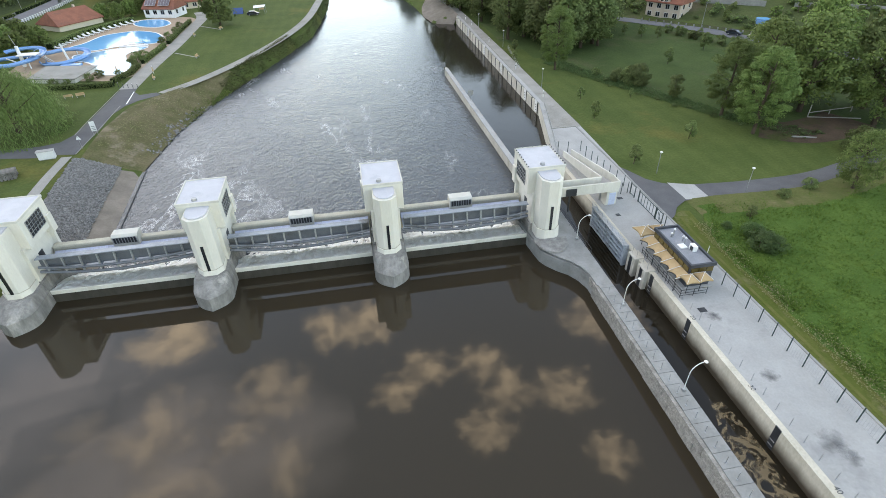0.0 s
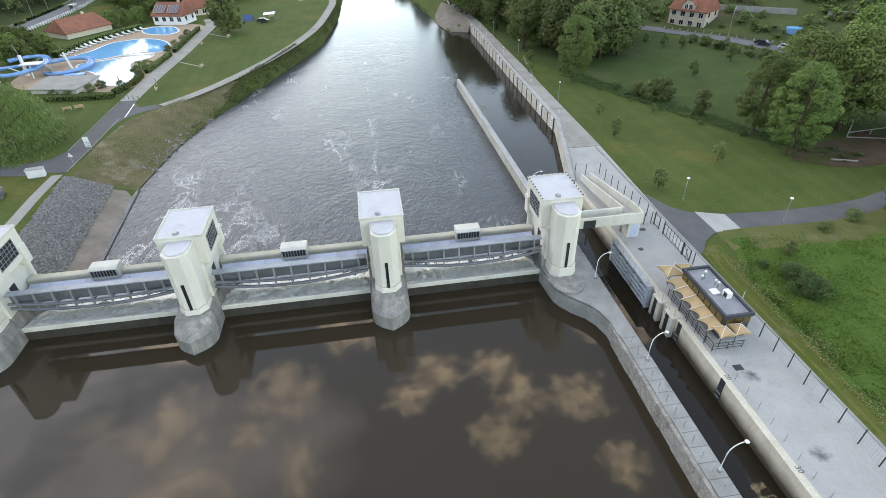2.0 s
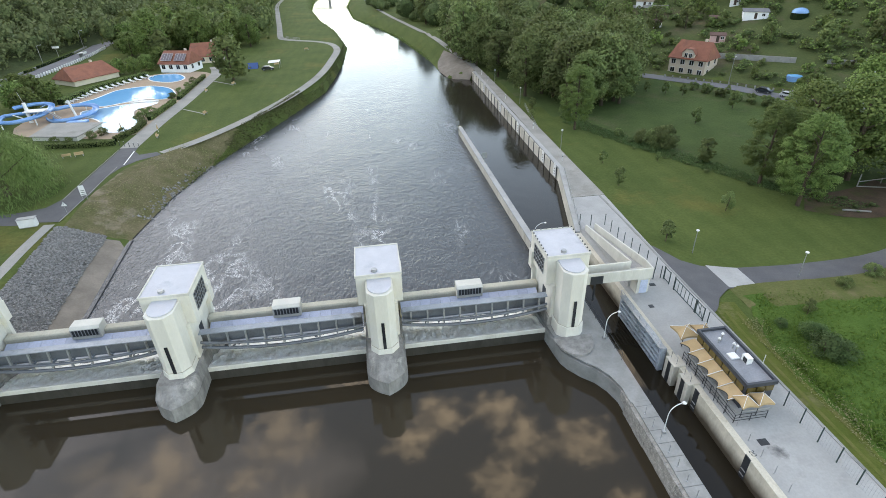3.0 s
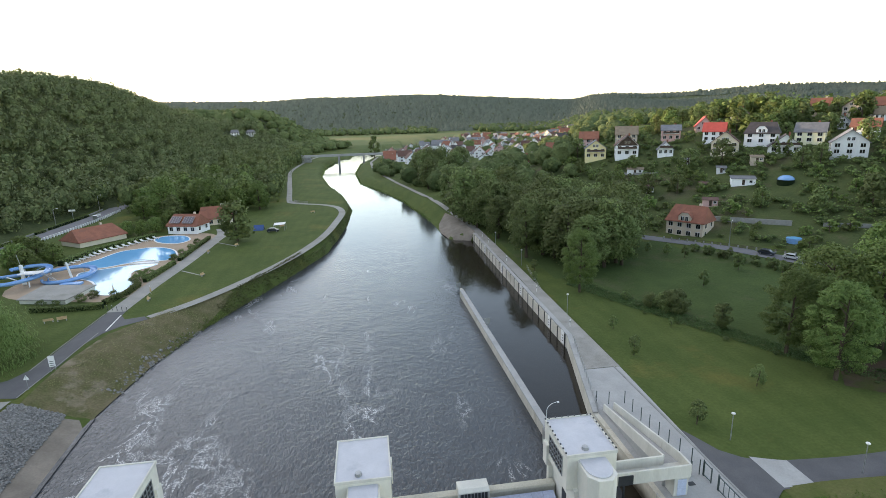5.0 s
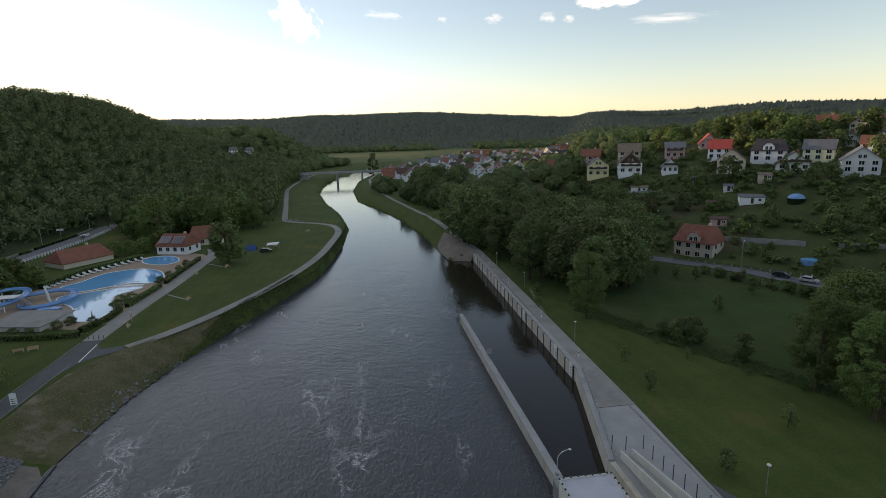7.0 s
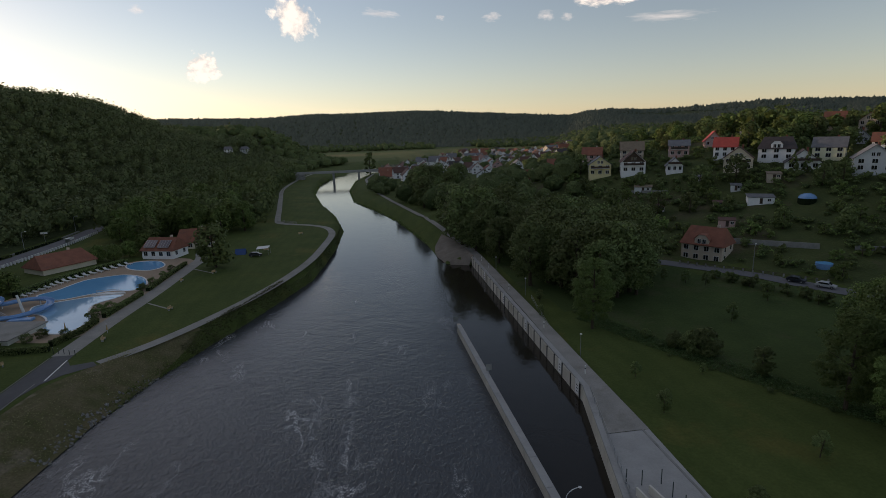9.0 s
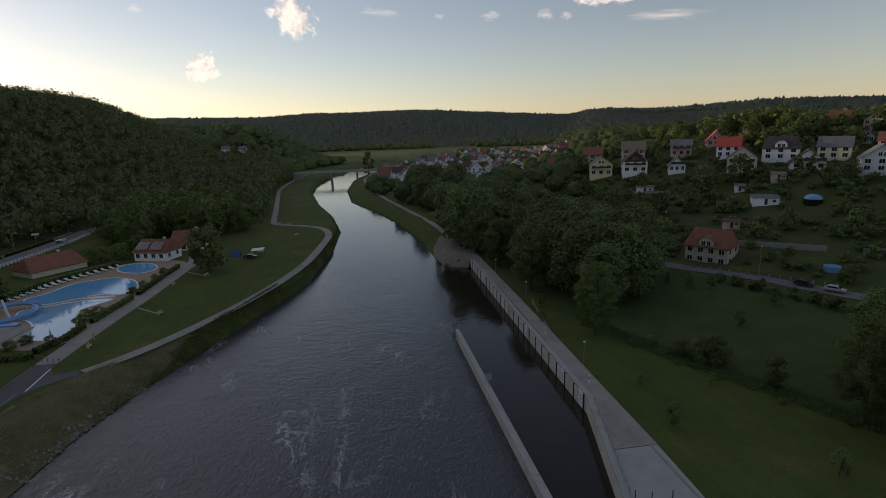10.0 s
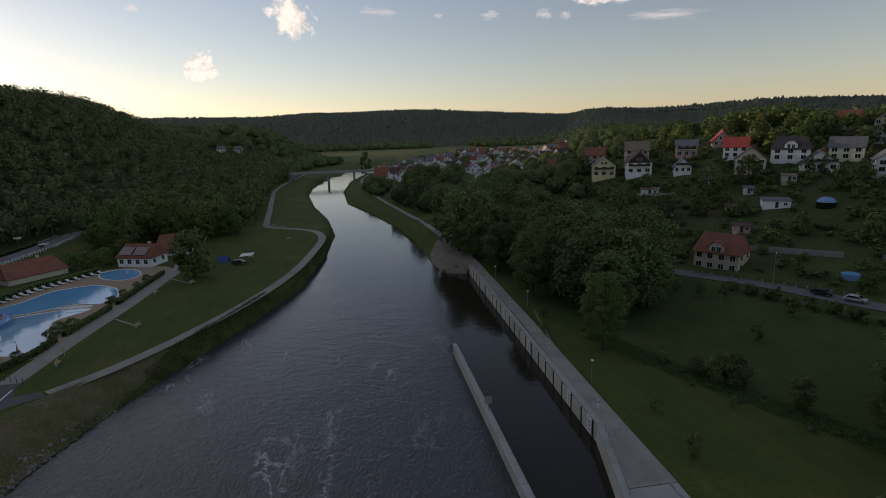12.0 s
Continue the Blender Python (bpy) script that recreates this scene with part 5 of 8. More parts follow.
def lock_lamp(x, y, z, reach, h):
    l = thing("lock_lamp", "curved white street lamp beside the lock", "lamp", "lamps of the lock")
    pts = [(x, y, z), (x, y, z + h * 0.62)] + [(x + reach * (1 - math.cos(a)), y, z + h * 0.62 + h * 0.36 * math.sin(a)) for a in spaced(0.25, 1.45, 6)]
    part("post", Form().pipe(pts, 0.045), WHITE, l)
    e = pts[-1]
    part("head", Form().ball((e[0] + 0.25, e[1], e[2]), 0.2, 10, 6, 0.45), WHITE, l, "white lamp head", smooth=True)
    part("foot", Form().box(x - 0.15, x + 0.15, y - 0.15, y + 0.15, z - 0.02, z + 0.3), GALV, l)


lock_lamp(25.3, -9.9, DECK, 1.2, 3.8)
lock_lamp(25.4, -22.4, DECK, 1.2, 3.8)
lock_lamp(25.3, 3.8, DECK, 1.2, 3.8)
lock_lamp(24.4, 28.3, -0.35, 1.5, 3.4)


def park_lamp(x, y, h):
    z = land(x, y)
    l = thing("park_lamp", "slender grey park lamp post with a pale head", "lamp", "park lamps")
    part("post", Form().tube((x, y, z - 0.1), (x, y, z + h), 0.07, 0.045), GALV, l)
    part("head", Form().ball((x, y, z + h), 0.26, 10, 6, 0.55), WHITE, l, "pale lamp head", smooth=True)


park_lamp(46.0, 20.1, 3.8)
park_lamp(56.6, 11.8, 3.9)
park_lamp(41.9, 66, 4.5)
park_lamp(43.2, 104, 4.5)
park_lamp(41.6, 128, 4.5)


def rail_run(pts, label, h=1.05, step=1.7, mat=None, rails=2):
    mat = mat or GALV
    r = thing("handrail", label, "railing", "handrails of the lock")
    for (ax, ay, az), (bx, by, bz) in zip(pts, pts[1:]):
        n = max(2, int(math.hypot(bx - ax, by - ay) / step) + 1)
        for i in range(n):
            t = i / (n - 1)
            x, y, z = ax + (bx - ax) * t, ay + (by - ay) * t, az + (bz - az) * t
            part("post", Form().tube((x, y, z), (x, y, z + h), 0.03, n=6), mat, r)
        for k in range(rails):
            q = h * (k + 1) / rails
            part("rail", Form().tube((ax, ay, az + q), (bx, by, bz + q), 0.028, n=6), mat, r)


rail_run([(25.7, 10.9, DECK), (25.7, 3.8, DECK), (25.7, 0.0, DECK)], "grey steel handrail along the lock edge", mat=STEEL_DARK)
for i in range(32):
    y = -7.5 - 1.5 * i
    p = thing("mooring_post", "thin pale stanchion on the lock wall", "post", "stanchions of the lock wall")
    part("shaft", Form().tube((24.7, y, DECK), (24.7, y, DECK + 1.0), 0.03, n=6), GALV, p)
    part("foot", Form().tube((24.7, y, DECK), (24.7, y, DECK + 0.06), 0.09, n=8), GALV, p)
for i in range(32):
    y = -1.5 - 1.75 * i
    p = thing("mooring_post", "thin pale stanchion on the lock deck", "post", "stanchions of the lock deck")
    part("shaft", Form().tube((32.5, y, DECK), (32.5, y, DECK + 0.95), 0.025, n=6), GALV, p)
    part("foot", Form().tube((32.5, y, DECK), (32.5, y, DECK + 0.05), 0.08, n=8), GALV, p)

# stop-log recesses and their concrete blocks on the chamber's edge
for y in (-1.2, -3.9):
    b = thing("recess_block", "pale concrete block with a stop-log recess", "block", "recess blocks of the lock")
    part("block", Form().box(30.75, 32.2, y - 0.9, y + 0.9, -6, DECK + 0.12), LOCKWALL, b, bevel=0.05)
    part("slot", Form().box(30.7, 30.76, y - 0.3, y + 0.3, -5, DECK), STEEL_DARK, b)
    part("hoop", Form().pipe([(31.2, y - 0.5, DECK), (31.2, y - 0.5, DECK + 1.0), (31.2, y + 0.6, DECK + 1.0), (31.2, y + 0.6, DECK)], 0.03), GALV, b)
# floor grates and damp patches
for x, y, sx, sy in ((33.7, -12.4, 0.45, 0.35), (36.0, 13.0, 0.4, 0.3), (33.6, 8.6, 0.3, 0.3)):
    solo("floor_grate", Form().box(x - sx, x + sx, y - sy, y + sy, DECK, DECK + 0.03), STEEL_DARK, "dark square floor grate in the deck", "grate", "floor grates")
for k, (x, y, r) in enumerate(((34.6, -22.4, 0.75), (34.9, -30.0, 1.1), (35.4, -31.5, 0.8), (34.4, -13.6, 0.7))):
    ring = [(1.6 * math.cos(a), 1.6 * math.sin(a)) for a in spaced(0, 2 * math.pi * 23 / 24, 24)]
    sheet("damp_patch", ring, 0, SOIL_STAIN, "dark damp patch on the deck", "stain").matrix_basis = pose(x, y, DECK + 0.008, 0, 0, 50 * k) @ Matrix.Diagonal((r, r, 1, 1))
p = thing("flag_pole", "short thin white pole by the fence", "pole")
part("shaft", Form().tube((39.0, -4.4, DECK), (39.0, -4.4, DECK + 2.6), 0.04), WHITE, p)
part("foot", Form().box(38.9, 39.1, -4.5, -4.3, DECK, DECK + 0.1), GALV, p)
# numbers of metres on the coping
for y, word in ((-13.0, "20"), (-23.0, "30"), (-33.5, "40")):
    c = bpy.data.curves.new("depth_mark", "FONT")
    c.body, c.size, c.extrude = word, 0.7, 0.002
    c.materials.append(STEEL_DARK)
    ob = new("depth_mark", c)
    ob.matrix_basis = pose(31.75, y, DECK + 0.012, 0, 0, -90)
    tagged(ob, "painted dark metre mark on the coping", "marking", "metre marks")

# white boards on the bank wall and signs on the divider
for y in (56.2, 64.1, 85.0, 104, 126):
    b = thing("tide_board", "white board with dark bars on the bank wall", "sign", "boards of the bank wall")
    x = 37.5 + 0.5 * (y - 54.4) / 91.6 - 0.3
    part("board", Form().box(x, x + 0.06, y - 0.7, y + 0.7, -1.7, DECK + 0.35), WHITE, b, bevel=0.01)
    for k in range(3):
        part("bar", Form().box(x - 0.012, x, y - 0.3, y + 0.3, -1.3 + 0.55 * k, -1.1 + 0.55 * k), STEEL_DARK, b)
for x, y, z in ((23.9, 62.5, -0.35), (23.4, 93.5, LOW - 0.5)):
    s = thing("river_sign", "pale square navigation sign on a post", "sign", "navigation signs")
    part("post", Form().tube((x, y, z - 0.5), (x, y, z + 1.6), 0.06), GALV, s)
    part("board", Form().box(x - 0.55, x + 0.55, y - 0.1, y - 0.05, z + 1.2, z + 2.4), WALLTOP, s, bevel=0.02)
rail_run([(32.1, 29, DECK + 0.25), (37.6, 52, DECK + 0.25)], "thin steel handrail on the wing wall", mat=GALV)
rail_run([(40.4, 78, 0.6), (42.2, 92, 0.6), (43.2, 99, 0.6)], "steel handrail along the path", mat=GALV)
for x, y in ((39.6, 58.5), (39.8, 80), (40, 108), (40, 131), (39.9, 140)):
    b = thing("marker_post", "white marker post with a dark band", "post", "marker posts of the path")
    part("shaft", Form().tube((x, y, 0.5), (x, y, 2.0), 0.11), WHITE, b)
    part("band", Form().tube((x, y, 1.4), (x, y, 1.6), 0.12), STEEL_DARK, b)


def scum_material():
    """Scum and froth afloat: pale brown swirls with holes."""
    m, nodes, links, out = principled("floating_scum")
    co, n, r = nodes.new("ShaderNodeTexCoord"), nodes.new("ShaderNodeTexNoise"), nodes.new("ShaderNodeMapRange")
    n.inputs["Scale"].default_value, n.inputs["Detail"].default_value, n.inputs["Distortion"].default_value = 0.55, 6.0, 2.2
    links.new(co.outputs["Object"], n.inputs["Vector"])
    r.inputs[1].default_value, r.inputs[2].default_value, r.inputs[4].default_value = 0.44, 0.56, 0.75
    links.new(n.outputs[0], r.inputs[0])
    links.new(r.outputs[0], out.inputs["Alpha"])
    out.inputs["Base Color"].default_value = (0.20, 0.155, 0.085, 1)
    out.inputs["Roughness"].default_value = 0.5
    return m


sheet("floating_scum", rounded([(29.4, -21.6), (28.4, -24.6), (27.2, -27), (26.6, -31), (26.4, -36), (29, -38), (30.6, -33), (30.7, -27), (30.3, -23)]), LOW + 0.01, scum_material(), "swirls of brown scum on the lock water", "scum")

# ---- left bank ----
POOL_BLUE = surface("pool_water_blue", (0.16, 0.42, 0.70), (0.14, 0.38, 0.66), 0.2, 3, 0.05, 0.02, grit=0.1)
# paler than POOL_BLUE: the bright sky reflection is put into the base colour
POOL_PALE = surface("sky_paled_pool_water", (0.30, 0.50, 0.68), (0.26, 0.46, 0.66), 0.12, 3, 0.02, 0.015, grit=0.1)
POOL_BLUE.node_tree.nodes["Principled BSDF"].inputs["Specular IOR Level"].default_value = 0.4
PAVING = surface("tan_pool_paving", (0.38, 0.29, 0.20), (0.33, 0.25, 0.17), 0.4, 6, 0.9, 0.1)
SLIDE_BLUE = surface("blue_slide", (0.20, 0.37, 0.66), (0.17, 0.33, 0.60), 0.8, 6, 0.25, 0.05)
TILE_RED = surface("red_roof_tiles", (0.25, 0.095, 0.055), (0.19, 0.072, 0.043), 0.6, 7, 0.8, 0.5, vary=0.12, stain=(0.15, 0.07, 0.05))
# near-black green: the shade inside a hedge is put into this colour
HEDGE_SHADE = surface("hedge_shade", (0.012, 0.022, 0.007), (0.008, 0.015, 0.005), 1.0, 5, 0.95, 0.5)
GROUND = 1.5


def pool(name, pts, material, label):
    ring = rounded(pts)
    cx, cy = sum(p[0] for p in ring) / len(ring), sum(p[1] for p in ring) / len(ring)
    rim = [(cx + (x - cx) * 1.0 + 0.45 * (x - cx) / max(1e-3, math.hypot(x - cx, y - cy)), cy + (y - cy) + 0.45 * (y - cy) / max(1e-3, math.hypot(x - cx, y - cy))) for x, y in ring]
    p = thing(name, label, "pool", "pools of the lido")
    n = len(ring)
    z = GROUND + 0.1
    part("rim", Form().add([(x, y, z + 0.06) for x, y in rim] + [(x, y, z + 0.06) for x, y in ring] + [(x, y, z - 0.4) for x, y in rim] + [(x, y, z - 0.4) for x, y in ring], [(i, (i + 1) % n, n + (i + 1) % n, n + i) for i in range(n)] + [(2 * n + i, 2 * n + (i + 1) % n, (i + 1) % n, i) for i in range(n)] + [(n + i, n + (i + 1) % n, 3 * n + (i + 1) % n, 3 * n + i) for i in range(n)]), WHITE, p, "pale pool edge")
    part("pool_water", Form().add([(x, y, z + 0.02) for x, y in ring], [tuple(range(n))]), material, p)
    return p


sheet("paving_pool", rounded([(-90.3, 106.9), (-89.4, 132.7), (-82.3, 152.7), (-74.4, 166.4), (-59.3, 167.7), (-52.4, 158.9), (-52.2, 142.6), (-53.4, 122.5), (-52.8, 103.9), (-58.7, 92.6), (-70.3, 94.3), (-81.8, 97.8)], 3), GROUND + 0.045, PAVING, "tan paving round the pools", "pavement")
pool("swimming_pool", [(-83.8, 130.1), (-81.1, 134.7), (-78.7, 143.4), (-73.9, 146.6), (-68.7, 147.3), (-62.1, 142.4), (-58.2, 133.4), (-60, 128.8), (-65.7, 130), (-70.6, 127.3), (-75.4, 124.3), (-80.1, 126.5)], POOL_BLUE, "blue winding swimming pool with pale edges")
pool("shallow_pool", [(-78.7, 119.6), (-73, 122.8), (-67.7, 124.9), (-61.4, 125.2), (-60.7, 123), (-64.3, 117.4), (-62.5, 111), (-59.8, 106.6), (-59.4, 101.1), (-60.8, 97.3), (-65.6, 99.1), (-69.8, 108.1), (-73.3, 111.9), (-76.2, 113.7)], POOL_PALE, "shallow pool with the sky's pale reflection in its colour")
pool("paddling_pool", [(-74, 160.5), (-72.4, 165), (-65.7, 164.3), (-61.4, 157), (-63.8, 152.1), (-70.3, 154.8)], POOL_BLUE, "small blue paddling pool")

isle = thing("pool_island", "low white walled island between the pools", "island")
part("island_body", Form().prism([(-68.9, 126.3), (-65.8, 128.1), (-61.2, 127.6), (-60.4, 126.4), (-63.9, 125.9)], GROUND, GROUND + 0.32), WHITE, isle, bevel=0.04)
part("island_rail", Form().pipe([(-67.7, 126.8, GROUND + 0.3), (-67.7, 126.8, GROUND + 1.2), (-62, 127.1, GROUND + 1.2), (-62, 127.1, GROUND + 0.3)], 0.05), GALV, isle)


def lounger():
    l = thing("sun_lounger", "white plastic sun lounger on the paving", "lounger", "loungers by the pool")
    part("seat", Form().box(-0.35, 0.35, -1.0, 0.35, 0.3, 0.38), WHITE, l, bevel=0.02)
    part("backrest", Form().add([(-0.35, 0.35, 0.3), (0.35, 0.35, 0.3), (0.35, 1.0, 0.75), (-0.35, 1.0, 0.75), (-0.35, 0.35, 0.38), (0.35, 0.35, 0.38), (0.35, 0.96, 0.82), (-0.35, 0.96, 0.82)], [(0, 3, 2, 1), (4, 5, 6, 7), (0, 1, 5, 4), (1, 2, 6, 5), (2, 3, 7, 6), (3, 0, 4, 7)]), WHITE, l)
    for x in (-0.3, 0.3):
        for y in (-0.9, 0.3):
            part("leg", Form().box(x - 0.03, x + 0.03, y - 0.03, y + 0.03, 0, 0.3), WHITE, l)
    return l


model = lounger()
spots = []
for i in range(17):
    t = i / 16
    spots.append((-87.4 + 4.3 * t + 9.0 * t * t, 130 + 31.9 * t - 1.4 * t * (1 - t)))
for i, (x, y) in enumerate(spots):
    m = pose(x, y, GROUND + 0.045, 0, 0, 60 + 12 * ((i * 0.618) % 1)) @ Matrix.Diagonal((1.35, 1.25, 1.2, 1))
    if i == 0:
        model.matrix_basis = m
    else:
        copy_thing(model, m).matrix_basis = m


def slide():
    s = thing("water_slide", "blue winding water slide on white posts", "slide", at=(2.7, -5.4, 0))
    pts = []
    for i in range(40):  # a wide loop round the tower, then a run to the pool
        a = radians(150 - 330 * i / 39)
        pts.append((-92.6 + 5.4 * math.cos(a), 119.0 + 8.2 * math.sin(a), 4.3 - 1.0 * i / 39))
    e = pts[-1]
    for i in range(1, 26):
        t = i / 25
        a = radians(165 - 330 * t)  # the second loop
        pts.append((-82.0 + 5.4 * math.cos(a), 121.0 + 6.6 * math.sin(a), e[2] - 1.2 * t))
    trough, n = Form(), len(pts)
    v = []
    for i, p in enumerate(pts):
        a, b = Vector(pts[max(0, i - 1)]), Vector(pts[min(n - 1, i + 1)])
        d = (b - a).normalized()
        side = Vector((-d.y, d.x, 0)).normalized()
        for k in spaced(-math.pi, 0, 7):
            v.append(Vector(p) + side * 0.75 * math.cos(k) + Vector((0, 0, 0.75 * math.sin(k) + 0.2)))
        for k in spaced(0, -math.pi, 7):
            v.append(Vector(p) + side * 0.85 * math.cos(k) + Vector((0, 0, 0.85 * math.sin(k) + 0.2)))
    m = 14
    trough.add(v, [(i * m + j, i * m + (j + 1) % m, (i + 1) * m + (j + 1) % m, (i + 1) * m + j) for i in range(n - 1) for j in range(m)])
    part("trough", trough, SLIDE_BLUE, s, smooth=True)
    part("tower_column", Form().tube((-91, 117, GROUND), (-91, 117, 6.8), 0.5, 0.4, 10), WHITE, s, "white concrete column")
    part("tower_mast", Form().tube((-91, 117, 6.8), (-91.5, 117, 9.6), 0.06), GALV, s)
    part("platform", Form().box(-91.5, -86.6, 115.6, 118.6, 4.5, 4.7), WHITE, s, bevel=0.03)
    part("platform_rail", Form().tube((-86.7, 115.7, 5.6), (-86.7, 118.5, 5.6), 0.06), SLIDE_BLUE, s)
    for k in range(10):
        part("step", Form().box(-86.6 + 0.32 * k, -86.25 + 0.32 * k, 116.4, 117.8, 4.4 - 0.28 * k, 4.48 - 0.28 * k), GALV, s)
    for i in (3, 12, 22, 32, 45, 55):
        x, y, z = pts[i]
        part("post", Form().tube((x, y, GROUND), (x, y, z - 0.5), 0.16), WHITE, s)
    part("post", Form().tube((-80.5, 119, GROUND), (-81.3, 119, 6.4), 0.35, 0.25), WHITE, s)
    for dx, dy in ((-2.6, -2.0), (2.6, -2.0), (2.2, 2.4)):
        part("strut", Form().tube((-91, 117, 2.0), (-91 + dx, 117 + dy, 4.3), 0.14), WHITE, s)
    part("landing", Form().box(-80.5, -75.5, 112.5, 114.5, GROUND + 0.1, GROUND + 0.7), SLIDE_BLUE, s, bevel=0.1)


slide()
b = thing("plant_house", "low cream service building with a flat paved roof", "building")
part("wall", Form().prism([(-79.9, 94.9), (-68.7, 92.3), (-67.2, 102.8), (-80.1, 105.3)], GROUND - 0.6, GROUND + 1.0), CREAM, b)
part("roof", Form().prism([(-80.3, 94.6), (-68.4, 91.9), (-66.8, 103.2), (-80.4, 105.8)], GROUND + 1.0, GROUND + 1.2), PATHWAY, b, "grey flat roof terrace")
for k in range(4):
    x = -79.5 + 2.5 * k
    part("opening", Form().box(x, x + 1.3, 98.72 - 0.257 * (x + 82) - 0.05, 98.95 - 0.257 * (x + 82), GROUND - 0.2, GROUND + 0.7), STEEL_DARK, b)
for x, y, h in ((-60.6, 97.7, 2.2), (-51.4, 95.6, 1.8)):
    p = thing("closed_umbrella", "closed sun umbrella by the pool", "umbrella", "closed umbrellas")
    part("pole", Form().tube((x, y, GROUND), (x, y, GROUND + h + 0.4), 0.04), WHITE, p)
    part("canopy", Form().tube((x, y, GROUND + 0.7), (x, y, GROUND + h), 0.22, 0.06, 10), TAN, p)


def foliage(name, material, boxes, leaves, size, seed):
    """Leaves clothing a row of boxes (x0, y0, x1, y1, half width, height), the ends given as a line."""
    g = np.random.default_rng(seed)
    total = sum(math.hypot(b[2] - b[0], b[3] - b[1]) for b in boxes)
    ps, ns = [], []
    for x0, y0, x1, y1, w, h in boxes:
        d = math.hypot(x1 - x0, y1 - y0)
        n = int(leaves * d / total)
        t, q = g.random(n), g.random(n)
        u = np.array([(x1 - x0) / d, (y1 - y0) / d])
        s = np.array([-u[1], u[0]])
        kind = g.random(n)
        across = np.where(kind < 0.4, g.uniform(-w, w, n), np.where(kind < 0.7, -w, w)) + g.normal(0, 0.1 * w + 0.05, n)
        up = np.where(kind < 0.4, h, q * h) + g.normal(0, 0.06 * h + 0.03, n)
        ps.append(np.stack([x0 + (x1 - x0) * t + s[0] * across, y0 + (y1 - y0) * t + s[1] * across, up], 1))
        out = np.where((kind < 0.4)[:, None], np.array([0, 0, 1.0]), np.sign(across)[:, None] * np.array([s[0], s[1], 0.3]))
        ns.append(out + g.normal(size=(n, 3)) * 0.5)
    p, nrm = np.concatenate(ps), np.concatenate(ns)
    n = len(p)
    nrm /= np.linalg.norm(nrm, axis=1)[:, None]
    u = np.cross(nrm, g.normal(size=(n, 3)))
    u /= np.linalg.norm(u, axis=1)[:, None]
    v = np.cross(nrm, u)
    s = size * (0.6 + 0.8 * g.random(n))[:, None]
    quad = np.stack([p - u * s, p - v * s * 0.7 + nrm * s * 0.2, p + u * s, p + v * s * 0.7 - nrm * s * 0.2], 1).reshape(-1, 3)
    me = bpy.data.meshes.new(name)
    me.from_pydata(quad.tolist(), [], np.arange(n * 4).reshape(-1, 4).tolist())
    me.materials.append(material)
    return me


def hedge(runs, label, leaves, w=0.6, h=1.3, z=GROUND, material=None):
    hd = thing("hedge", label, "hedge", "clipped hedges")
    core = Form()
    for (x0, y0), (x1, y1) in zip(runs, runs[1:]):
        d = math.hypot(x1 - x0, y1 - y0)
        sx, sy = -(y1 - y0) / d * w * 0.85, (x1 - x0) / d * w * 0.85
        core.prism([(x0 - sx, y0 - sy), (x1 - sx, y1 - sy), (x1 + sx, y1 + sy), (x0 + sx, y0 + sy)], 0, h * 0.93)
    # solid dark core whose colour stands for the shade behind the leaves
    part("twig_core", core, HEDGE_SHADE, hd)
    o = new("leaves", foliage("leaves", material or LEAF_DARK, [(a[0], a[1], c[0], c[1], w, h) for a, c in zip(runs, runs[1:])], leaves, 0.16, int(leaves)))
    o.parent = hd
    hd.matrix_basis = pose(0, 0, z)


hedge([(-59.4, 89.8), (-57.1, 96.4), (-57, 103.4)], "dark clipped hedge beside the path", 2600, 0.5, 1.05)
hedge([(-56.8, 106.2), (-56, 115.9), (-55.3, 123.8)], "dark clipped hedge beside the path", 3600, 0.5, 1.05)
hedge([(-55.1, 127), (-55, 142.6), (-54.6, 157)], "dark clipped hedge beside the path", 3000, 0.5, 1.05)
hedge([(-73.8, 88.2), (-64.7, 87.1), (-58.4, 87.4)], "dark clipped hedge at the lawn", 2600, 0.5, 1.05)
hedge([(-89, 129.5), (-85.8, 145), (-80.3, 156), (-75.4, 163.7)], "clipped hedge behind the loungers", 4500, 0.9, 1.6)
ROUND_BUSH = tree("bush", "rounded green garden bush", 1.6, 2.4, LEAF_DARK, 24, 2600, 0.085, 21, low=0.05, trunk=0.06)
plant(ROUND_BUSH, [(-64.2, 95.8, 0.86), (-59.5, 95.4, 0.72), (-58.8, 108.5, 1.08), (-58.2, 112.2, 0.94), (-59.1, 105.2, 0.86), (-57, 127.9, 0.79), (-56.9, 135.2, 0.79), (-56.5, 142.5, 0.72), (-56.7, 149.8, 0.72), (-57.6, 130.6, 0.65), (-73.1, 91, 0.72), (-69.9, 90.6, 0.72), (-65.9, 93.5, 0.79), (-57.6, 100.6, 0.50)], "bushes of the lido")


def bench(x, y, turn):
    b = thing("bench", "small pale wooden bench on the lawn", "bench", "benches of the lawn", (x, y, GROUND + 0.05), turn)
    part("seat", Form().box(-0.9, 0.9, -0.22, 0.22, 0.42, 0.48), TAN, b)
    part("backrest", Form().box(-0.9, 0.9, 0.2, 0.26, 0.5, 0.95), TAN, b)
    for x in (-0.75, 0.75):
        part("leg", Form().box(x - 0.05, x + 0.05, -0.2, 0.2, 0, 0.42), CONCRETE, b)


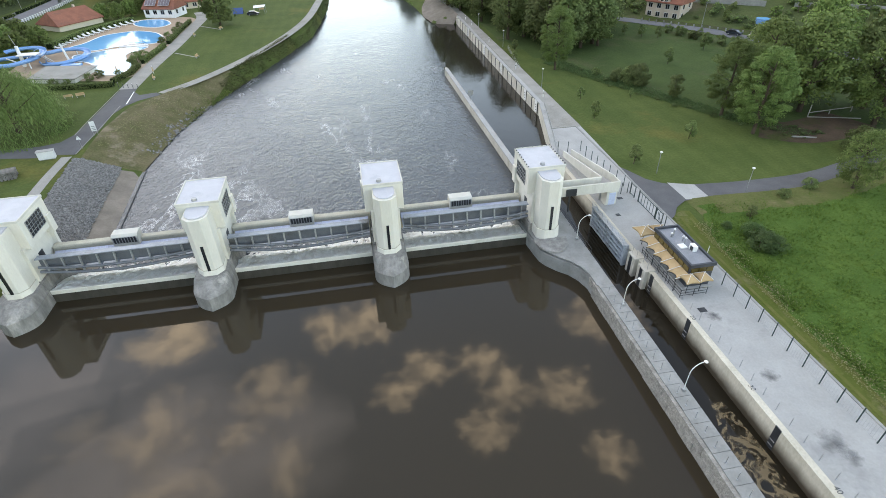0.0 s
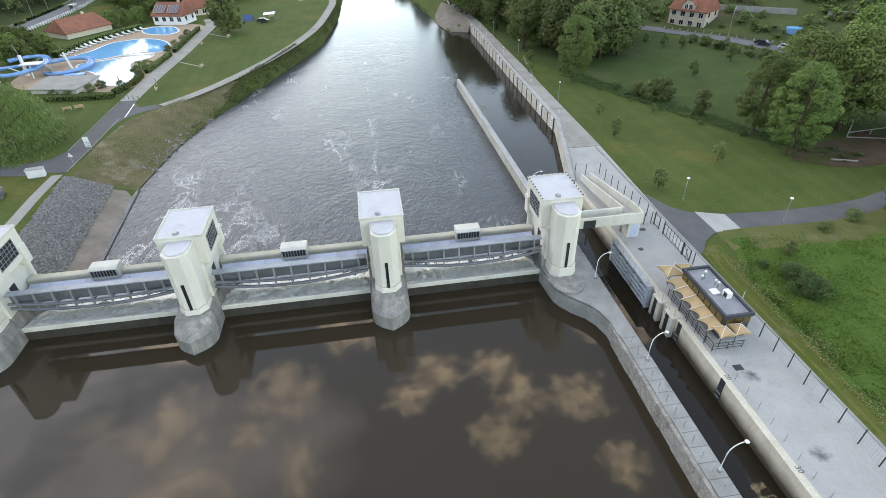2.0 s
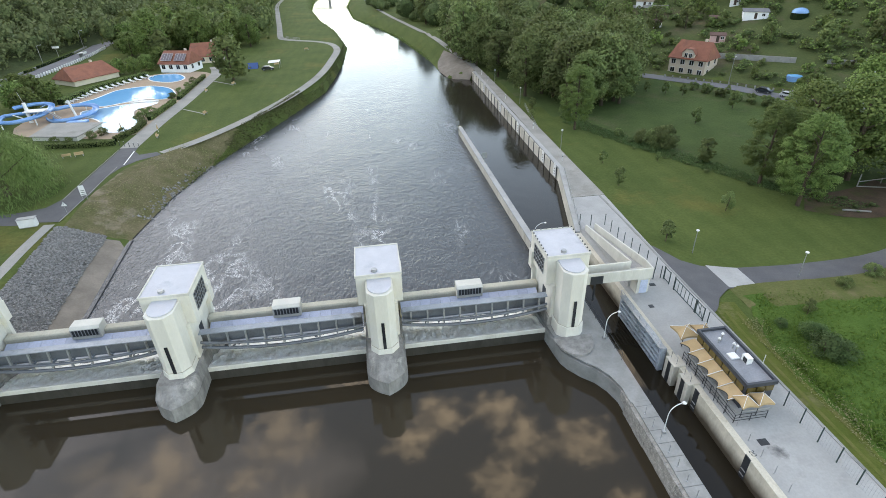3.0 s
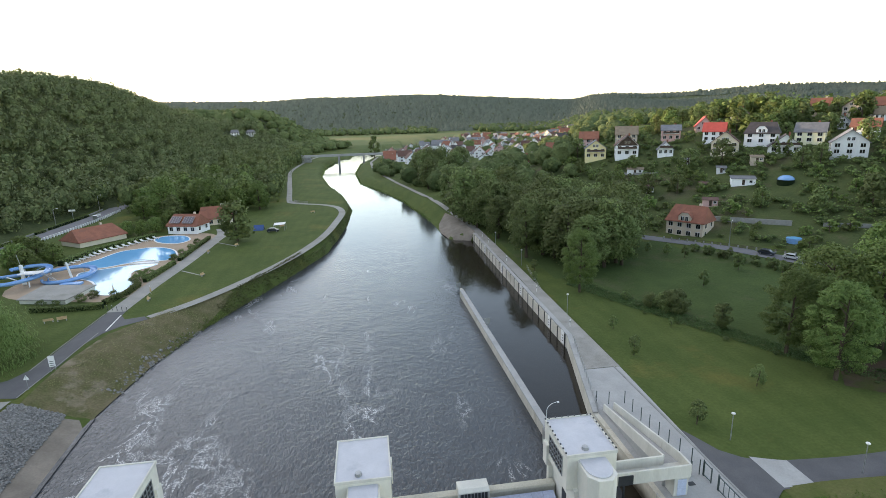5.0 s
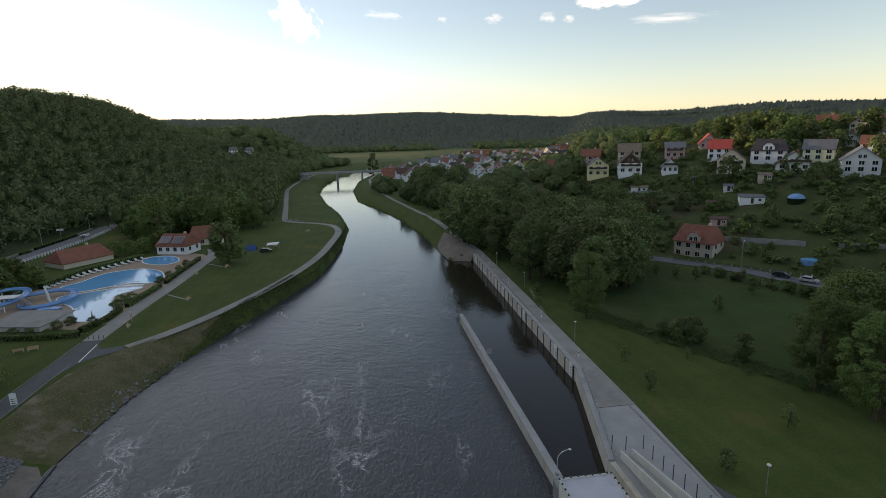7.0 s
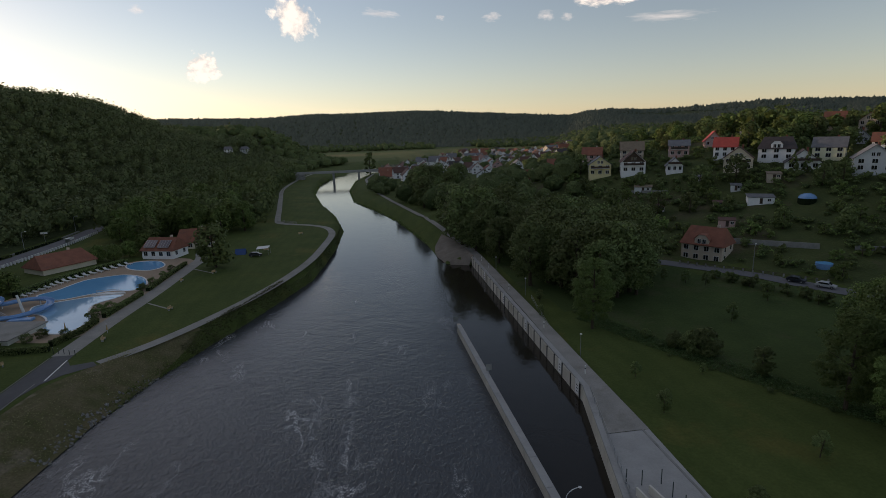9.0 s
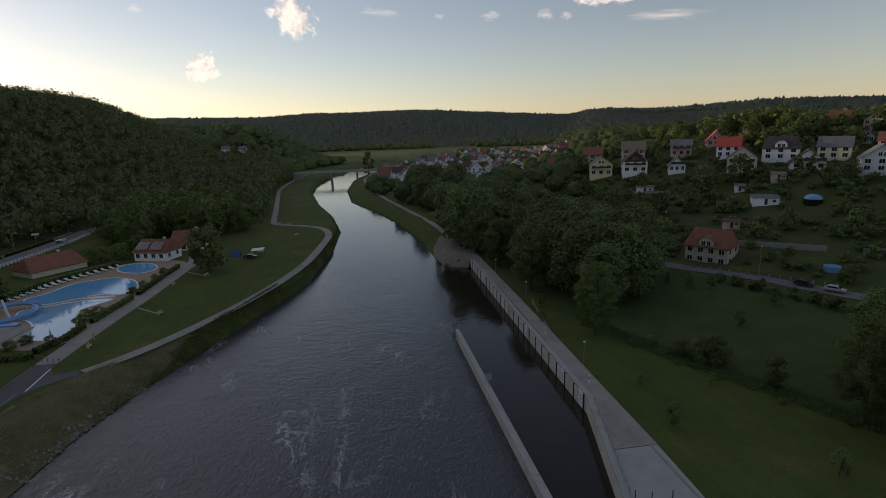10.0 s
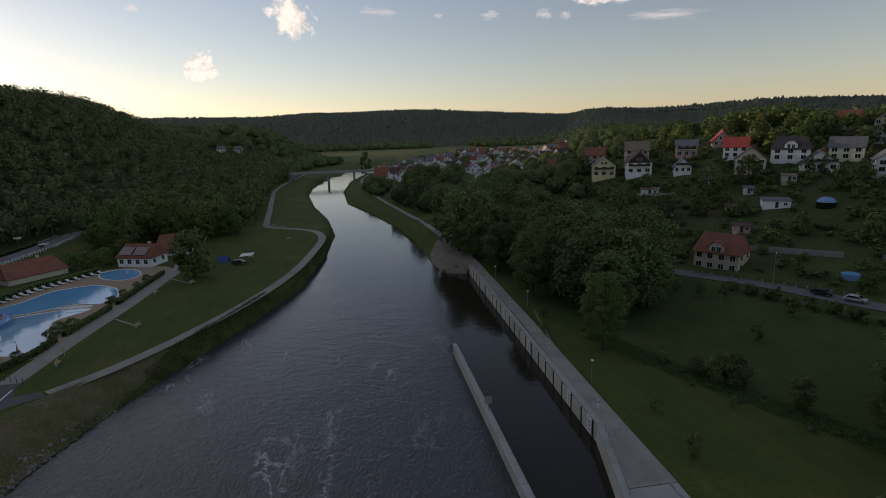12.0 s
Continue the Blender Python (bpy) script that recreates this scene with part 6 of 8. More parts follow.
for x, y, a in ((-50.1, 90.9, 100), (-43.2, 108.8, 80), (-49, 135.4, 90), (-42.1, 142.8, 70), (-63.5, 80.7, 20), (-65.9, 80.3, 200), (-31.8, 171, 10), (-23.1, 200.5, 30)):
    bench(x, y, a)
for (x0, y0), (x1, y1) in (((-50.7, 115.5), (-43.5, 109.2)), ((-50.1, 149.9), (-42.4, 142.8))):
    solo("path_edging", strip([(x0, y0), (x1, y1)], (0.25, -0.25), GROUND, 0.06), PATHWAY, "narrow pale stepping path in the lawn", "path", kind="structure")


def bollard(x, y):
    b = thing("bollard", "thin dark post across the lane", "post", "posts of the lane")
    part("shaft", Form().tube((x, y, GROUND), (x, y, GROUND + 1.15), 0.055), STEEL_DARK, b)
    part("cap", Form().tube((x, y, GROUND + 1.15), (x, y, GROUND + 1.22), 0.07, 0.04), WHITE, b)


for i in range(5):
    bollard(-56.9 + 1.22 * i, 85.9 - 0.5 * i)
solo("lane_line", strip([(-52.3, 81.6), (-51.5, 72.9)], (0.12, -0.12), GROUND, 0.075), WHITE, "white painted line on the lane", "marking", kind="structure")


def board_sign(x, y, w, h, turn):
    s = thing("notice_sign", "white notice board on two posts beside the lane", "sign", "notice signs", (x, y, GROUND), turn)
    part("board", Form().box(-w / 2, w / 2, -0.04, 0.04, 0.9, 0.9 + h), WHITE, s, bevel=0.01)
    for k in range(3):
        part("text_bar", Form().box(-w * 0.35, w * 0.35, -0.05, -0.042, 1.1 + 0.35 * k, 1.2 + 0.35 * k), STEEL_DARK, s)
    for k in (-w * 0.4, w * 0.4):
        part("post", Form().tube((k, 0, 0), (k, 0, 0.95), 0.04), GALV, s)


board_sign(-52, 55.6, 0.9, 1.9, 12)
s = thing("warning_sign", "triangular warning sign on a post", "sign", at=(-52.4, 49.5, GROUND))
part("post", Form().tube((0, 0, 0), (0, 0, 2.4), 0.04), GALV, s)
part("board", Form().slab([(0.02, 1.7), (0.02, 1.75), (-0.02, 1.75), (-0.02, 1.7)], -0.4, 0.4).add([(-0.45, 0, 1.75), (0.45, 0, 1.75), (0, 0, 2.5), (-0.45, 0.03, 1.75), (0.45, 0.03, 1.75), (0, 0.03, 2.5)], [(0, 1, 2), (5, 4, 3), (0, 3, 4, 1), (1, 4, 5, 2), (2, 5, 3, 0)]), WHITE, s)
e = thing("switch_cabinet", "pale grey electric switch cabinet beside the lane", "cabinet", at=(-56.9, 46.1, GROUND), turn=10)
part("body", Form().box(-1.3, 1.3, -0.5, 0.5, 0.1, 1.5), WHITE, e, bevel=0.03)
part("plinth", Form().box(-1.25, 1.25, -0.45, 0.45, -0.1, 0.1), CONCRETE, e)
part("lid", Form().box(-1.38, 1.38, -0.58, 0.58, 1.5, 1.58), GALV, e)

# rubble slope and apron beside the lower water
def rubble():
    g = np.random.default_rng(11)
    f, ny, nx = Form(), 40, 16
    v = []
    for j in range(ny):
        t = j / (ny - 1)
        y = 14 + 31 * t
        for i in range(nx):
            s = i / (nx - 1)
            x0, x1 = -49.6 - 2.6 * t, -42.6 - 2.6 * t
            v.append((x0 + (x1 - x0) * s, y + g.normal(0, 0.1), 1.66 - 2.75 * s ** 1.2 + g.normal(0, 0.06)))
    f.add(v, [(j * nx + i, j * nx + i + 1, (j + 1) * nx + i + 1, (j + 1) * nx + i) for j in range(ny - 1) for i in range(nx - 1)])
    solo("slope_rubble", f, RIPRAP, "steep bank of grey rubble stones", "slope", kind="structure")
    solo("apron", Form().add([(-42.7, 14, -1.1), (-38.9, 14, -2.5), (-41.3, 44.7, -2.5), (-45.2, 44.2, -1.1), (-42.7, 14, -3), (-38.9, 14, -3.6), (-41.3, 44.7, -3.6), (-45.2, 44.2, -3)], [(0, 1, 2, 3), (0, 4, 5, 1), (1, 5, 6, 2), (2, 6, 7, 3)]), BROWNWALL, "stained concrete apron above the water", "apron", kind="structure")
    solo("apron_edge", Form().prism([(-39.12, 14), (-38.93, 14), (-41.3, 45), (-41.5, 45)], -3.2, -2.05), STEEL_DARK, "dark wet edge of the apron", "edge", kind="structure")
    # single stones
    stones = Form()
    for k in range(5200):
        t, s = g.random(), g.random()
        x0, x1 = -49.6 - 2.6 * t, -42.6 - 2.6 * t
        x, y, z, r = x0 + (x1 - x0) * s, 14 + 31 * t, 1.68 - 2.75 * s ** 1.2, 0.10 + 0.14 * g.random()
        d = g.normal(size=(6, 3)) * 0.25
        base = np.array([(1, 0, 0), (0, 1, 0), (-1, 0, 0), (0, -1, 0), (0, 0, 1), (0, 0, -1)]) + d
        stones.add((base * r * np.array([1.3, 1, 0.8]) + np.array([x, y, z])).tolist(), [(0, 1, 4), (1, 2, 4), (2, 3, 4), (3, 0, 4), (1, 0, 5), (2, 1, 5), (3, 2, 5), (0, 3, 5)])
    for k in range(150):  # stones along the water's edge
        y = 52 + 26 * g.random()
        x = along(LEFT_BANK, y) + g.normal(-0.9, 0.9)
        z, r = land(x, y) + 0.12, 0.15 + 0.25 * g.random() ** 2
        d = g.normal(size=(6, 3)) * 0.25
        base = np.array([(1, 0, 0), (0, 1, 0), (-1, 0, 0), (0, -1, 0), (0, 0, 1), (0, 0, -1)]) + d
        stones.add((base * r + np.array([x, y, z])).tolist(), [(0, 1, 4), (1, 2, 4), (2, 3, 4), (3, 0, 4), (1, 0, 5), (2, 1, 5), (3, 2, 5), (0, 3, 5)])
    solo("rubble_stones", stones, STONE, "loose grey rubble stones on the bank", "stones", kind="stuff")


sheet("lane_junction", [(-56, 84.2), (-54.8, 66.2), (-52.7, 65.8), (-51.5, 71.5), (-49.5, 74.8), (-45.4, 77.9), (-46.9, 79.8), (-50.4, 78.8), (-52.1, 81.4), (-52.3, 83.9)], GROUND + 0.055, ASPHALT, "asphalt where the lane meets the paths", "road")
sheet("lane_corner", [(-52.4, 65.1), (-52.7, 46.8), (-58.3, 47.6), (-65.1, 49), (-65.6, 51.6), (-60.5, 52.1), (-57.7, 53.3), (-56.4, 56.5), (-55.9, 65)], GROUND + 0.05, ASPHALT, "asphalt where the lane turns towards the willow", "road")


def timber_stack(x, y, turn):
    """Grey weathered boards piled crosswise."""
    s = thing("timber_stack", "stack of weathered grey timber boards on the lawn", "timber", at=(x, y, GROUND), turn=turn)
    for k in range(6):
        for j in range(5):
            a, o = -1.1 + 0.46 * j, 0.05 * math.sin(k * 3.1 + j * 1.7)
            if k % 2:
                f = Form().box(-1.25 + o, 1.25 + o, a, a + 0.3, 0.22 * k, 0.22 * k + 0.19)
            else:
                f = Form().box(a, a + 0.3, -1.15 + o, 1.25 + o, 0.22 * k, 0.22 * k + 0.19)
            part("board", f, OLD_BOARD, s)


OLD_BOARD = surface("weathered_board", (0.24, 0.225, 0.20), (0.15, 0.14, 0.125), 0.9, 9, 0.9, 0.3, vary=0.25)
timber_stack(-60.2, 39.4, 20)
STONE = surface("grey_stone", (0.300, 0.292, 0.275), (0.125, 0.120, 0.112), 3.6, 8, 0.9, 0.4)
rubble()
def dry_bank():
    edge = [(45.5, -51.4), (58.6, -51.7), (70.1, -50.4), (75.8, -46.9), (79.7, -44), (85.4, -38.8), (91.1, -35.7), (94.9, -32.9)]
    v, cols, rows = [], 18, 36
    for j in range(rows):
        y = 44.4 + 50.5 * j / (rows - 1)
        a, b = along(edge, y), along(LEFT_BANK, y) - (0.2 if y < 77 else 0.2 + 0.16 * (y - 77))
        for i in range(cols):
            x = a + (b - a) * i / (cols - 1)
            v.append((x, y, land(x, y) - 0.1 + 0.24 * min(1, j, (rows - 1 - j) / 4)))
    f = Form().add(v, [(j * cols + i, j * cols + i + 1, (j + 1) * cols + i + 1, (j + 1) * cols + i) for j in range(rows - 1) for i in range(cols - 1)])
    solo("grass_dry", f, DRY, "dry brownish grass of the bank", "grass", kind="structure", smooth=True)


dry_bank()

# ---- houses ----
def tint(name, c, rough=0.85):
    return surface(name, c, tuple(k * 0.93 for k in c), 0.5, 6, rough, 0.1, streak=3, stain=tuple(k * 0.86 for k in c), grit=0.15)


WALLS = {"white": tint("white_render", (0.84, 0.84, 0.84)), "cream": tint("cream_house_render", (0.66, 0.58, 0.44)), "beige": tint("beige_render", (0.52, 0.44, 0.35)), "yellow": tint("yellow_render", (0.70, 0.62, 0.34)), "grey": tint("grey_render", (0.60, 0.61, 0.62)), "pink": tint("pink_render", (0.55, 0.36, 0.33)), "pale": tint("pale_yellow_render", (0.74, 0.72, 0.50))}
ROOFS = {"red": TILE_RED, "brown": surface("brown_roof_tiles", (0.12, 0.06, 0.045), (0.085, 0.045, 0.035), 0.7, 7, 0.8, 0.5, vary=0.1), "grey": surface("grey_slate", (0.17, 0.175, 0.19), (0.12, 0.125, 0.135), 0.7, 7, 0.7, 0.4, vary=0.1), "bright": surface("bright_red_tiles", (0.46, 0.07, 0.05), (0.36, 0.055, 0.04), 0.6, 7, 0.7, 0.4), "dark": surface("dark_roof_tiles", (0.06, 0.05, 0.052), (0.04, 0.035, 0.036), 0.7, 7, 0.7, 0.4), "fawn": surface("fawn_roof", (0.24, 0.19, 0.13), (0.18, 0.14, 0.10), 0.7, 7, 0.8, 0.4)}
WOOD_DARK = surface("dark_timber", (0.07, 0.045, 0.03), (0.05, 0.03, 0.02), 1.5, 9, 0.8, 0.3, streak=5)


def window_at(parent, x, y, z, w, h, face):
    """A framed window on a wall: face 0 front (-y), 1 right (+x), 2 back, 3 left."""
    f = part("window", Form().box(-w / 2 - 0.08, w / 2 + 0.08, -0.06, 0.02, -0.08, h + 0.08), WHITE, parent)
    p = part("pane", Form().box(-w / 2, -0.04, -0.08, -0.055, 0, h).box(0.04, w / 2, -0.08, -0.055, 0, h), GLASS, f)
    f.matrix_basis = pose(x, y, z, 0, 0, (0, 90, 180, 270)[face])
    return f


def house(x, y, w, d, storeys, rise, wall, roof, label, turn=0.0, z=None, ridge="x", hip=0.0, base=2.2, extras=(), group="houses of the village", cols=3, detail=True, scale=1.0):
    """A house w wide and d deep: its front looks along -y before it is turned; ridge: the axis along which the roof's ridge runs."""
    z = land(x, y) if z is None else z
    w, d, rise = w * scale, d * scale, rise * (0.5 + 0.5 * scale)
    h = thing("house", label, "house", group, (x, y, z), turn)
    sh = 2.55 if scale == 1.0 else 2.2
    eave = sh * storeys + 0.2
    m, rm = WALLS[wall], ROOFS[roof]
    f = Form()
    top = eave + rise
    if ridge == "x":
        f.slab([(-d / 2, -base), (d / 2, -base), (d / 2, eave), (0, top if hip == 0 else eave), (-d / 2, eave)], -w / 2, w / 2)
    else:
        f.slab([(-w / 2, -base), (w / 2, -base), (w / 2, eave), (0, top if hip == 0 else eave), (-w / 2, eave)], -d / 2, d / 2, "y")
    part("wall", f, m, h)
    # roof slabs with thickness and overhang
    o, th = 0.5, 0.22
    half, length = (d / 2, w / 2) if ridge == "x" else (w / 2, d / 2)
    low = eave - rise * o / half
    for s in (-1, 1):
        a, b = (-length - o, length + o)
        e = hip * length
        q = [(a, s * (half + o), low), (b, s * (half + o), low), (b - e, 0, top), (a + e, 0, top)]
        pts = q + [(px, py, pz + th) for px, py, pz in q]
        if ridge == "y":
            pts = [(py, px, pz) for px, py, pz in pts]
        part("roof", Form().add(pts, [(0, 1, 2, 3), (4, 7, 6, 5), (0, 4, 5, 1), (1, 5, 6, 2), (2, 6, 7, 3), (3, 7, 4, 0)]), rm, h)
        if hip:
            q = [(s * (length + o), -half - o, low), (s * (length + o), half + o, low), (s * (length + o - e), 0, top)]
            pts = q + [(px, py, pz + th) for px, py, pz in q]
            if ridge == "y":
                pts = [(py, px, pz) for px, py, pz in pts]
            part("roof", Form().add(pts, [(0, 1, 2), (5, 4, 3), (0, 3, 4, 1), (1, 4, 5, 2), (2, 5, 3, 0)]), rm, h)
    cx, cy = (w * 0.22, d * 0.1) if ridge == "x" else (w * 0.12, d * 0.2)
    ch = part("chimney", Form().box(cx - 0.35, cx + 0.35, cy - 0.35, cy + 0.35, eave + rise * 0.4, top + 0.8), ROOFS["red"] if roof != "red" else WALLS["beige"], h)
    if detail:
        for st in range(storeys):
            for i in range(cols):
                window_at(h, -w / 2 + w * (i + 0.5) / cols, -d / 2, 0.7 + sh * st, min(1.5, w / cols * 0.45), 1.35, 0)
            for i in range(2):
                for face, sx in ((1, w / 2), (3, -w / 2)):
                    window_at(h, sx, -d / 2 + d * (i + 0.5) / 2, 0.7 + sh * st, 1.1, 1.35, face)
        if ridge == "y" and rise > 2.2:
            for sx in (-0.7, 0.7) if rise > 3 else (0,):
                window_at(h, sx, -d / 2, eave + 0.15 * rise, 0.9, 1.15, 0)
        if ridge == "x" and rise > 2.2 and not hip:
            for face, sx in ((1, w / 2), (3, -w / 2)):
                window_at(h, sx, 0, eave + 0.2 * rise, 0.9, 1.1, face)
    for kind in extras:
        if kind == "dormer":
            part("dormer", Form().slab([(-d / 2 - 0.12, eave - 0.5), (-0.3, eave - 0.5), (-0.3, eave + 1.4), (-d / 2 - 0.12, eave + 1.4)], -2.0, 2.0).add([(-2.0, -d / 2 - 0.12, eave + 1.4), (2.0, -d / 2 - 0.12, eave + 1.4), (0.9, -d / 2 - 0.12, eave + 2.6), (-0.9, -d / 2 - 0.12, eave + 2.6), (-2.0, 0.3, eave + 1.4), (2.0, 0.3, eave + 1.4), (0.9, 0.3, eave + 2.6), (-0.9, 0.3, eave + 2.6)], [(0, 1, 2, 3), (4, 7, 6, 5), (0, 4, 5, 1)]), m, h)
            part("dormer_roof", Form().add([(-2.3, -d / 2 - 0.35, eave + 1.2), (-0.95, -d / 2 - 0.35, eave + 2.72), (0.95, -d / 2 - 0.35, eave + 2.72), (2.3, -d / 2 - 0.35, eave + 1.2), (-2.3, 0.2, eave + 1.2), (-0.95, 0.2, eave + 2.72), (0.95, 0.2, eave + 2.72), (2.3, 0.2, eave + 1.2)], [(0, 1, 5, 4), (1, 2, 6, 5), (2, 3, 7, 6)]), rm, h)
            for sx in (-0.7, 0.7):
                window_at(h, sx, -d / 2 - 0.12, eave + 0.1, 0.9, 1.3, 0)
        if kind == "balcony":
            b = part("balcony", Form().box(-w * 0.42, w * 0.42, -d / 2 - 1.3, -d / 2, 2.9, 3.05), WHITE, h)
            part("balustrade", Form().box(-w * 0.42, w * 0.42, -d / 2 - 1.3, -d / 2 - 1.22, 3.05, 3.95), WOOD_DARK, b)
        if kind == "timber_gable":
            part("gable_cladding", Form().add([(-w / 2 + 0.1, -d / 2 - 0.06, eave - 0.2), (w / 2 - 0.1, -d / 2 - 0.06, eave - 0.2), (0, -d / 2 - 0.06, top - 0.2), (-w / 2 + 0.1, -d / 2 - 0.02, eave - 0.2), (w / 2 - 0.1, -d / 2 - 0.02, eave - 0.2), (0, -d / 2 - 0.02, top - 0.2)], [(0, 1, 2), (5, 4, 3), (0, 3, 4, 1), (1, 4, 5, 2), (2, 5, 3, 0)]), WOOD_DARK, h)
    return h


# the house on the road, and those on the slope behind it
house(105.6, 122.4, 11.6, 9, 2, 4.3, "beige", "red", "two-storey beige house with a red half-hipped roof beside the road", -55, 1.2, "x", 0.2, 2.0, ("dormer",), cols=4)
SLOPE = [
    (109.5, 207, 11.5, 9, 2, 3.8, "yellow", "grey", "yellow rendered house with a grey gabled roof", "y", 0, ("balcony",)),
    (120.5, 198, 12, 9, 2, 4.8, "white", "brown", "white house with a dark timber gable and balcony", "y", 0, ("balcony", "timber_gable")),
    (128.3, 214, 12, 9, 2, 3.8, "beige", "fawn", "large beige house with a fawn roof", "x", 0, ()),
    (117.0, 232, 11, 9, 2, 3.6, "pink", "red", "reddish house with a red tiled roof", "x", 0, ()),
    (132.7, 186, 7.6, 7, 1, 3.4, "white", "grey", "small white cottage with a grey gable", "y", 0, ("balcony",)),
    (145, 203, 10, 8, 2, 2.4, "pink", "grey", "pink and grey two-storey house", "x", 0, ("balcony",)),
    (150.6, 171, 12.2, 10, 2, 4.6, "cream", "brown", "cream gabled house with a reddish brown roof and balcony", "y", 0, ("balcony",)),
    (156.4, 187, 10.5, 9, 2, 3.8, "white", "bright", "white house with a bright red roof", "x", 0, ()),
    (165, 208, 9, 8, 1, 4.5, "pink", "bright", "chalet with a steep red roof", "y", 0, ()),
    (167.2, 171, 15, 10, 2, 4.4, "white", "dark", "large white house with a dark half-hipped roof", "x", 0.3, ("dormer",)),
    (165.8, 156.5, 13.4, 9, 1, 5.0, "white", "dark", "white house with a broad dark gable and balcony", "y", 0, ("balcony",)),
    (180, 160, 12.4, 9, 2, 3.6, "pale", "grey", "tall pale yellow house with a grey roof", "x", 0, ()),
    (177.3, 139.5, 13.6, 10, 2, 4.8, "grey", "grey", "grey-white gabled house on a stone base", "y", 0, ()),
    (198.5, 154, 11, 9, 2, 3.2, "white", "red", "white house with a red tiled roof", "x", 0, ()),
    (219, 199, 11, 9, 2, 3.8, "beige", "red", "beige house with a red roof among trees", "x", 0, ()),
    (225, 187, 11, 9, 2, 3.8, "beige", "brown", "pale brown house among trees", "y", 0, ()),
    (234, 182, 12, 9, 2, 3.8, "cream", "red", "cream house with a red roof among trees", "x", 0, ()),
    (228.6, 176, 8, 8, 1, 3.4, "white", "fawn", "small white house among trees", "x", 0, ()),
    (207, 174, 9, 8, 1, 3.6, "grey", "grey", "grey house with a slate roof among trees", "y", 0, ()),
    (192, 219, 10, 9, 1, 4.0, "cream", "brown", "cream house with a brown roof among trees", "y", 0, ()),
    (250, 160, 11, 9, 2, 4.0, "white", "red", "white house with a red roof on the hill", "x", 0, ()),
    (104, 248, 10, 9, 2, 4.0, "white", "red", "white house with a red roof behind the gardens", "x", 0, ()),
    (94, 262, 10, 9, 1, 4.5, "cream", "red", "cream cottage with a red roof", "x", 0, ()),
]
for x, y, w, d, st, rise, wall, roof, label, ridge, hip, extras in SLOPE:
    house(x, y, w, d, st, rise, wall, roof, label, -math.degrees(math.atan2(x - 4, y + 28)) + 7 * math.sin(x), None, ridge, hip, 3.0, extras, scale=0.70 if x > 205 else 0.82)

# the town beyond the bend
g = random.Random(4)
TOWN = []
ROW = [("white", "red"), ("white", "brown"), ("cream", "red"), ("white", "grey"), ("grey", "grey"), ("white", "red"), ("yellow", "brown"), ("white", "dark"), ("white", "grey"), ("pink", "red"), ("white", "brown")]
for row in range(14):
    far = 455 + 38 * row
    for k in range(int(far * 0.36 / 15)):
        a = radians(1.4 + 20.5 * (k + 0.5) / int(far * 0.36 / 15) + g.uniform(-0.55, 0.55))
        r = far + g.uniform(-14, 14)
        x, y = 5 + r * math.sin(a), -15 + r * math.cos(a)
        if x < along(RIGHT_BANK, y) + 26 or land(x, y) > 27 or g.random() < 0.05:
            continue
        wall, roof = ROW[g.randrange(len(ROW))]
        TOWN.append((x, y))
        house(x, y, g.uniform(9, 13), g.uniform(8, 10), 2 if g.random() < 0.6 else 1, g.uniform(3.8, 5.2), wall, roof, f"{wall} house of the town with a {roof} roof", -math.degrees(a) + g.choice((0, 0, 12, -25, 40)), None, g.choice("xyy"), 0, 2.0, (), "houses of the town", 2, y < 560)
for x, y, w in ((96, 640, 24), (150, 690, 26), (232, 600, 22)):
    house(x, y, w, 12, 3, 3.0, "cream", "grey", "long cream apartment house of the town", 8, None, "x", 0, 2.0, (), "apartment houses of the town", 7)
VILLAS = ((-151.2, 628.3, 20), (-139.4, 660.7, -10))
for x, y, t in VILLAS:
    house(x, y, 14, 10, 2, 3.4, "white", "grey", "white villa among the woods", t, None, "x", 0.3, 4.0, (), "villas in the woods", scale=0.66)

# the lido's buildings
house(-66.0, 172.4, 11.5, 8.5, 1, 3.4, "white", "red", "white lido building with a red roof and solar panels", -17, GROUND + 0.5, "x", 0.15, 0.5, (), "lido buildings", 4)
house(-60.5, 188.0, 12.5, 9, 1, 4.0, "cream", "red", "lido restaurant with a red tiled roof", 12, GROUND, "x", 0.3, 0.5, (), "lido buildings", 4)
house(-95, 163.2, 16, 11, 1, 3.4, "cream", "red", "long cream building with a red hipped roof beside the valley road", 55, GROUND - 0.8, "x", 0.2, 0.8, (), "lido buildings", 5, False)
CELL = pane_glass("solar_glass", (0.10, 0.075, 0.08))
for k in (-3.0, 2.2):
    p = thing("solar_panel", "dark framed solar panel row on the red roof", "solar panel", "solar panels", (-66.0, 172.4, GROUND + 0.35), -17)
    part("frame", Form().add([(k - 2.1, -4.1, 3.75), (k + 2.1, -4.1, 3.75), (k + 2.1, -1.6, 5.75), (k - 2.1, -1.6, 5.75), (k - 2.1, -4.1, 3.68), (k + 2.1, -4.1, 3.68), (k + 2.1, -1.6, 5.68), (k - 2.1, -1.6, 5.68)], [(0, 1, 2, 3), (4, 7, 6, 5), (0, 4, 5, 1), (1, 5, 6, 2), (2, 6, 7, 3), (3, 7, 4, 0)]), GALV, p)
    for j in range(4):
        a = k - 2.0 + j * 1.02
        part("cell", Form().add([(a, -4.05, 3.81), (a + 0.94, -4.05, 3.81), (a + 0.94, -1.66, 5.72), (a, -1.66, 5.72)], [(0, 1, 2, 3)]), CELL, p)

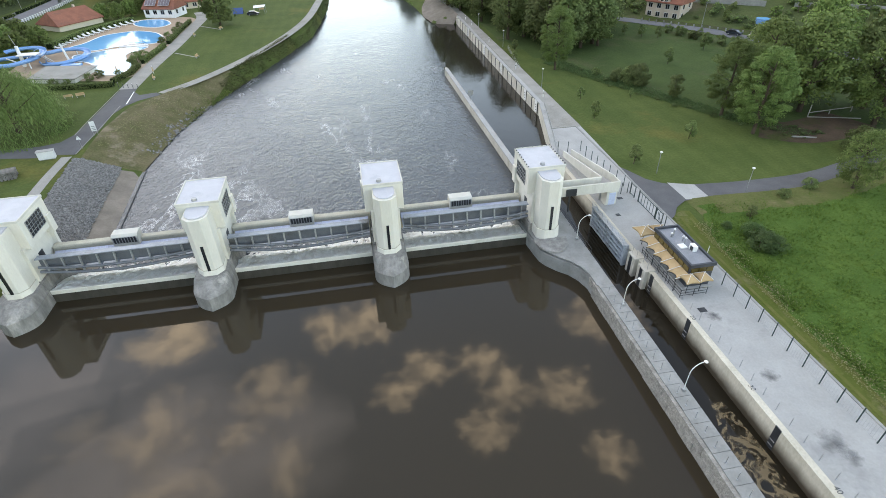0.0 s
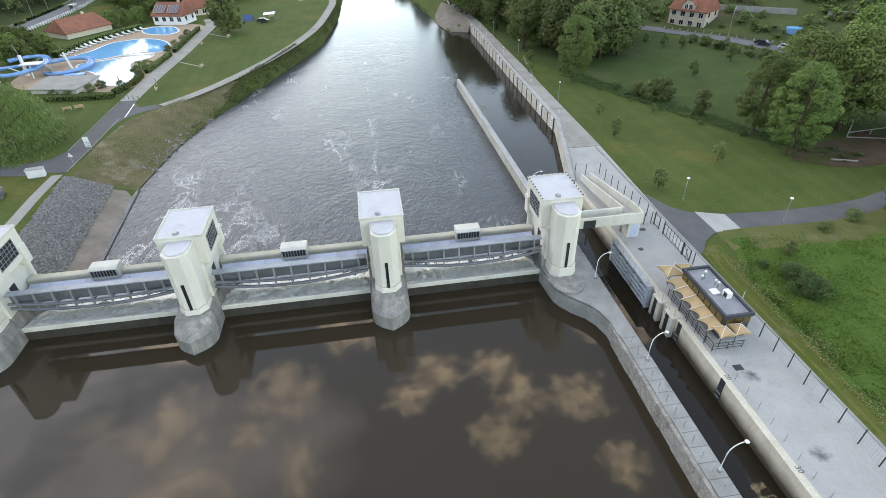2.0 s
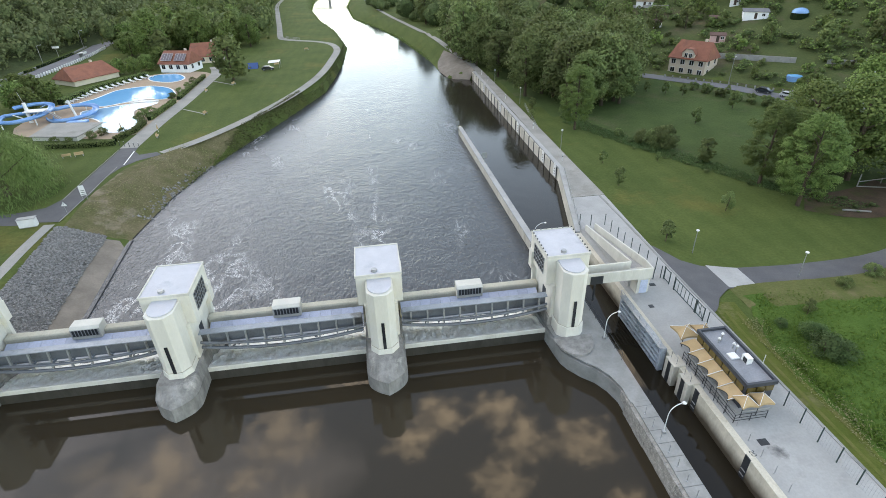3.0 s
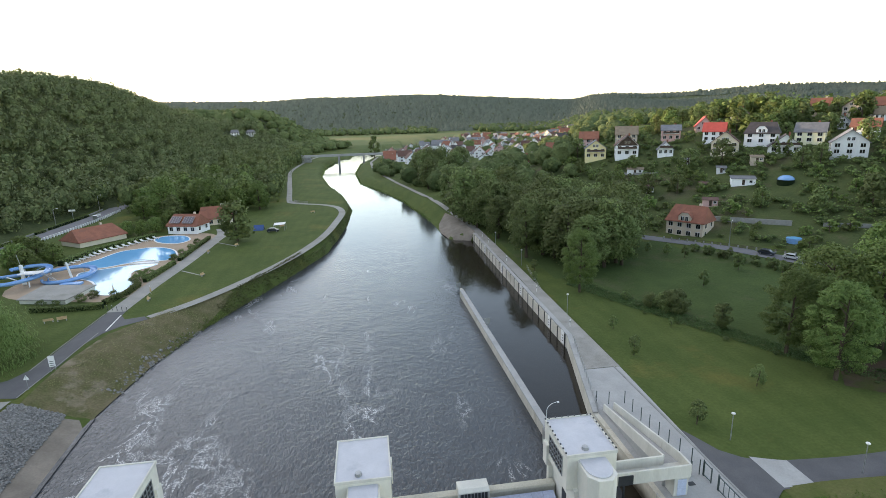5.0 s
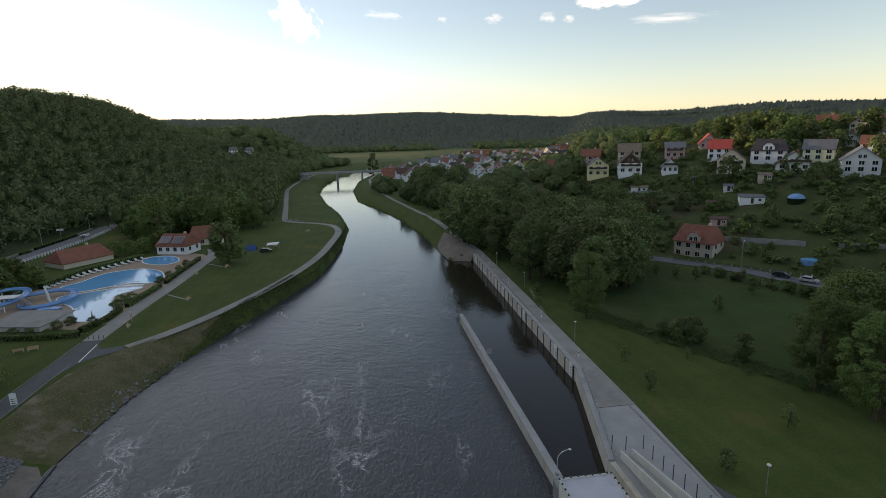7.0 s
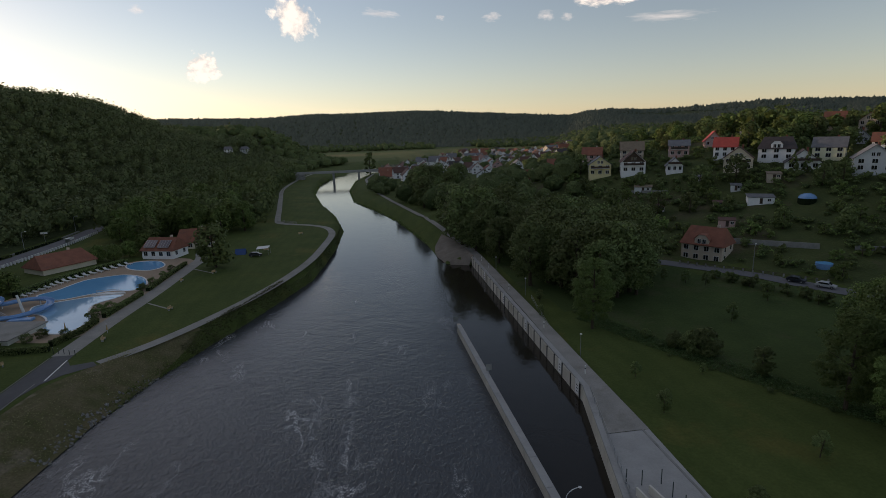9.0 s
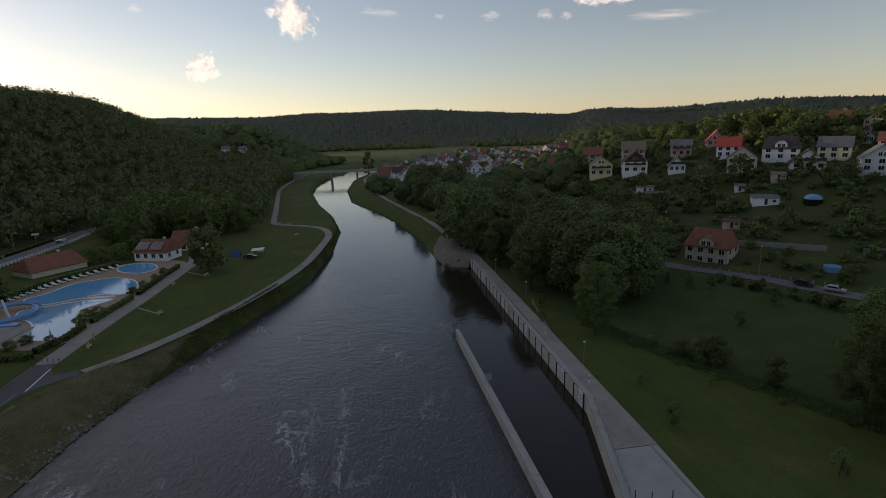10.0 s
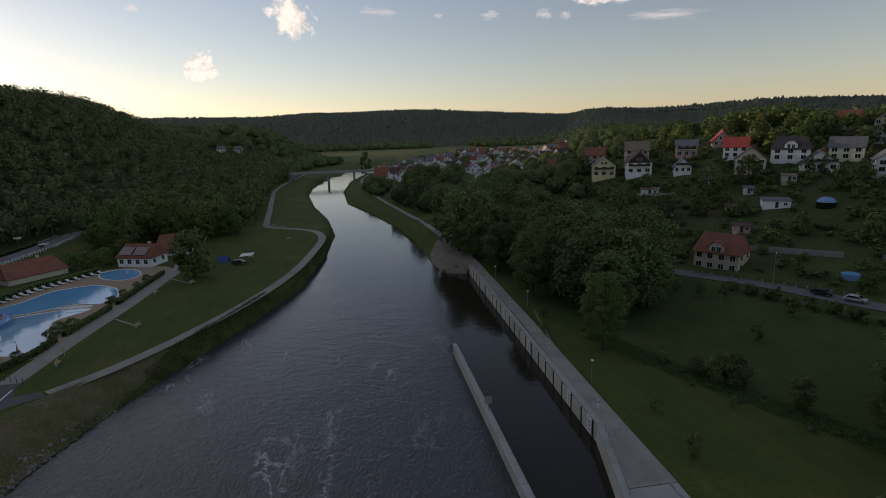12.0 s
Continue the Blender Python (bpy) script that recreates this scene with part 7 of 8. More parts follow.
# small garden buildings
def shed(x, y, w, d, h, wall, roof, label, turn=-30):
    w, d, h = w * 0.72, d * 0.72, h * 0.85
    z = land(x, y)
    s = thing("garden_shed", label, "shed", "garden sheds", (x, y, z), turn)
    part("wall", Form().box(-w / 2, w / 2, -d / 2, d / 2, -1.2, h), WALLS[wall], s)
    part("roof", Form().slab([(-d / 2 - 0.3, h - 0.05), (-d / 2 - 0.3, h + 0.1), (d / 2 + 0.3, h + 0.7), (d / 2 + 0.3, h + 0.55)], -w / 2 - 0.3, w / 2 + 0.3), ROOFS[roof], s)
    part("door", Form().box(-0.45, 0.45, -d / 2 - 0.04, -d / 2, 0, 1.9), WOOD_DARK, s)
    window_at(s, w * 0.3, -d / 2, 0.9, 0.9, 0.8, 0)


for x, y, w, d, h, wall, roof, label in ((140.1, 144.7, 11, 7, 2.6, "white", "grey", "white garden house with a blue-grey roof"), (121.2, 135.4, 6.5, 3.5, 2.4, "pink", "brown", "small reddish garden hut"), (139.8, 157.0, 4.5, 3, 2.2, "grey", "grey", "small grey glass greenhouse"), (152.4, 154.1, 6, 4, 2.5, "beige", "fawn", "beige shed in a garden"), (134, 172, 4, 3, 2.2, "white", "grey", "small white garden shed"), (116, 180, 9, 4, 2.4, "grey", "fawn", "long grey garden shed"), (128, 150, 4, 3, 2.2, "beige", "brown", "small brown wooden shed"), (112, 160, 4, 3, 2.2, "white", "brown", "small pale garden hut")):
    shed(x, y, w, d, h, wall, roof, label)
p = thing("pool_dome", "bright blue garden pool dome", "pool cover", at=(149.9, 135.4, land(149.9, 135.4)))
part("dome", Form().ball((0, 0, 1.2), 2.7, 16, 8, 0.62), SLIDE_BLUE, p, smooth=True)
# near-black rim in the same colour as the hedge cores
part("rim", Form().tube((0, 0, -0.8), (0, 0, 1.25), 2.72, 2.72, 20), HEDGE_SHADE, p)
p = thing("round_pool", "round blue garden pool", "pool", at=(123.9, 99.8, land(123.9, 99.8)))
part("wall", Form().tube((0, 0, -0.5), (0, 0, 1.0), 2.0, 2.0, 20), SLIDE_BLUE, p)
part("pool_water", Form().tube((0, 0, 0.9), (0, 0, 1.03), 1.88, 1.88, 20), POOL_BLUE, p)


def garden_wall(pts, h, label):
    f = Form()
    for (ax, ay), (bx, by) in zip(pts, pts[1:]):
        d = math.hypot(bx - ax, by - ay)
        sx, sy = -(by - ay) / d * 0.15, (bx - ax) / d * 0.15
        za, zb = land(ax, ay), land(bx, by)
        v = [(ax - sx, ay - sy, za - 0.5), (bx - sx, by - sy, zb - 0.5), (bx + sx, by + sy, zb - 0.5), (ax + sx, ay + sy, za - 0.5), (ax - sx, ay - sy, za + h), (bx - sx, by - sy, zb + h), (bx + sx, by + sy, zb + h), (ax + sx, ay + sy, za + h)]
        f.add(v, [(3, 2, 1, 0), (4, 5, 6, 7), (0, 1, 5, 4), (1, 2, 6, 5), (2, 3, 7, 6), (3, 0, 4, 7)])
    solo("garden_wall", f, WALLTOP, label, "wall", "garden walls")


garden_wall([(115, 124), (130, 108)], 1.6, "long grey concrete garden wall")
garden_wall([(136, 103), (150, 90), (158, 76)], 1.2, "pale retaining wall in the gardens")
garden_wall([(112, 182), (122, 172)], 1.3, "grey garden wall below the houses")
# fence of the house on the road
f = thing("garden_fence", "low garden fence with stone posts along the road", "fence")
for i in range(16):
    t = i / 15
    x, y = 94.5 + 23 * t, 118.6 - 27 * t
    z = land(x, y)
    part("fence_pillar", Form().box(x - 0.17, x + 0.17, y - 0.17, y + 0.17, z - 0.2, z + 1.0), WALLTOP, f, bevel=0.03)
    if i < 15:
        x2, y2 = 94.5 + 23 * (t + 1 / 15), 118.6 - 27 * (t + 1 / 15)
        for q in (0.4, 0.8, 1.05):
            part("fence_rail", Form().tube((x, y, z + q), (x2, y2, land(x2, y2) + q), 0.05, n=5), WOOD_DARK, f)

# ---- bridge, vehicles, road furniture ----
def far_bridge():
    b = thing("road_bridge", "pale concrete road bridge over the river", "bridge")
    y = 492
    part("deck", Form().box(-66, 34, y - 3, y + 3, 6.3, 7.3), CONCRETE, b)
    part("parapet", Form().box(-66, 34, y - 3.1, y - 2.9, 7.3, 8.2), CONCRETE, b)
    part("parapet", Form().box(-66, 34, y + 2.9, y + 3.1, 7.3, 8.2), CONCRETE, b)
    for x in (-25.3, -1.6):
        part("pier", Form().box(x - 0.9, x + 0.9, y - 3, y + 3, -6, 6.3), WALLTOP, b)
    for x in (-56, 22):
        part("abutment", Form().box(x - 4, x + 4, y - 4, y + 4, -2, 6.3), WALLTOP, b)


far_bridge()


def paint(name, c):
    return surface(name, c, tuple(k * 0.9 for k in c), 0.5, 5, 0.25, 0.0, metal=0.1)


TYRE = surface("tyre_rubber", (0.02, 0.02, 0.02), (0.015, 0.015, 0.015), 2, 10, 0.9, 0.1)


def car(x, y, turn, colour, label, z=None):
    c = thing("car", label, "car", "cars", (x, y, land(x, y) + 0.12 if z is None else z), turn)
    body = Form()
    side = [(-2.1, 0.35), (2.1, 0.35), (2.15, 0.8), (1.2, 0.95), (0.6, 1.45), (-1.2, 1.48), (-1.95, 1.0), (-2.15, 0.85)]
    body.slab([(p, q) for p, q in side], -0.85, 0.85, "y")
    part("body", body, colour, c, bevel=0.06)
    part("windscreen", Form().slab([(1.16, 0.98), (0.62, 1.42), (0.66, 1.44), (1.2, 1.0)], -0.7, 0.7, "y"), GLASS, c)
    part("side_glass", Form().slab([(-1.7, 1.0), (1.0, 1.0), (0.55, 1.4), (-1.15, 1.42)], -0.87, -0.84, "y"), GLASS, c)
    part("side_glass", Form().slab([(-1.7, 1.0), (1.0, 1.0), (0.55, 1.4), (-1.15, 1.42)], 0.84, 0.87, "y"), GLASS, c)
    for px in (-1.35, 1.35):
        for py in (-0.8, 0.8):
            wh = part("wheel", Form().tube((px, py - 0.1, 0.32), (px, py + 0.1, 0.32), 0.32, n=12), TYRE, c)
            part("rim", Form().tube((px, py - 0.11, 0.32), (px, py + 0.11, 0.32), 0.18, n=10), GALV, wh)


DARK_CAR, SILVER_CAR, BLUE_CAR = paint("dark_car_paint", (0.03, 0.035, 0.045)), paint("silver_car_paint", (0.55, 0.56, 0.57)), paint("blue_car_paint", (0.04, 0.09, 0.25))
car(114.0, 88.6, -57, SILVER_CAR, "silver car on the village road")
car(111.0, 94.3, -57, DARK_CAR, "dark car on the village road")
car(-34, 163.4, 5, DARK_CAR, "dark car parked on the lawn", 1.52)
car(126, 84, -40, SILVER_CAR, "silver car in a yard")
t = thing("tent_roof", "small white awning beside the parked car", "tent", at=(-31.9, 166.1, GROUND))
part("canvas", Form().add([(-2, -1.6, 2.2), (2, -1.6, 2.4), (2.2, 1.6, 2.7), (-2, 1.6, 2.5), (-2, -1.6, 2.15), (2, -1.6, 2.35), (2.2, 1.6, 2.65), (-2, 1.6, 2.45)], [(0, 1, 2, 3), (4, 7, 6, 5), (0, 4, 5, 1), (1, 5, 6, 2), (2, 6, 7, 3), (3, 7, 4, 0)]), WHITE, t)
for px, py in ((-1.9, -1.5), (1.9, -1.5), (2.1, 1.5), (-1.9, 1.5)):
    part("pole", Form().tube((px, py, 0), (px, py, 2.4), 0.04), GALV, t)
t = thing("camping_tent", "small dark blue camping tent on the lawn", "tent", at=(-39.9, 168.6, GROUND))
part("canvas", Form().slab([(-1.6, 0), (1.6, 0), (0, 1.9)], -1.8, 1.8), BLUE_CAR, t)
part("flap", Form().box(-1.86, -1.8, -0.4, 0.4, 0, 1.0), WHITE, t)


def road_lamp(x, y, h, turn):
    z = land(x, y)
    l = thing("street_lamp", "tall grey street lamp with a short arm", "lamp", "street lamps", (x, y, z), turn)
    part("post", Form().tube((0, 0, -0.2), (0, 0, h), 0.1, 0.06), GALV, l)
    part("arm", Form().pipe([(0, 0, h), (0.5, 0, h + 0.35), (1.4, 0, h + 0.45)], 0.05), GALV, l)
    part("head", Form().box(1.2, 1.9, -0.14, 0.14, h + 0.38, h + 0.54), WHITE, l, bevel=0.03)


road_lamp(106.5, 104.0, 7.5, 45)
road_lamp(127, 78, 7.5, 45)
road_lamp(-126, 198.4, 7, 0)
road_lamp(-127.5, 238.6, 7, 0)
road_lamp(-126.8, 164.2, 7, 0)

# white railing and signs of the valley road
r = thing("road_railing", "white road railing along the valley road", "railing")
RAIL = [(132, -120), (150.1, -118), (166.2, -115.6), (183.9, -114.4), (198.8, -113.8), (213.4, -114), (232.2, -115.4)]
for i in range(58):
    y, u = 132 + 1.75 * i, 133.75 + 1.75 * i
    x, w = along(RAIL, y), along(RAIL, u)
    part("post", Form().box(x - 0.16, x + 0.16, y - 0.16, y + 0.16, GROUND - 0.2, GROUND + 1.2), WHITE, r)
    if i < 57:
        for q in (0.4, 0.75, 1.1):
            part("rail", Form().tube((x, y, GROUND + q), (w, u, GROUND + q), 0.07, n=5), WHITE, r)
b = thing("bus_shelter", "small pale roadside shelter with a sign", "shelter", at=(-114.6, 207.8, GROUND), turn=80)
part("roof", Form().box(-1.6, 1.6, -1.0, 1.0, 2.4, 2.55), WHITE, b)
part("back_wall", Form().box(-1.5, 1.5, 0.7, 0.8, 0, 2.4), GALV, b)
part("sign_board", Form().box(-1.2, 1.2, -1.06, -1.0, 2.0, 2.9), WHITE, b)
for k in (-1.45, 1.45):
    part("post", Form().box(k - 0.05, k + 0.05, -0.9, -0.8, 0, 2.4), GALV, b)
t = thing("tunnel_sign", "white road sign on a gantry post", "sign", at=(-128.4, 216.4, GROUND), turn=0)
part("post", Form().tube((0, 0, -0.3), (0, 0, 4), 0.08), GALV, t)
part("board", Form().box(-1.4, 1.4, -0.05, 0.05, 3.4, 4.2), WHITE, t)
solo("road_wall", Form().prism([(-127.9, 141.4), (-127.3, 141.5), (-124.1, 213.1), (-126, 238.6), (-126.6, 238.6), (-124.7, 213.1)], 1.0, 2.1), WALLTOP, "low stone wall along the valley road", "wall", kind="structure")

# clipped beds between the carriageway and the footway
for a, b in ((161, 166), (182, 187), (191, 220)):
    hedge([(-124.6, a), (-124.0, b)], "low dark hedge along the valley road", 500, 0.55, 0.9, GROUND + 0.1)

# ---- more trees, hedgerows and woods ----
plant(tree("tree", "dense tree at the edge of the lido", 4.4, 9.5, LEAF, 44, 2400, 0.32, 31, low=0.12), [(-94.4, 123.5, 0.8), (-100.1, 138.8, 0.8), (-106.1, 142.3, 0.75), (-92.7, 133.5, 0.7), (-87, 170.5, 0.6), (-81.8, 169.7, 0.6), (-78.9, 175.2, 0.65), (-110.6, 150.3, 0.6), (-99.1, 127, 0.8), (-75.9, 181.4, 0.8), (-84.3, 216.9, 1.2), (-95.7, 208, 1.1), (-102.4, 227.5, 1.2), (-79.2, 236.9, 1.2), (-68.9, 249.1, 1.2), (-92.4, 256.7, 1.2), (-110.8, 124.9, 0.7), (-104.5, 112.2, 0.9), (-109.2, 97.5, 1.0), (-101.6, 92, 0.9)], "trees of the valley floor")
plant(tree("broadleaf_tree", "light green broadleaf tree beside the river lawn", 4.7, 14.5, LEAF_PARK, 70, 6000, 0.22, 33, low=0.12), [(-48.7, 217.2, 1.05), (-81.2, 193.6, 1.4), (-67.9, 210.6, 1.15)], "trees of the valley floor")
plant(tree("tree", "dark broadleaf tree of the valley floor", 4.2, 12, LEAF_DARK, 44, 2000, 0.38, 37, low=0.1), [(-43.6, 150.6, 1.3), (-77.6, 189.3, 1.1), (-58, 240.9, 1.1), (-54, 260.6, 1.1), (-59, 287.8, 1.2), (-73.7, 276.5, 1.2), (-65.7, 309.6, 1.2), (-81.8, 312.9, 1.2), (-77.3, 346.6, 1.2), (-69.8, 369.1, 1.1), (-87.2, 372.1, 1.3), (-81, 406.7, 1.3), (-73.4, 433.4, 1.1), (-91.1, 443.5, 1.3), (-82.6, 473.2, 1.2), (-108.5, 311.8, 1.2), (-109.5, 405.3, 1.2), (-77.1, 505.1, 1.1), (-92.2, 497.2, 1.2), (-93.3, 288.1, 1.2), (-93.4, 340.4, 1.2), (-103.1, 262.9, 1.1)], "trees of the valley floor")
plant(tree("tree", "dense broadleaf tree of the valley floor", 4.8, 12.0, LEAF, 44, 1500, 0.42, 39, low=0.1), scatter(56, 12, (-118, -54, 192, 378), lambda x, y: x < along(LEFT_BANK, y) - 45 - 0.05 * max(0, y - 260) and x > along(FOOT_LEFT, y) + 20 and math.hypot(x + 62, y - 190) > 12 and math.hypot(x + 47.6, y - 225) > 7 and (y > 228 or x > -87)), "trees of the valley floor")
POPLAR = tree("poplar", "tall silvery poplar on the lawn's edge", 2.6, 11.5, LEAF_WILLOW, 30, 2200, 0.28, 41, low=0.08)
plant(POPLAR, [(-47.6, 225, 1.05), (9.5, 520, 2.1)])
WILLOW = tree("weeping_willow", "large weeping willow on the lawn", 9.6, 13.0, LEAF_WILLOW, 70, 26000, 0.3, 43, droop=0.75, low=0.35, trunk=0.5)
plant(WILLOW, [(-67.7, 60.7, 1.0)])
plant(tree("young_tree", "young dark green tree staked on the lawn", 0.85, 3.1, LEAF_DARK, 22, 1300, 0.085, 45, low=0.2, trunk=0.05, puff=1.15), [(67.9, 52.7, 2.0), (47.7, 56.6, 1.0), (46.0, 45.2, 1.25), (43.8, 23.9, 1.3), (58.9, 31.8, 1.25), (58.9, 55.1, 0.7), (86.2, 102.6, 1.3), (89.5, 99.3, 1.2), (95.8, 85.4, 1.5), (82.5, 106.5, 1.1), (80, 76.5, 1.4), (101, 96, 1.0), (104, 80, 1.2), (41.8, 88, 1.0), (45, 98, 1.2), (47, 122, 1.2), (51.5, 4.0, 0.8)], "young trees of the park")
SHRUB = tree("shrub", "dense green shrub of the park", 1.9, 3.4, LEAF_DARK, 26, 2600, 0.115, 47, low=0.03, trunk=0.06)
plant(SHRUB, [(62.5, 63.5, 1.3), (64.5, 61, 1.0), (61, 66.5, 0.9), (58, 72, 0.6), (64, 62.5, 1.5), (67.9, 53, 0.7), (66.3, 10.2, 0.6), (84, 20, 1.4), (92, 14, 1.6), (88, 8, 1.5), (103, 8, 1.6), (98, 12, 1.7), (60.5, 8.5, 0.5), (90, 54, 1.2), (96, 50, 1.3), (103, 60, 1.2)], "shrubs of the park")
LEAF_DEEP = leafage("deep_green_leaves", (0.050, 0.085, 0.026), (0.098, 0.145, 0.048))
plant(tree("meadow_bush", "dark green ragged bush in the meadow", 1.9, 2.9, LEAF_DEEP, 30, 3000, 0.10, 48, low=0.02, trunk=0.06, puff=1.15), [(48.2, -2.6, 1.0), (49.6, -3.6, 0.8), (49.0, 0.2, 0.75), (46.9, 2.6, 0.4)], "bushes of the meadow")
DARKSHRUB = tree("shrub", "dark green hedgerow shrub beside the road", 1.5, 2.2, LEAF_DARK, 10, 700, 0.2, 49, low=0.03, trunk=0.05)
plant(DARKSHRUB, [(104.5 - 0.6 * i + 1.5 * math.sin(i * 2.1), 84.0 + 1.35 * i, 0.8 + 0.3 * math.sin(i * 1.7)) for i in range(-6, 16)], "hedgerow of the village road")


PATH_EDGE = [(187.2, -57.1), (225.1, -45.3), (242.3, -43.2), (319.9, -53), (408.5, -61), (510.6, -58.7), (568.3, -51)]
VALLEY_ROAD = [(57.7, -121), (141, -121.5), (176.7, -120), (211.6, -119.1), (238.8, -120.7), (278.6, -124), (366.8, -117), (472.7, -90.2), (560.5, -61.7)]
SKIN_SUNNY = crownskin("sunny_crowns", (0.068, 0.098, 0.020), (0.120, 0.145, 0.036))


def town_clear(x, y):
    return all((x - a) ** 2 + (y - b) ** 2 > 64 for a, b in TOWN)


def villa_clear(x, y):
    """True but for the villas' plots and their open lawns."""
    return all(math.hypot(x - a, y - b) > 8 and not (abs(x - a) < 7 and -48 < y - b < 0) for a, b, t in VILLAS)


def slope_s(x, y):
    return 0.806 * x + 0.59 * min(y, 220) - 0.35 * max(0, y - 220)


HOUSES = [(q[0], q[1], 9 if q[0] < 205 else 5) for q in SLOPE] + [(106.6, 121.8, 11), (140.1, 144.7, 7), (149.9, 135.4, 10), (121.2, 135.4, 5), (110, 104, 7), (152.4, 154.1, 5), (139.8, 157, 4), (143.5, 128.5, 7.5), (134, 137.5, 6.5)]


def clear(x, y, pad=0.0):
    """True where no house stands, nor just in front of one."""
    for a, b, r in HOUSES:
        if math.hypot(x - a, y - b) < r + pad:
            return False
        k = ((6 - a) * (x - a) + (-14 - b) * (y - b)) / max(1e-6, math.hypot(6 - a, -14 - b))
        s = math.hypot(x - a, y - b)
        if r > 6 and 0 < k < r + 2.0 + pad and math.sqrt(max(0, s * s - k * k)) < r * 0.6:
            return False
    return True


FRUIT = tree("fruit_tree", "small round green garden tree", 2.0, 3.6, LEAF, 16, 440, 0.26, 53, low=0.12, trunk=0.09)
plant(FRUIT, scatter(110, 5, (95, 215, 70, 260), lambda x, y: 152 < slope_s(x, y) < 262 and clear(x, y)), "garden trees of the slope")
GARDEN = tree("garden_shrub", "dark green shrub in a garden", 1.5, 1.8, LEAF_DARK, 10, 420, 0.2, 57, low=0.02, trunk=0.05)
plant(GARDEN, scatter(120, 6, (95, 215, 70, 260), lambda x, y: 150 < slope_s(x, y) < 250 and clear(x, y, -2)), "garden shrubs of the slope")
CONIFER = thing("conifer", "dark pointed conifer in a garden", "tree", "garden conifers")
part("trunk", Form().tube((0, 0, -0.5), (0, 0, 3), 0.16, 0.1), BARK, CONIFER)
cone = crown_mesh("crown", LEAF_DARK, 1.9, 9.5, 26, 1300, 0.3, 0, 0.06, 61)
co = np.array([v.co for v in cone.vertices])
co[:, :2] *= np.clip(1.25 - co[:, 2] / 8.6, 0.06, 1.3)[:, None]
cone.vertices.foreach_set("co", co.ravel())
o = new("crown", cone)
o.parent = CONIFER
plant(CONIFER, [(160, 154, 1.0), (164, 152, 0.9), (176, 147, 0.9), (186, 190, 1.0), (121, 196, 0.8), (132, 200, 0.8), (101, 226, 0.9), (196, 196, 1.2), (190, 215, 1.1), (118, 240, 1.0)], "garden conifers")
UPHILL = tree("tree", "leafy tree on the upper slope", 3.8, 9.0, LEAF, 30, 1000, 0.4, 63, low=0.1)
plant(UPHILL, scatter(70, 8, (110, 330, 120, 330), lambda x, y: 235 < slope_s(x, y) < 330 and clear(x, y, 1)), "trees of the upper slope")
plant(tree("tree", "leafy dark tree among the gardens", 3.2, 8.0, LEAF_DARK, 30, 1200, 0.31, 64, low=0.1), scatter(80, 18, (95, 250, 90, 275), lambda x, y: 178 < slope_s(x, y) < 300 and clear(x, y, 0)), "trees of the gardens")
riverside = scatter(104, 10, (34, 104, 96, 330), lambda x, y: x > along(RIGHT_BANK, y) + 9 + 0.05 * max(0, 190 - y) + 0.06 * max(0, y - 220) and math.hypot(x - 98, y - 112) > 15 and slope_s(x, y) < 146 and abs(slope_s(x, y) - 140) > 4 and math.hypot(x - 86, y - 96) > 17 and clear(x, y, 1))
plant(tree("broadleaf_tree", "dark broadleaf tree of the riverside wood", 5.6, 16.5, LEAF_DARK, 70, 3600, 0.26, 71, low=0.12), [p for p in riverside if p[1] < 165], "trees of the riverside wood")
plant(tree("broadleaf_tree", "dark broadleaf tree of the riverside wood", 5.6, 16.5, LEAF_DARK, 54, 2000, 0.38, 72, low=0.12), [p for p in riverside if p[1] >= 165], "trees of the riverside wood")


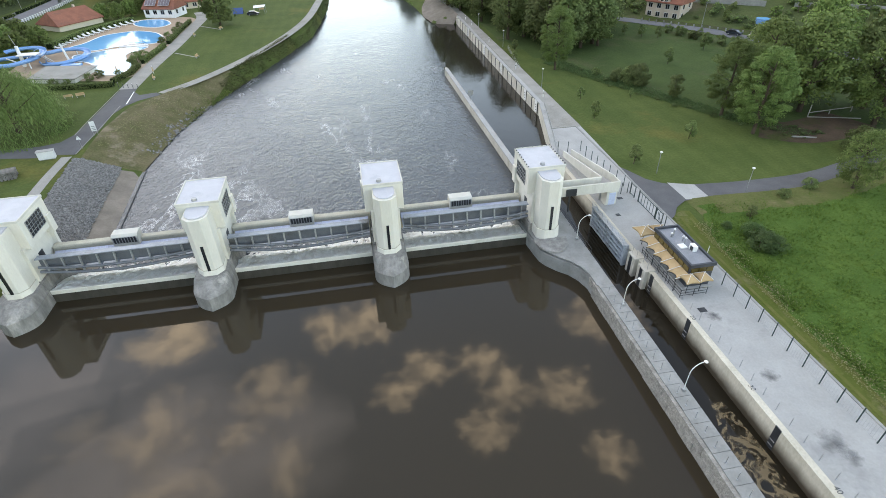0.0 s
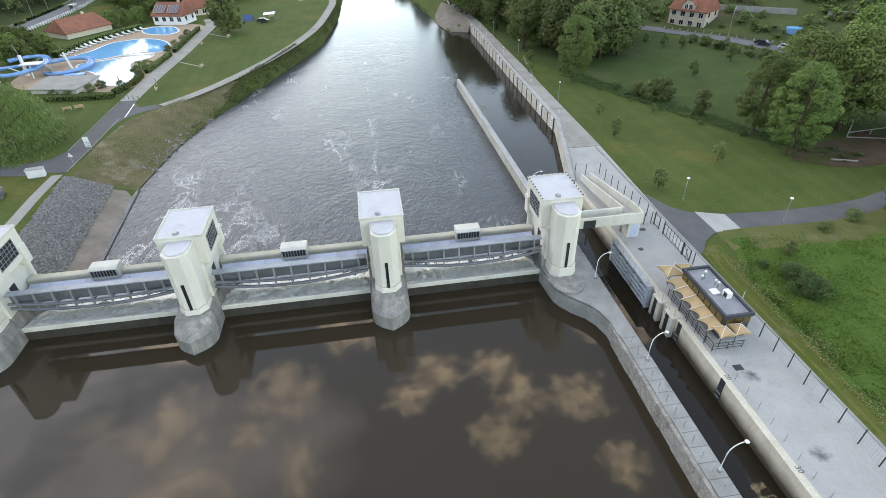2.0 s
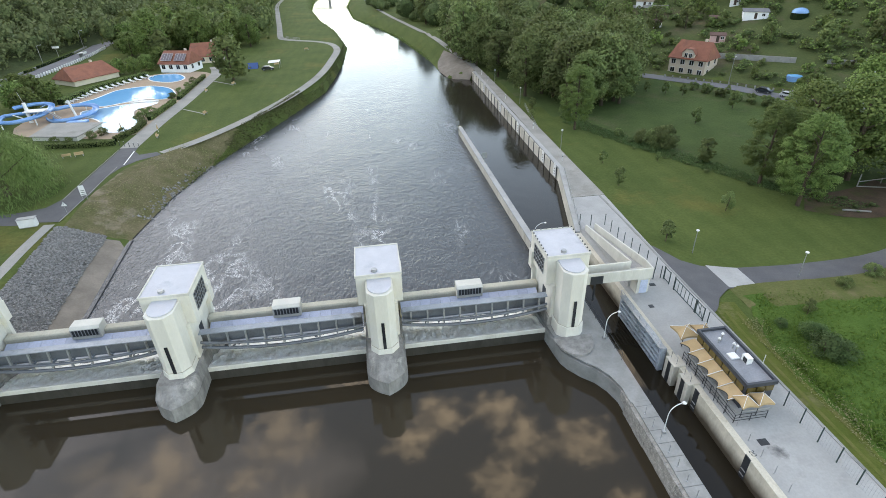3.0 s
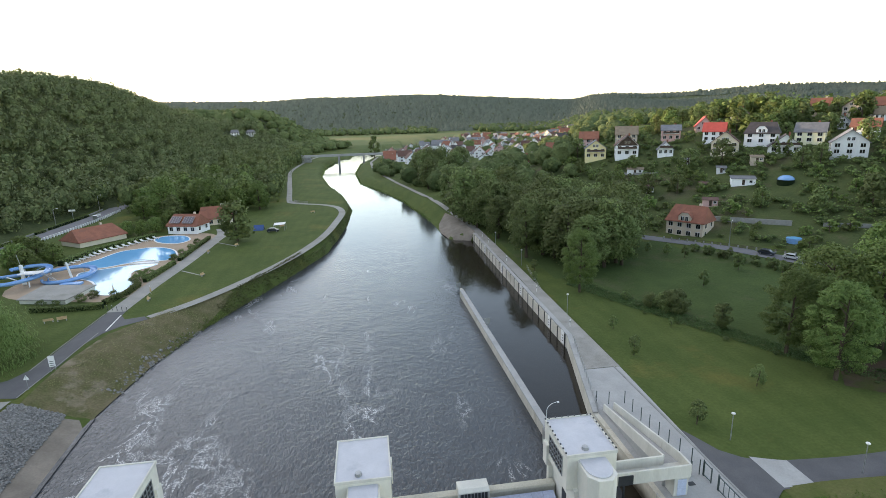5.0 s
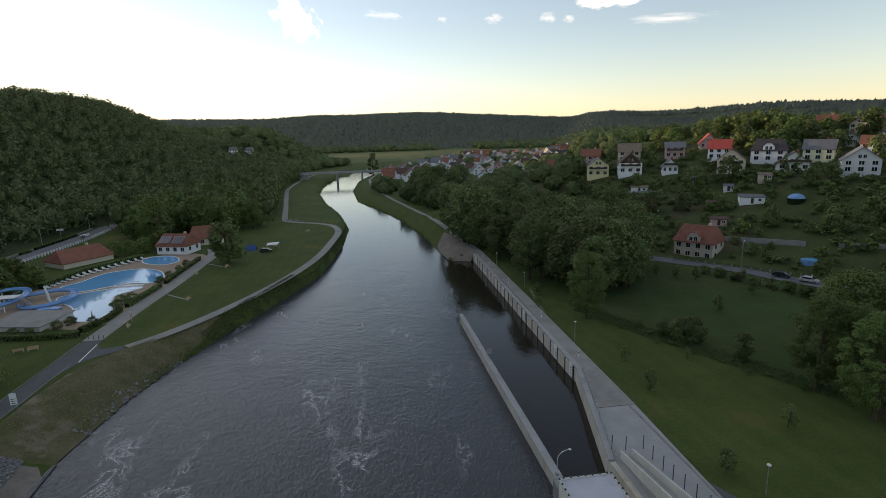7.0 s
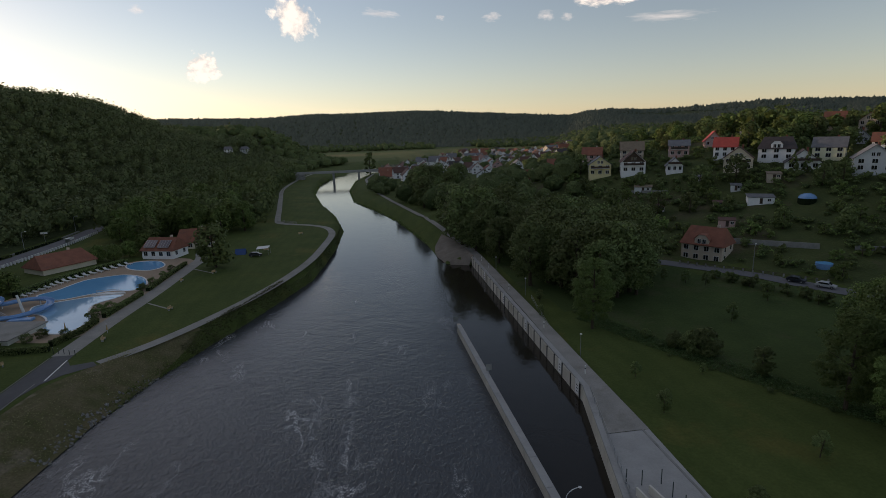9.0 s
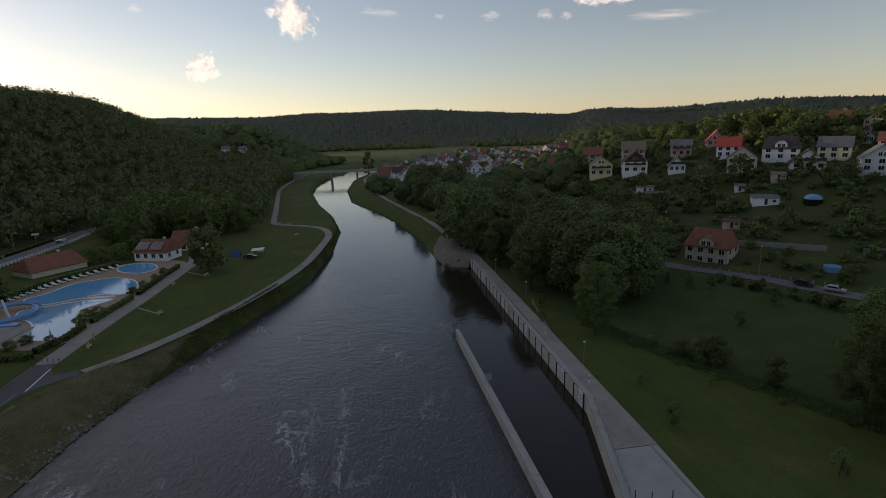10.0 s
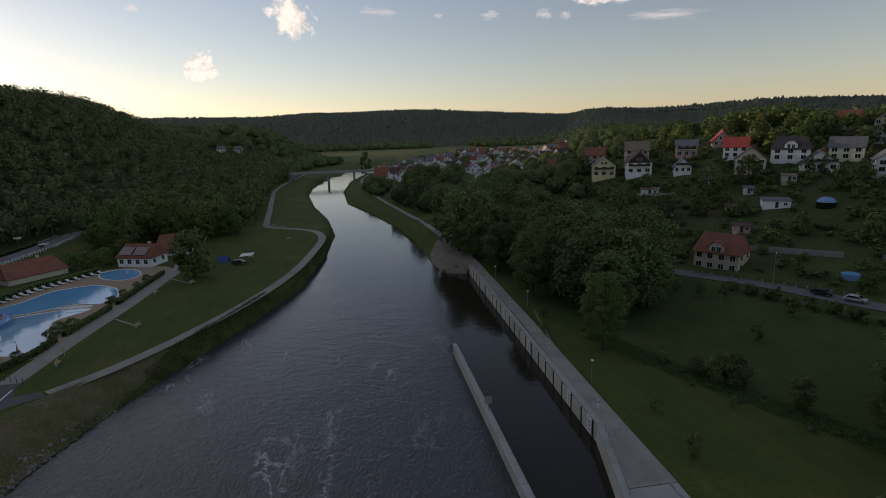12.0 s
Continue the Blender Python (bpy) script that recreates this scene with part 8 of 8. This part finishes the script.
def canopy(name, label, places, skin, leaf, seed, radius=3.6, height=9.5, level=2, leaves=40, size=0.5, core=0.9, flat=0.52, fray=(0.84, 1.05)):
    """Woods far off: one mesh of many uneven crowns, each a leafy mass with loose leaves standing off it."""
    g = np.random.default_rng(seed)
    bm = bmesh.new()
    if level:
        bmesh.ops.create_icosphere(bm, subdivisions=level, radius=1.0)
    else:  # a spruce: a narrow cone
        bmesh.ops.create_cone(bm, segments=5, radius1=1.0, radius2=0.0, depth=2.0)
    ball = np.array([v.co for v in bm.verts])
    tri = np.array([[v.index for v in f.verts] for f in bm.faces if len(f.verts) == 3])
    bm.free()
    shapes, facing = [], []
    for k in range(6):
        bump = np.array([1 + 0.75 * noise.noise(Vector(v) * 2.1 + Vector((k * 9, seed, 0))) for v in ball])
        hull = ball * bump[:, None]
        pick = g.integers(0, len(ball), leaves)
        d = ball[pick] + g.normal(0, 0.25, (leaves, 3))
        d /= np.linalg.norm(d, axis=1)[:, None]
        p = d * bump[pick][:, None] * g.uniform(*fray, leaves)[:, None]
        nrm = d + g.normal(0, 0.35, (leaves, 3))
        u = np.cross(nrm, g.normal(size=(leaves, 3)))
        u /= np.linalg.norm(u, axis=1)[:, None]
        v = np.cross(nrm, u)
        s = size / radius * g.uniform(0.5, 1.3, leaves)[:, None]
        quad = np.stack([p - u * s, p - v * s * 0.7, p + u * s, p + v * s * 0.7], 1).reshape(-1, 3)
        shapes.append(np.concatenate([hull * core, quad]))
        facing.append(np.concatenate([ball, np.repeat(d + nrm * 0.35, 4, 0)]))
    nh, n = len(ball), len(ball) + 4 * leaves
    all_v, all_n = np.empty((len(places) * n, 3)), np.empty((len(places) * n, 3))
    for i, (x, y, k) in enumerate(places):
        q = g.random() * 6.28
        c, s = math.cos(q) * k * radius, math.sin(q) * k * radius
        b = shapes[i % 6]
        o = all_v[i * n:(i + 1) * n]
        h = k * height * g.uniform(0.85, 1.15)
        e, w = facing[i % 6], all_n[i * n:(i + 1) * n]
        w[:, 0], w[:, 1], w[:, 2] = e[:, 0] * math.cos(q) - e[:, 1] * math.sin(q), e[:, 0] * math.sin(q) + e[:, 1] * math.cos(q), e[:, 2] + 0.45
        o[:, 0], o[:, 1], o[:, 2] = b[:, 0] * c - b[:, 1] * s + x, b[:, 0] * s + b[:, 1] * c + y, b[:, 2] * h * flat + land(x, y) + h * (1.02 - flat)
    base = (np.arange(len(places)) * n)[:, None]
    tris = (base[:, :, None] + tri[None]).reshape(-1)
    quads = (base + nh + np.arange(4 * leaves)[None]).reshape(-1)
    nt, nq = len(tris) // 3, len(quads) // 4
    me = bpy.data.meshes.new(name)
    me.vertices.add(len(all_v))
    me.vertices.foreach_set("co", all_v.ravel())
    me.loops.add(len(tris) + len(quads))
    me.loops.foreach_set("vertex_index", np.concatenate([tris, quads]))
    me.polygons.add(nt + nq)
    me.polygons.foreach_set("loop_start", np.concatenate([np.arange(nt) * 3, nt * 3 + np.arange(nq) * 4]))
    me.materials.append(skin)
    me.materials.append(leaf)
    me.polygons.foreach_set("material_index", np.concatenate([np.zeros(nt, int), np.ones(nq, int)]))
    me.update(calc_edges=True)
    me.polygons.foreach_set("use_smooth", np.ones(nt + nq, bool))
    if level:
        soften(me, all_n)
    return tagged(new(name, me), label, "woods", kind="stuff")


def grid_places(x0, x1, y0, y1, step, keep, seed):
    g = random.Random(seed)
    out = []
    y = y0
    while y < y1:
        x = x0
        while x < x1:
            px, py = x + g.uniform(-0.6, 0.6) * step, y + g.uniform(-0.6, 0.6) * step
            if keep(px, py):
                out.append((px, py, g.uniform(0.6, 1.45) * step / 6.0))
            x += step
        y += step
    return out


def open_hill(x, y):
    return noise.noise(Vector((x * 0.006, y * 0.006, 1))) > 0.0


canopy("hill_woods", "dense broadleaf woods on the steep hill", grid_places(-300, -70, 120, 690, 5.6, lambda x, y: along(FOOT_LEFT, y) - (135 if y < 540 else 95) < x < along(FOOT_LEFT, y) - 1 and math.hypot(x, y) > 165 and villa_clear(x, y), 3), SKIN_HILL, LEAF_HILL, 83, 4.6, 9.4, 1, 150, 0.56, 0.50, 0.5, (0.55, 1.12))
canopy("valley_trees", "dense woods between the river meadows and the hill", grid_places(-150, -36, 228, 600, 7.0, lambda x, y: along(FOOT_LEFT, y) - 2 < x < along(PATH_EDGE, y) - 2.2 - 6 * ease((242 - y) / 12) and abs(x - along(VALLEY_ROAD, y)) > 8, 13), SKIN_TOWN, LEAF_DARK, 85, 4.0, 9.0, 1, 110, 0.48, 0.6, 0.5, (0.6, 1.1))
canopy("town_trees", "leafy trees between the houses of the town", grid_places(0, 360, 200, 960, 9.5, lambda x, y: along(RIGHT_BANK, y) + (16 if y < 380 else 24) < x < along(RIGHT_BANK, y) + 110 + 0.45 * (y - 200) and land(x, y) < 27 and slope_s(x, y) < 300 and town_clear(x, y) and clear(x, y, 2) and (y < 300 or noise.noise(Vector((x * 0.03, y * 0.03, 3))) > 0.3), 14), SKIN_TOWN, LEAF_DARK, 86, 2.9, 5.2, 2, 44, 0.44, 0.86)
canopy("valley_woods", "woods along the foot of the far hills", grid_places(-900, 1000, 560, 1400, 12, lambda x, y: villa_clear(x, y) and (x < along(LEFT_BANK, y) - 26 and ((x < along(FOOT_LEFT, y) + 6 and y > 670) or (y < 760 and x < along(LEFT_BANK, y) - 50 and x > along(FOOT_LEFT, y) and open_hill(x, y)) or math.hypot(x, y) > 1270)) or (x > along(RIGHT_BANK, y) + 30 and (math.hypot(x, y) > 1270 or (x > 300 + 0.12 * (y - 560) and math.hypot(x, y) < 960) or (abs(math.hypot(x, y) - 905 - 12 * math.sin(x * 0.02)) < 9 and open_hill(x * 2, y)))), 4), SKIN_TOWN, LEAF_DARK, 87, 3.0, 4.6, 1, 10, 0.7)
canopy("upper_woods", "woods on the hill above the houses", grid_places(120, 600, 60, 560, 7.2, lambda x, y: slope_s(x, y) > 285 and math.hypot(x, y) > 200 and x < 1.1 * y + 200 and land(x, y) > 14 and clear(x, y), 5), SKIN_SUNNY, LEAF, 89, 3.4, 6.0, 1, 36, 0.55, 0.62, 0.52, (0.6, 1.1))
canopy("garden_growth", "dense bushes and fruit trees of the hillside gardens", grid_places(92, 230, 60, 290, 3.6, lambda x, y: 152 < slope_s(x, y) < 300 and clear(x, y, -1.5) and noise.noise(Vector((x * 0.05, y * 0.05, 8))) > -0.06, 15), SKIN_TOWN, LEAF, 92, 3.0, 3.4, 1, 40, 0.42, 0.6, 0.52, (0.6, 1.1))
canopy("garden_bushes", "low bushes round the houses on the slope", [(x, y, 0.36 + 0.42 * (i * 0.37 % 1)) for i, (x, y, k) in enumerate(grid_places(92, 240, 60, 290, 3.2, lambda x, y: 152 < slope_s(x, y) < 310 and not clear(x, y, -1.5) and all(math.hypot(x - a, y - b) > max(0.72 * r, 5.2 if r == 7 else 0) for a, b, r in HOUSES), 16))], SKIN_TOWN, LEAF, 96, 3.0, 3.2, 1, 40, 0.5, 0.72)
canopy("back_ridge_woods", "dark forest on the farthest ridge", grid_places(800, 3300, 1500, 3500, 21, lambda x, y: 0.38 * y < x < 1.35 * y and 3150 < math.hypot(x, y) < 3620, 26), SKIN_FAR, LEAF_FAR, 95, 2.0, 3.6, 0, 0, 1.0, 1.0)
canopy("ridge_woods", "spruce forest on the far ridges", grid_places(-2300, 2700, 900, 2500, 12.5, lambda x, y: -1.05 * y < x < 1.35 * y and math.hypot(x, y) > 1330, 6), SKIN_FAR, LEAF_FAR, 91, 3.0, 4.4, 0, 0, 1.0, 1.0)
DITCH = [(49, 87.5), (56, 70.7), (63, 56.0), (71.5, 40.0), (76.5, 33.0), (81, 28)]
spots = []
for (ax, ay), (bx, by) in zip(DITCH, DITCH[1:]):
    for k in range(11):
        s = (k + 0.5) / 11
        spots.append((ax + (bx - ax) * s + 2.2 * math.sin(k * 2.7) + 0.8, ay + (by - ay) * s + 1.8 * math.cos(k * 3.9), 0.12 + 0.14 * math.sin(k * 1.9 + ax) ** 4))
canopy("ditch_growth", "rough green undergrowth along the ditch", spots, SKIN_TOWN, LEAF_DEEP, 94, 4.0, 3.4, 2, 150, 0.3, 0.5)
# footbridge where the riverside path crosses a brook
fb = thing("footbridge", "small footbridge with pale timber rails on the riverside path", "bridge")
part("deck", Form().prism([(-37.9, 236.2), (-36.2, 232.0), (-29.0, 226.0), (-28.0, 228.6), (-34.2, 233.4), (-35.6, 237.0)], 1.2, 1.575), PATHWAY, fb)
for line in ([(-37.8, 235.8), (-36.1, 232.2), (-29.2, 226.3)], [(-35.4, 236.6), (-34.0, 233.4), (-28.2, 228.4)]):
    for (ax, ay), (bx, by) in zip(line, line[1:]):
        part("rail", Form().tube((ax, ay, 2.5), (bx, by, 2.5), 0.07, n=6), PATHWAY, fb)
        part("rail", Form().tube((ax, ay, 2.05), (bx, by, 2.05), 0.05, n=6), PATHWAY, fb)
        for k in range(3):
            x, y = ax + (bx - ax) * k / 2, ay + (by - ay) * k / 2
            part("post", Form().tube((x, y, 1.3), (x, y, 2.6), 0.07, n=6), PATHWAY, fb)
# reeds and brambles on the banks
def bank_growth(name, label, table, off, y0, y1, n, size, material, seed, z=None):
    g = np.random.default_rng(seed)
    f = []
    for i in range(n):
        y = g.uniform(y0, y1)
        x = along(table, y) + off[0] + (off[1] - off[0]) * g.random()
        f.append((x, y, land(x, y)))
    p = np.array(f)
    hh = np.abs(g.normal(0, 0.3, n)) * (0.3 + 0.9 * np.sin(p[:, 1] * 0.23 + np.sin(p[:, 1] * 0.071) * 3) ** 2)
    p[:, 2] += hh
    nrm = g.normal(size=(n, 3)) * 0.6 + np.array([0, 0, 0.8])
    nrm /= np.linalg.norm(nrm, axis=1)[:, None]
    u = np.cross(nrm, g.normal(size=(n, 3)))
    u /= np.linalg.norm(u, axis=1)[:, None]
    v = np.cross(nrm, u)
    s = size * (0.5 + g.random(n))[:, None]
    quad = np.stack([p - u * s, p - v * s * 0.7, p + u * s, p + v * s * 0.7], 1).reshape(-1, 3)
    me = bpy.data.meshes.new(name)
    me.from_pydata(quad.tolist(), [], np.arange(n * 4).reshape(-1, 4).tolist())
    me.materials.append(material)
    return tagged(new(name, me), label, "undergrowth", kind="stuff")


bank_growth("bank_brambles", "green brambles along the water's edge", LEFT_BANK, (-3.0, 0.1), 88, 128, 6500, 0.14, BRAMBLE, 101)
bank_growth("bank_brambles", "green brambles between the path and the water", LEFT_BANK, (-1.4, 0.2), 128, 240, 9500, 0.14, BRAMBLE, 102)
bank_growth("bank_weeds", "low green weeds along the water", LEFT_BANK, (-1.8, 0.2), 66, 92, 1500, 0.15, LEAF, 103)
bank_growth("bank_tufts", "dry grass tufts on the worn bank", LEFT_BANK, (-10, -0.8), 50, 84, 4500, 0.08, STRAW, 109)
bank_growth("verge_grass", "dry trampled grass beside the deck kerb", [(-44, 41.2), (9, 42)], (0.6, 3.4), -44, 4, 6000, 0.075, STRAW, 119)
bank_growth("ditch_weeds", "tall weeds and rough grass along the ditch", [(y, x) for x, y in reversed(DITCH)], (-1.2, 4.2), 28, 86, 13000, 0.12, LEAF_DEEP, 117)
bank_growth("bank_grass", "rough grass at the water's edge", LEFT_BANK, (-0.9, 0.2), 236, 540, 4000, 0.25, LEAF, 105)
bank_growth("bank_grass", "rough grass at the water's edge", RIGHT_BANK, (-0.2, 0.9), 185, 540, 4000, 0.25, LEAF, 107)


def tufts():
    """Tall grass of the meadow: small upright blades in clumps."""
    g = np.random.default_rng(113)
    n = 34000
    x = 43.5 + 45 * g.random(n) ** 1.7
    y = -45 + 54 * g.random(n)
    clump = np.array([noise.noise(Vector((a * 0.35, b * 0.35, 7))) for a, b in zip(x, y)])
    keep = (clump > -0.6) & (x > 43.6 + 4.5 * np.clip((y - 0) / 9, 0, 1))
    x, y, clump = x[keep], y[keep], clump[keep]
    n = len(x)
    z = np.array([land(a, b) for a, b in zip(x, y)]) + 0.15
    h = (0.14 + 0.16 * np.clip(clump + 0.25, 0, 1)) * (0.6 + 0.8 * g.random(n))
    a = g.random(n) * 6.28
    w = 0.05 + 0.08 * g.random(n)
    dx, dy = np.cos(a) * w, np.sin(a) * w
    lx, ly = g.normal(0, 0.14, n), g.normal(0, 0.14, n)
    quad = np.stack([np.stack([x - dx, y - dy, z], 1), np.stack([x + dx, y + dy, z], 1), np.stack([x + lx + dx * 0.5, y + ly + dy * 0.5, z + h], 1), np.stack([x + lx - dx * 0.5, y + ly - dy * 0.5, z + h], 1)], 1).reshape(-1, 3)
    me = bpy.data.meshes.new("meadow_grass")
    me.from_pydata(quad.tolist(), [], np.arange(n * 4).reshape(-1, 4).tolist())
    me.materials.append(TUFT)
    return tagged(new("meadow_grass", me), "tall lush green grass of the meadow", "grass", kind="stuff")


TUFT = leafage("meadow_blades", (0.072, 0.136, 0.018), (0.128, 0.190, 0.034))
tufts()

# ---- clouds ----
def puff_material(name, pale, shade, scale, edge):
    """A cloud that frays towards its edge; each takes its own shape."""
    m, nodes, links, out = principled(name)
    co, info, shift = nodes.new("ShaderNodeTexCoord"), nodes.new("ShaderNodeObjectInfo"), nodes.new("ShaderNodeVectorMath")
    shift.operation = "MULTIPLY_ADD"
    shift.inputs[0].default_value = (1, 1, 1)
    far = nodes.new("ShaderNodeMath")
    far.operation = "MULTIPLY"
    links.new(info.outputs["Random"], far.inputs[0])
    far.inputs[1].default_value = 60.0
    links.new(far.outputs[0], shift.inputs[1])
    links.new(co.outputs["Object"], shift.inputs[2])
    n = nodes.new("ShaderNodeTexNoise")
    n.inputs["Scale"].default_value, n.inputs["Detail"].default_value, n.inputs["Roughness"].default_value = scale, 7.0, 0.58
    links.new(shift.outputs[0], n.inputs["Vector"])
    d, s = nodes.new("ShaderNodeVectorMath"), nodes.new("ShaderNodeMath")
    d.operation, s.operation = "LENGTH", "MULTIPLY_ADD"
    links.new(co.outputs["Object"], d.inputs[0])
    links.new(d.outputs["Value"], s.inputs[0])
    s.inputs[1].default_value = -0.5
    links.new(n.outputs[0], s.inputs[2])
    r = nodes.new("ShaderNodeMapRange")
    r.inputs[1].default_value, r.inputs[2].default_value, r.inputs[4].default_value = edge
    links.new(s.outputs[0], r.inputs[0])
    lit = nodes.new("ShaderNodeMapRange")
    lit.inputs[1].default_value, lit.inputs[2].default_value = 0.38, 0.6
    links.new(n.outputs[0], lit.inputs[0])
    tone = nodes.new("ShaderNodeMix")
    tone.data_type = "RGBA"
    links.new(lit.outputs[0], tone.inputs[0])
    tone.inputs[6].default_value, tone.inputs[7].default_value = (*shade, 1), (*pale, 1)
    glow, clear_air, mix = nodes.new("ShaderNodeEmission"), nodes.new("ShaderNodeBsdfTransparent"), nodes.new("ShaderNodeMixShader")
    links.new(tone.outputs[2], glow.inputs[0])
    links.new(r.outputs[0], mix.inputs[0])
    links.new(clear_air.outputs[0], mix.inputs[1])
    links.new(glow.outputs[0], mix.inputs[2])
    links.new(mix.outputs[0], nodes["Material Output"].inputs[0])
    return m


PUFF = puff_material("distant_cloud", (1.02, 0.93, 0.72), (0.54, 0.50, 0.43), 1.9, (0.13, 0.29, 0.95))
WISP = puff_material("thin_cloud", (0.86, 0.78, 0.64), (0.66, 0.60, 0.50), 1.3, (0.10, 0.55, 0.55))
HIGH_PUFF = puff_material("evening_cloud", (1.40, 1.14, 0.74), (0.72, 0.60, 0.43), 2.4, (0.09, 0.44, 0.78))
# glowing veil added out of view to brighten the water's reflection
GLOW_VEIL = puff_material("brightening_veil", (0.98, 0.93, 0.88), (0.72, 0.69, 0.67), 0.9, (0.0, 0.5, 0.58))
SQUARE = [(-1, -1), (1, -1), (1, 1), (-1, 1)]


def cloud(turn, rise, w, h, lean=0.0):
    """A far cloud of the sky's backdrop: degrees from north and above the horizon, half sizes in metres."""
    ob = solo("backdrop_cloud", Form().add([(x, 0, z) for x, z in SQUARE], [(0, 1, 2, 3)]), PUFF if h > 100 else WISP, "small puffy evening cloud far off", "cloud", "small clouds", "structure")
    a, r = radians(turn), 4150
    ob.matrix_basis = pose(6 + r * math.sin(a), -15 + r * math.cos(a), 41 + r * math.tan(radians(rise)), 0, lean, -turn) @ Matrix.Diagonal((w, 1, h, 1))


for turn, rise, w, h, lean in ((-15.0, 6.7, 165, 125, -15), (-6.1, 11.3, 190, 215, -25), (24.5, 12.3, 300, 105, 0), (2.4, 11.7, 170, 40, 8), (13.8, 11.15, 85, 40, 0), (19.1, 11.0, 75, 50, 0), (21.2, 10.7, 60, 40, 0), (30.5, 10.0, 330, 45, 3), (-19.8, 11.4, 60, 32, 0), (8.5, 11.3, 45, 26, 0)):
    cloud(turn, rise, w, h, lean)


def high_cloud(x, y, w, h, turn, material=None):
    """A glowing card overhead: a cloud mirrored in the still water, or an added brightening veil."""
    ob = solo("backdrop_high_cloud", Form().add([(px, py, 0) for px, py in SQUARE], [(0, 1, 2, 3)]), material or HIGH_PUFF, "warm broken evening cloud or added brightening veil overhead", "cloud", "high clouds", "structure")
    ob.matrix_basis = pose(x, y, 1400, 0, 0, turn) @ Matrix.Diagonal((w, h, 1, 1))


for x, y, w, h, turn in ((-769, 1583, 250, 210, 0), (-396, 1244, 170, 190, 20), (-743, 1135, 170, 250, 10), (-660, 930, 190, 130, 0), (-320, 925, 90, 190, 0), (-179, 1532, 170, 190, 15), (-22, 1535, 160, 190, 0), (141, 1245, 150, 120, 0), (338, 1235, 120, 110, 30), (403, 1091, 130, 130, 0), (602, 1053, 140, 120, 0), (298, 949, 110, 110, 40), (650, 801, 90, 110, 0), (-976, 1168, 150, 120, 0), (30, 1162, 110, 100, 0), (-506, 1080, 90, 80, 0), (-1250, 900, 260, 200, 0), (900, 1400, 260, 180, 0), (250, 520, 200, 160, 0), (-500, 420, 220, 180, 0), (-60, -400, 260, 220, 0), (700, 0, 300, 240, 0), (-900, -200, 260, 260, 0)):
    high_cloud(x, y, w, h, turn)
# wide unseen veils, added to lighten the left of both waters
for x, y, w, h in ((-1100, 1250, 620, 520), (-620, 950, 520, 420), (-1500, 700, 700, 600), (-1350, 2150, 900, 700), (-1500, 3700, 1400, 1050)):
    high_cloud(x, y, w, h, 12, GLOW_VEIL)
